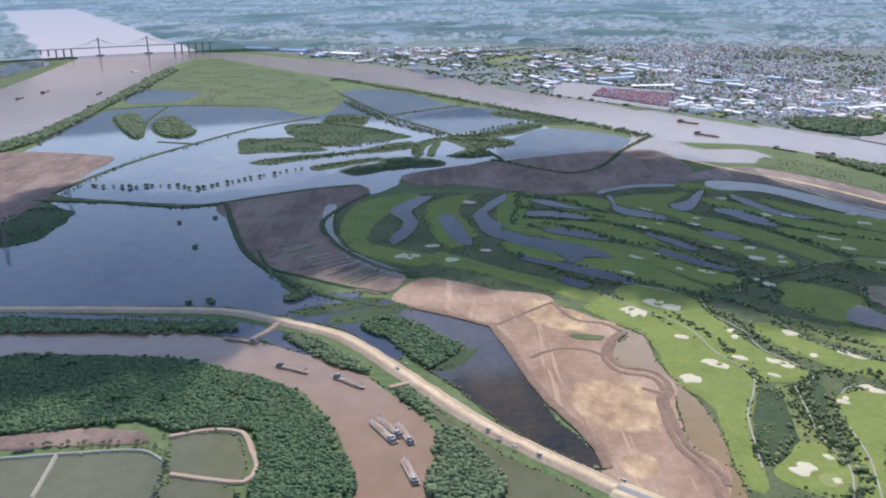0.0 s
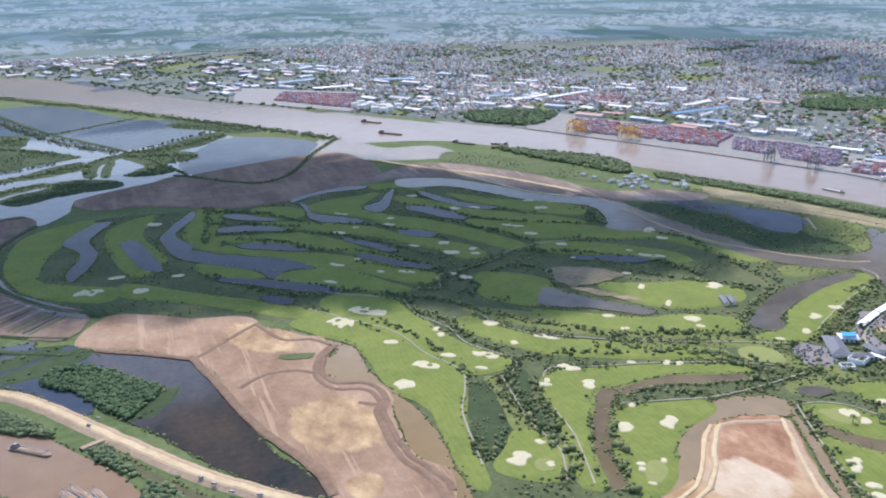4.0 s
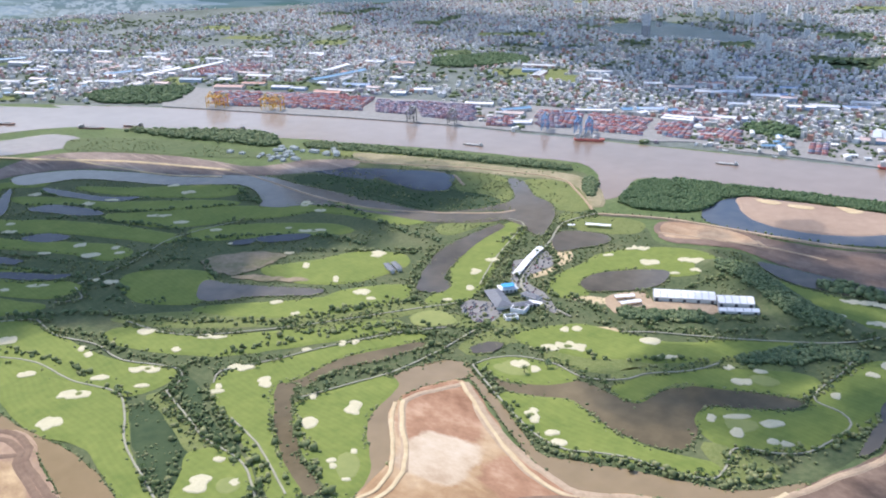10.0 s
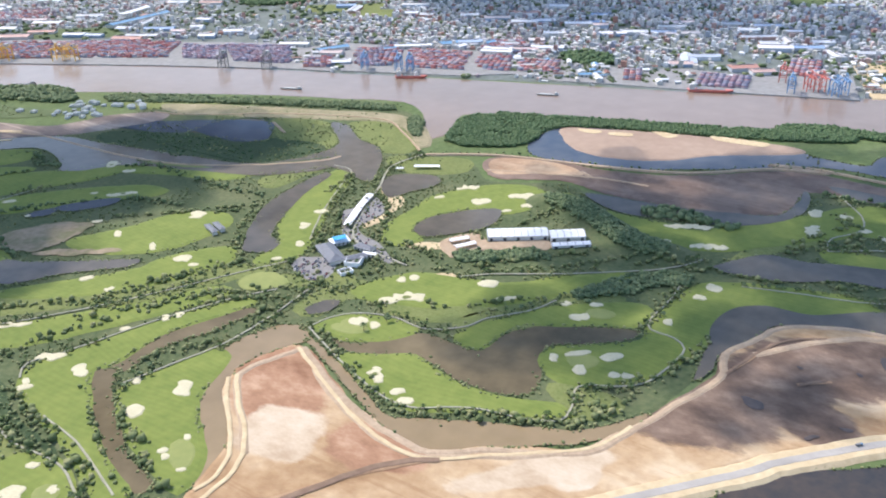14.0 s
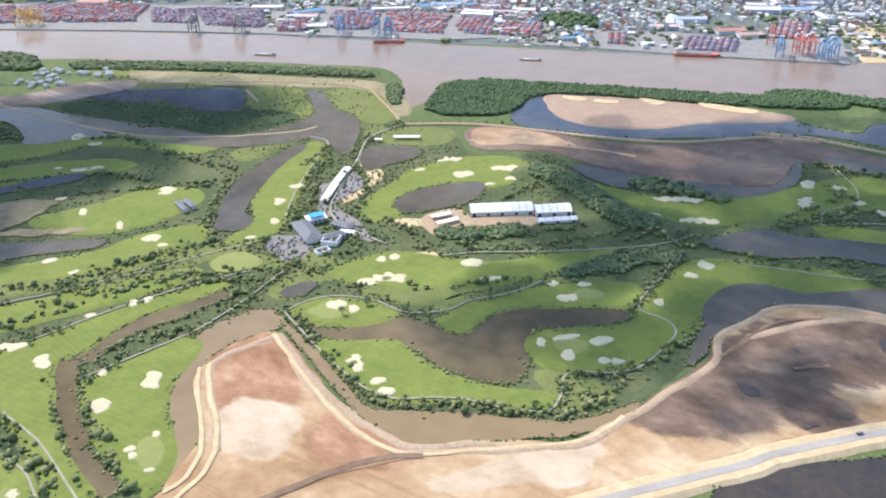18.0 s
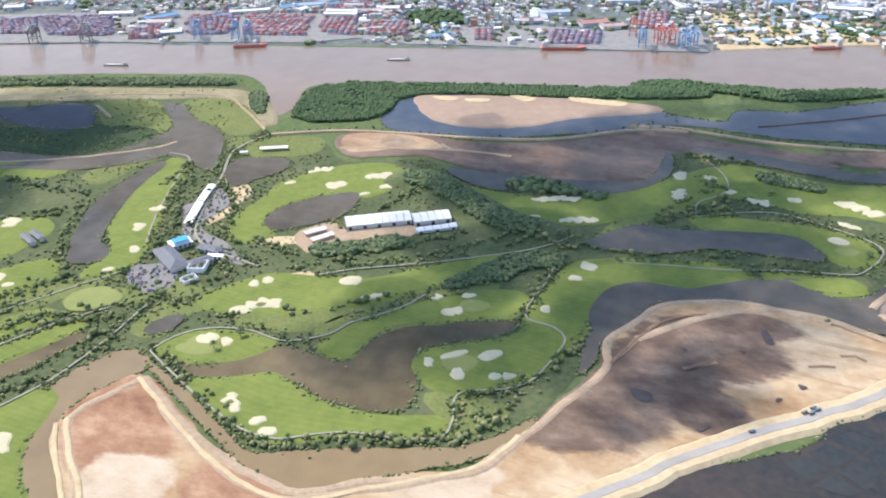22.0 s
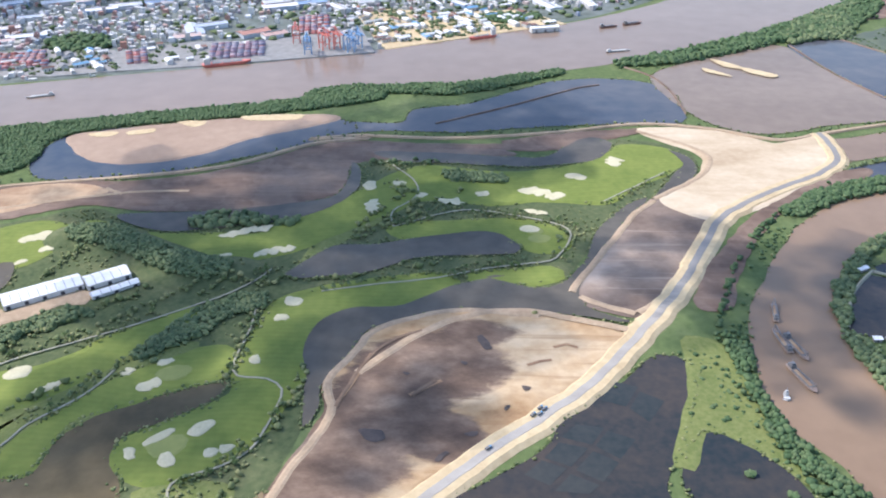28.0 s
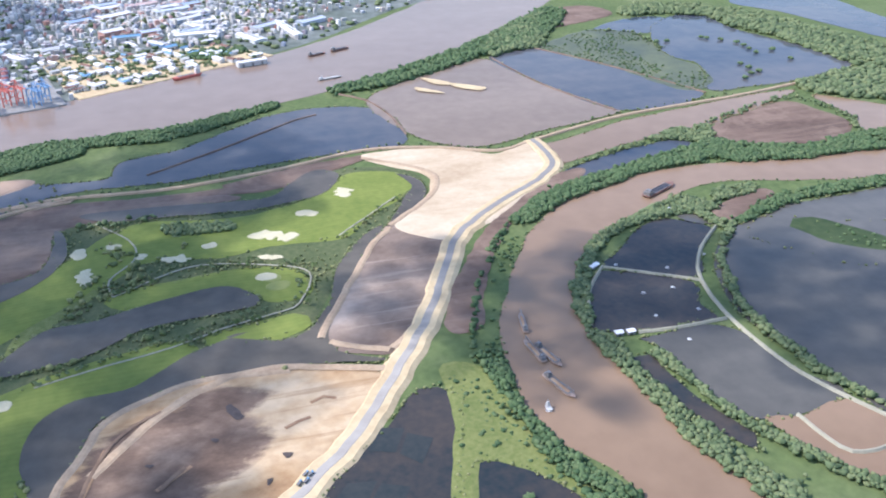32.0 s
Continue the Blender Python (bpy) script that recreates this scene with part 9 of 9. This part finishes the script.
# ---- distance ----
def backdrop():
    m, t, b = node_mat("painted_haze")
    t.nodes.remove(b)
    # no lamp: the ring glows, with daylight and bluish haze put into its colours
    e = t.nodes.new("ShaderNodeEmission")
    # far fields and villages: the pattern runs on as flat land would, seen from the height of the horizon
    c = t.nodes.new("ShaderNodeTexCoord")
    sep = t.nodes.new("ShaderNodeSeparateXYZ")
    t.links.new(c.outputs["Object"], sep.inputs[0])
    low = t.nodes.new("ShaderNodeMath")
    low.operation = 'SUBTRACT'
    low.inputs[0].default_value = 402.0
    t.links.new(sep.outputs[2], low.inputs[1])
    far = t.nodes.new("ShaderNodeMath")
    far.operation = 'DIVIDE'
    far.inputs[0].default_value = 402.0
    t.links.new(low.outputs[0], far.inputs[1])
    flat = t.nodes.new("ShaderNodeVectorMath")
    flat.operation = 'SCALE'
    t.links.new(c.outputs["Object"], flat.inputs[0])
    t.links.new(far.outputs[0], flat.inputs["Scale"])
    cut = t.nodes.new("ShaderNodeVectorMath")
    cut.operation = 'MULTIPLY'
    cut.inputs[1].default_value = (1, 1, 0)
    t.links.new(flat.outputs[0], cut.inputs[0])

    def pattern(kind, scale, along=None, turn=0.0, squeeze=(1, 1, 1)):
        n = t.nodes.new(kind)
        n.inputs["Scale"].default_value = scale
        p = t.nodes.new("ShaderNodeMapping")
        p.inputs["Rotation"].default_value = (0, 0, turn)
        p.inputs["Scale"].default_value = squeeze
        t.links.new(along or cut.outputs[0], p.inputs["Vector"])
        t.links.new(p.outputs[0], n.inputs["Vector"])
        return n

    def grey(lo, hi, top=1.0):
        return ((lo, (0, 0, 0)), (hi, (top, top, top)))
    # rectangular fields and ponds, then tree lines, then roofs in loose towns
    plots = pattern("ShaderNodeTexVoronoi", 0.0042, None, 0.5, (1, 0.55, 1))
    plots.distance = 'CHEBYCHEV'
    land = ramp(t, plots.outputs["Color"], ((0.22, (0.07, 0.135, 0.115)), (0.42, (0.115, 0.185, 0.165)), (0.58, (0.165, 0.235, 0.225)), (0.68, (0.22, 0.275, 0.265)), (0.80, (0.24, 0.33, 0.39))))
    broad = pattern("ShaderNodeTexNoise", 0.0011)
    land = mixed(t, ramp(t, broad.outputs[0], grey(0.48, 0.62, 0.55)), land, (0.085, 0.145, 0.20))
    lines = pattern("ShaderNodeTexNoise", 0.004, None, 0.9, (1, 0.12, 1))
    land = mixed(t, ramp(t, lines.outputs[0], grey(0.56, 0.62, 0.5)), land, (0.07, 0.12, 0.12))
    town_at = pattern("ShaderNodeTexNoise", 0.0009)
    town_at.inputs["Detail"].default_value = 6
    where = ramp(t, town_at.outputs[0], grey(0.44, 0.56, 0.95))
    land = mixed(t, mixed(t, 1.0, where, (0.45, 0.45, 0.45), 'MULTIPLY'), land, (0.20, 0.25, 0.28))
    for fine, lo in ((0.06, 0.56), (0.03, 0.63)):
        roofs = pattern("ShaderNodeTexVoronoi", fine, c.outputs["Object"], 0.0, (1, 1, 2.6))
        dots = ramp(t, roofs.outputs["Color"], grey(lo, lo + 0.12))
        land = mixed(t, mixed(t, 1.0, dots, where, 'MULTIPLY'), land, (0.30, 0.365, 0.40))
    # the river runs on beyond the bridge, its sky sheen painted in as pale colour
    run = t.nodes.new("ShaderNodeVectorMath")
    run.operation = 'DOT_PRODUCT'
    run.inputs[1].default_value = (0.000893, 0.000451, 0)
    t.links.new(cut.outputs[0], run.inputs[0])
    off = t.nodes.new("ShaderNodeMath")
    off.operation = 'SUBTRACT'
    off.inputs[1].default_value = 0.62
    t.links.new(run.outputs["Value"], off.inputs[0])
    wide = t.nodes.new("ShaderNodeMath")
    wide.operation = 'ABSOLUTE'
    t.links.new(off.outputs[0], wide.inputs[0])
    high = t.nodes.new("ShaderNodeMath")
    high.operation = 'MULTIPLY'
    high.inputs[1].default_value = 0.001
    t.links.new(sep.outputs[2], high.inputs[0])
    bend = pattern("ShaderNodeTexNoise", 0.0012)
    frayed = t.nodes.new("ShaderNodeMath")
    frayed.operation = 'MULTIPLY_ADD'
    frayed.inputs[1].default_value = 0.18
    t.links.new(bend.outputs[0], frayed.inputs[0])
    t.links.new(wide.outputs[0], frayed.inputs[2])
    reach = mixed(t, 1.0, ramp(t, frayed.outputs[0], ((0.44, (1, 1, 1)), (0.47, (0, 0, 0)))), ramp(t, high.outputs[0], ((0.222, (1, 1, 1)), (0.232, (0, 0, 0)))), 'MULTIPLY')
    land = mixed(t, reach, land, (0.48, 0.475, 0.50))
    # painted haze: the land colour fades to pale blue with height
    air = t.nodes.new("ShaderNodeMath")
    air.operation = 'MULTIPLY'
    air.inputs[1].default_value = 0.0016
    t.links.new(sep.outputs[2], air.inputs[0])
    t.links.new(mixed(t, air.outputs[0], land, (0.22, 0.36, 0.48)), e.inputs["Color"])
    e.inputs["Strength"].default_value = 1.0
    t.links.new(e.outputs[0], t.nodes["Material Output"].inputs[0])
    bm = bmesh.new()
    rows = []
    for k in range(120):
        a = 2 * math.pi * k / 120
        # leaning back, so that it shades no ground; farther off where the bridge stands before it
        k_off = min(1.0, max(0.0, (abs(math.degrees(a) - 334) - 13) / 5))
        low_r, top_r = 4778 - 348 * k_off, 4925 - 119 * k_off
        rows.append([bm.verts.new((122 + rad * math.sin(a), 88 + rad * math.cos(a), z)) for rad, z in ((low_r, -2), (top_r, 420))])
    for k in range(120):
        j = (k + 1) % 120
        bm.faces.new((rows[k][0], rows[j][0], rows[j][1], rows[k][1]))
    tagged(part("backdrop", bm, m, None), "glowing backdrop of far land with painted blue haze at the horizon", "backdrop", kind="structure")


backdrop()


# ---- clouds ----
def cloud_mat():
    """Thin cumulus: half of the light passes, the rest is scattered to both sides."""
    m, t, b = node_mat("cumulus")
    t.nodes.remove(b)
    d = t.nodes.new("ShaderNodeBsdfDiffuse")
    d.inputs["Color"].default_value = (0.9, 0.9, 0.9, 1)
    s = t.nodes.new("ShaderNodeBsdfTranslucent")
    s.inputs["Color"].default_value = (0.9, 0.9, 0.9, 1)
    c = t.nodes.new("ShaderNodeBsdfTransparent")
    a = t.nodes.new("ShaderNodeMixShader")
    e = t.nodes.new("ShaderNodeMixShader")
    t.links.new(d.outputs[0], a.inputs[1])
    t.links.new(s.outputs[0], a.inputs[2])
    t.links.new(ramp(t, noise_node(t, 0.03, 3), ((0.3, (0.12, 0.12, 0.12)), (0.7, (0.38, 0.38, 0.38)))), e.inputs[0])
    t.links.new(c.outputs[0], e.inputs[1])
    t.links.new(a.outputs[0], e.inputs[2])
    t.links.new(e.outputs[0], t.nodes["Material Output"].inputs[0])
    return m


M["cloud"] = cloud_mat()
SKY = {"n": 0}


def cloud(pts, layers):
    """A drifting cumulus of many puffs, given by the ground over which it stands in the sun's direction."""
    SKY["n"] += 1
    base = 900.0
    off = SUN_DIR * (base / SUN_DIR.z)
    poly = np.array([(q.x, q.y) for q in catmull(pts, 40, True)])
    big = min(1.0, math.sqrt(np.ptp(poly[:, 0]) * np.ptp(poly[:, 1])) / 500)
    r = np.random.RandomState(SKY["n"])
    p = spots(poly, 34 * (0.4 + 0.6 * big) / math.sqrt(layers), 700 + SKY["n"])
    p = p + r.normal(0, 16 * big + 4, p.shape)
    n = len(p)
    s = r.uniform(22, 46, n) * (0.4 + 0.6 * big)
    place = np.stack([p[:, 0] + off.x, p[:, 1] + off.y, base + r.uniform(-35, 60, n)], -1)
    swarm("cloud", SMALL, place, np.stack([s, s, s * 0.5], -1), r.uniform(0, 6.3, n), M["cloud"], "white cumulus cloud drifting over the delta", "cloud")


cloud([(-746, 1319), (-747, 1666), (-397, 1571), (-163, 1790), (140, 1900), (400, 1880), (560, 1700), (789, 1303), (874, 1294), (1015, 1105), (933, 1007), (815, 1040), (722, 1001), (646, 1026), (563, 1004), (501, 961), (475, 921), (390, 989), (332, 1024), (231, 1071), (187, 1072), (87, 1111), (-35, 1141), (-147, 1172), (-231, 1108), (-181, 986), (-252, 938), (-272, 863), (-310, 812), (-409, 842), (-486, 807)], 4)
cloud([(1091, 591), (1143, 513), (1250, 360), (1424, 137), (1180, 90), (1010, 150), (869, 169), (803, 211), (757, 291), (691, 307), (637, 341), (615, 440), (640, 500), (700, 505), (790, 470), (880, 470), (905, 520), (957, 581)], 1.4)
cloud([(921, -61), (930, -96), (804, -89), (704, -51), (719, -15), (809, -17)], 1)
cloud([(629, 291), (710, 268), (756, 226), (775, 178), (721, 195), (687, 179), (638, 203), (618, 251)], 1)
cloud([(939, -80), (964, -159), (970, -223), (913, -315), (790, -406), (702, -329), (715, -238), (792, -212), (784, -121), (785, -64), (811, -36)], 1)
cloud([(2975, 3931), (2819, 2585), (3243, 1471), (2090, 952), (1934, 1241), (2046, 1673), (2176, 2261), (2372, 3147)], 1)
cloud([(935, 49), (991, 5), (976, -41), (877, -3), (837, 46), (857, 84)], 1)
cloud([(1777, 1264), (1960, 786), (1964, 485), (2098, 405), (2354, 450), (2496, 1327), (2172, 1528)], 1)
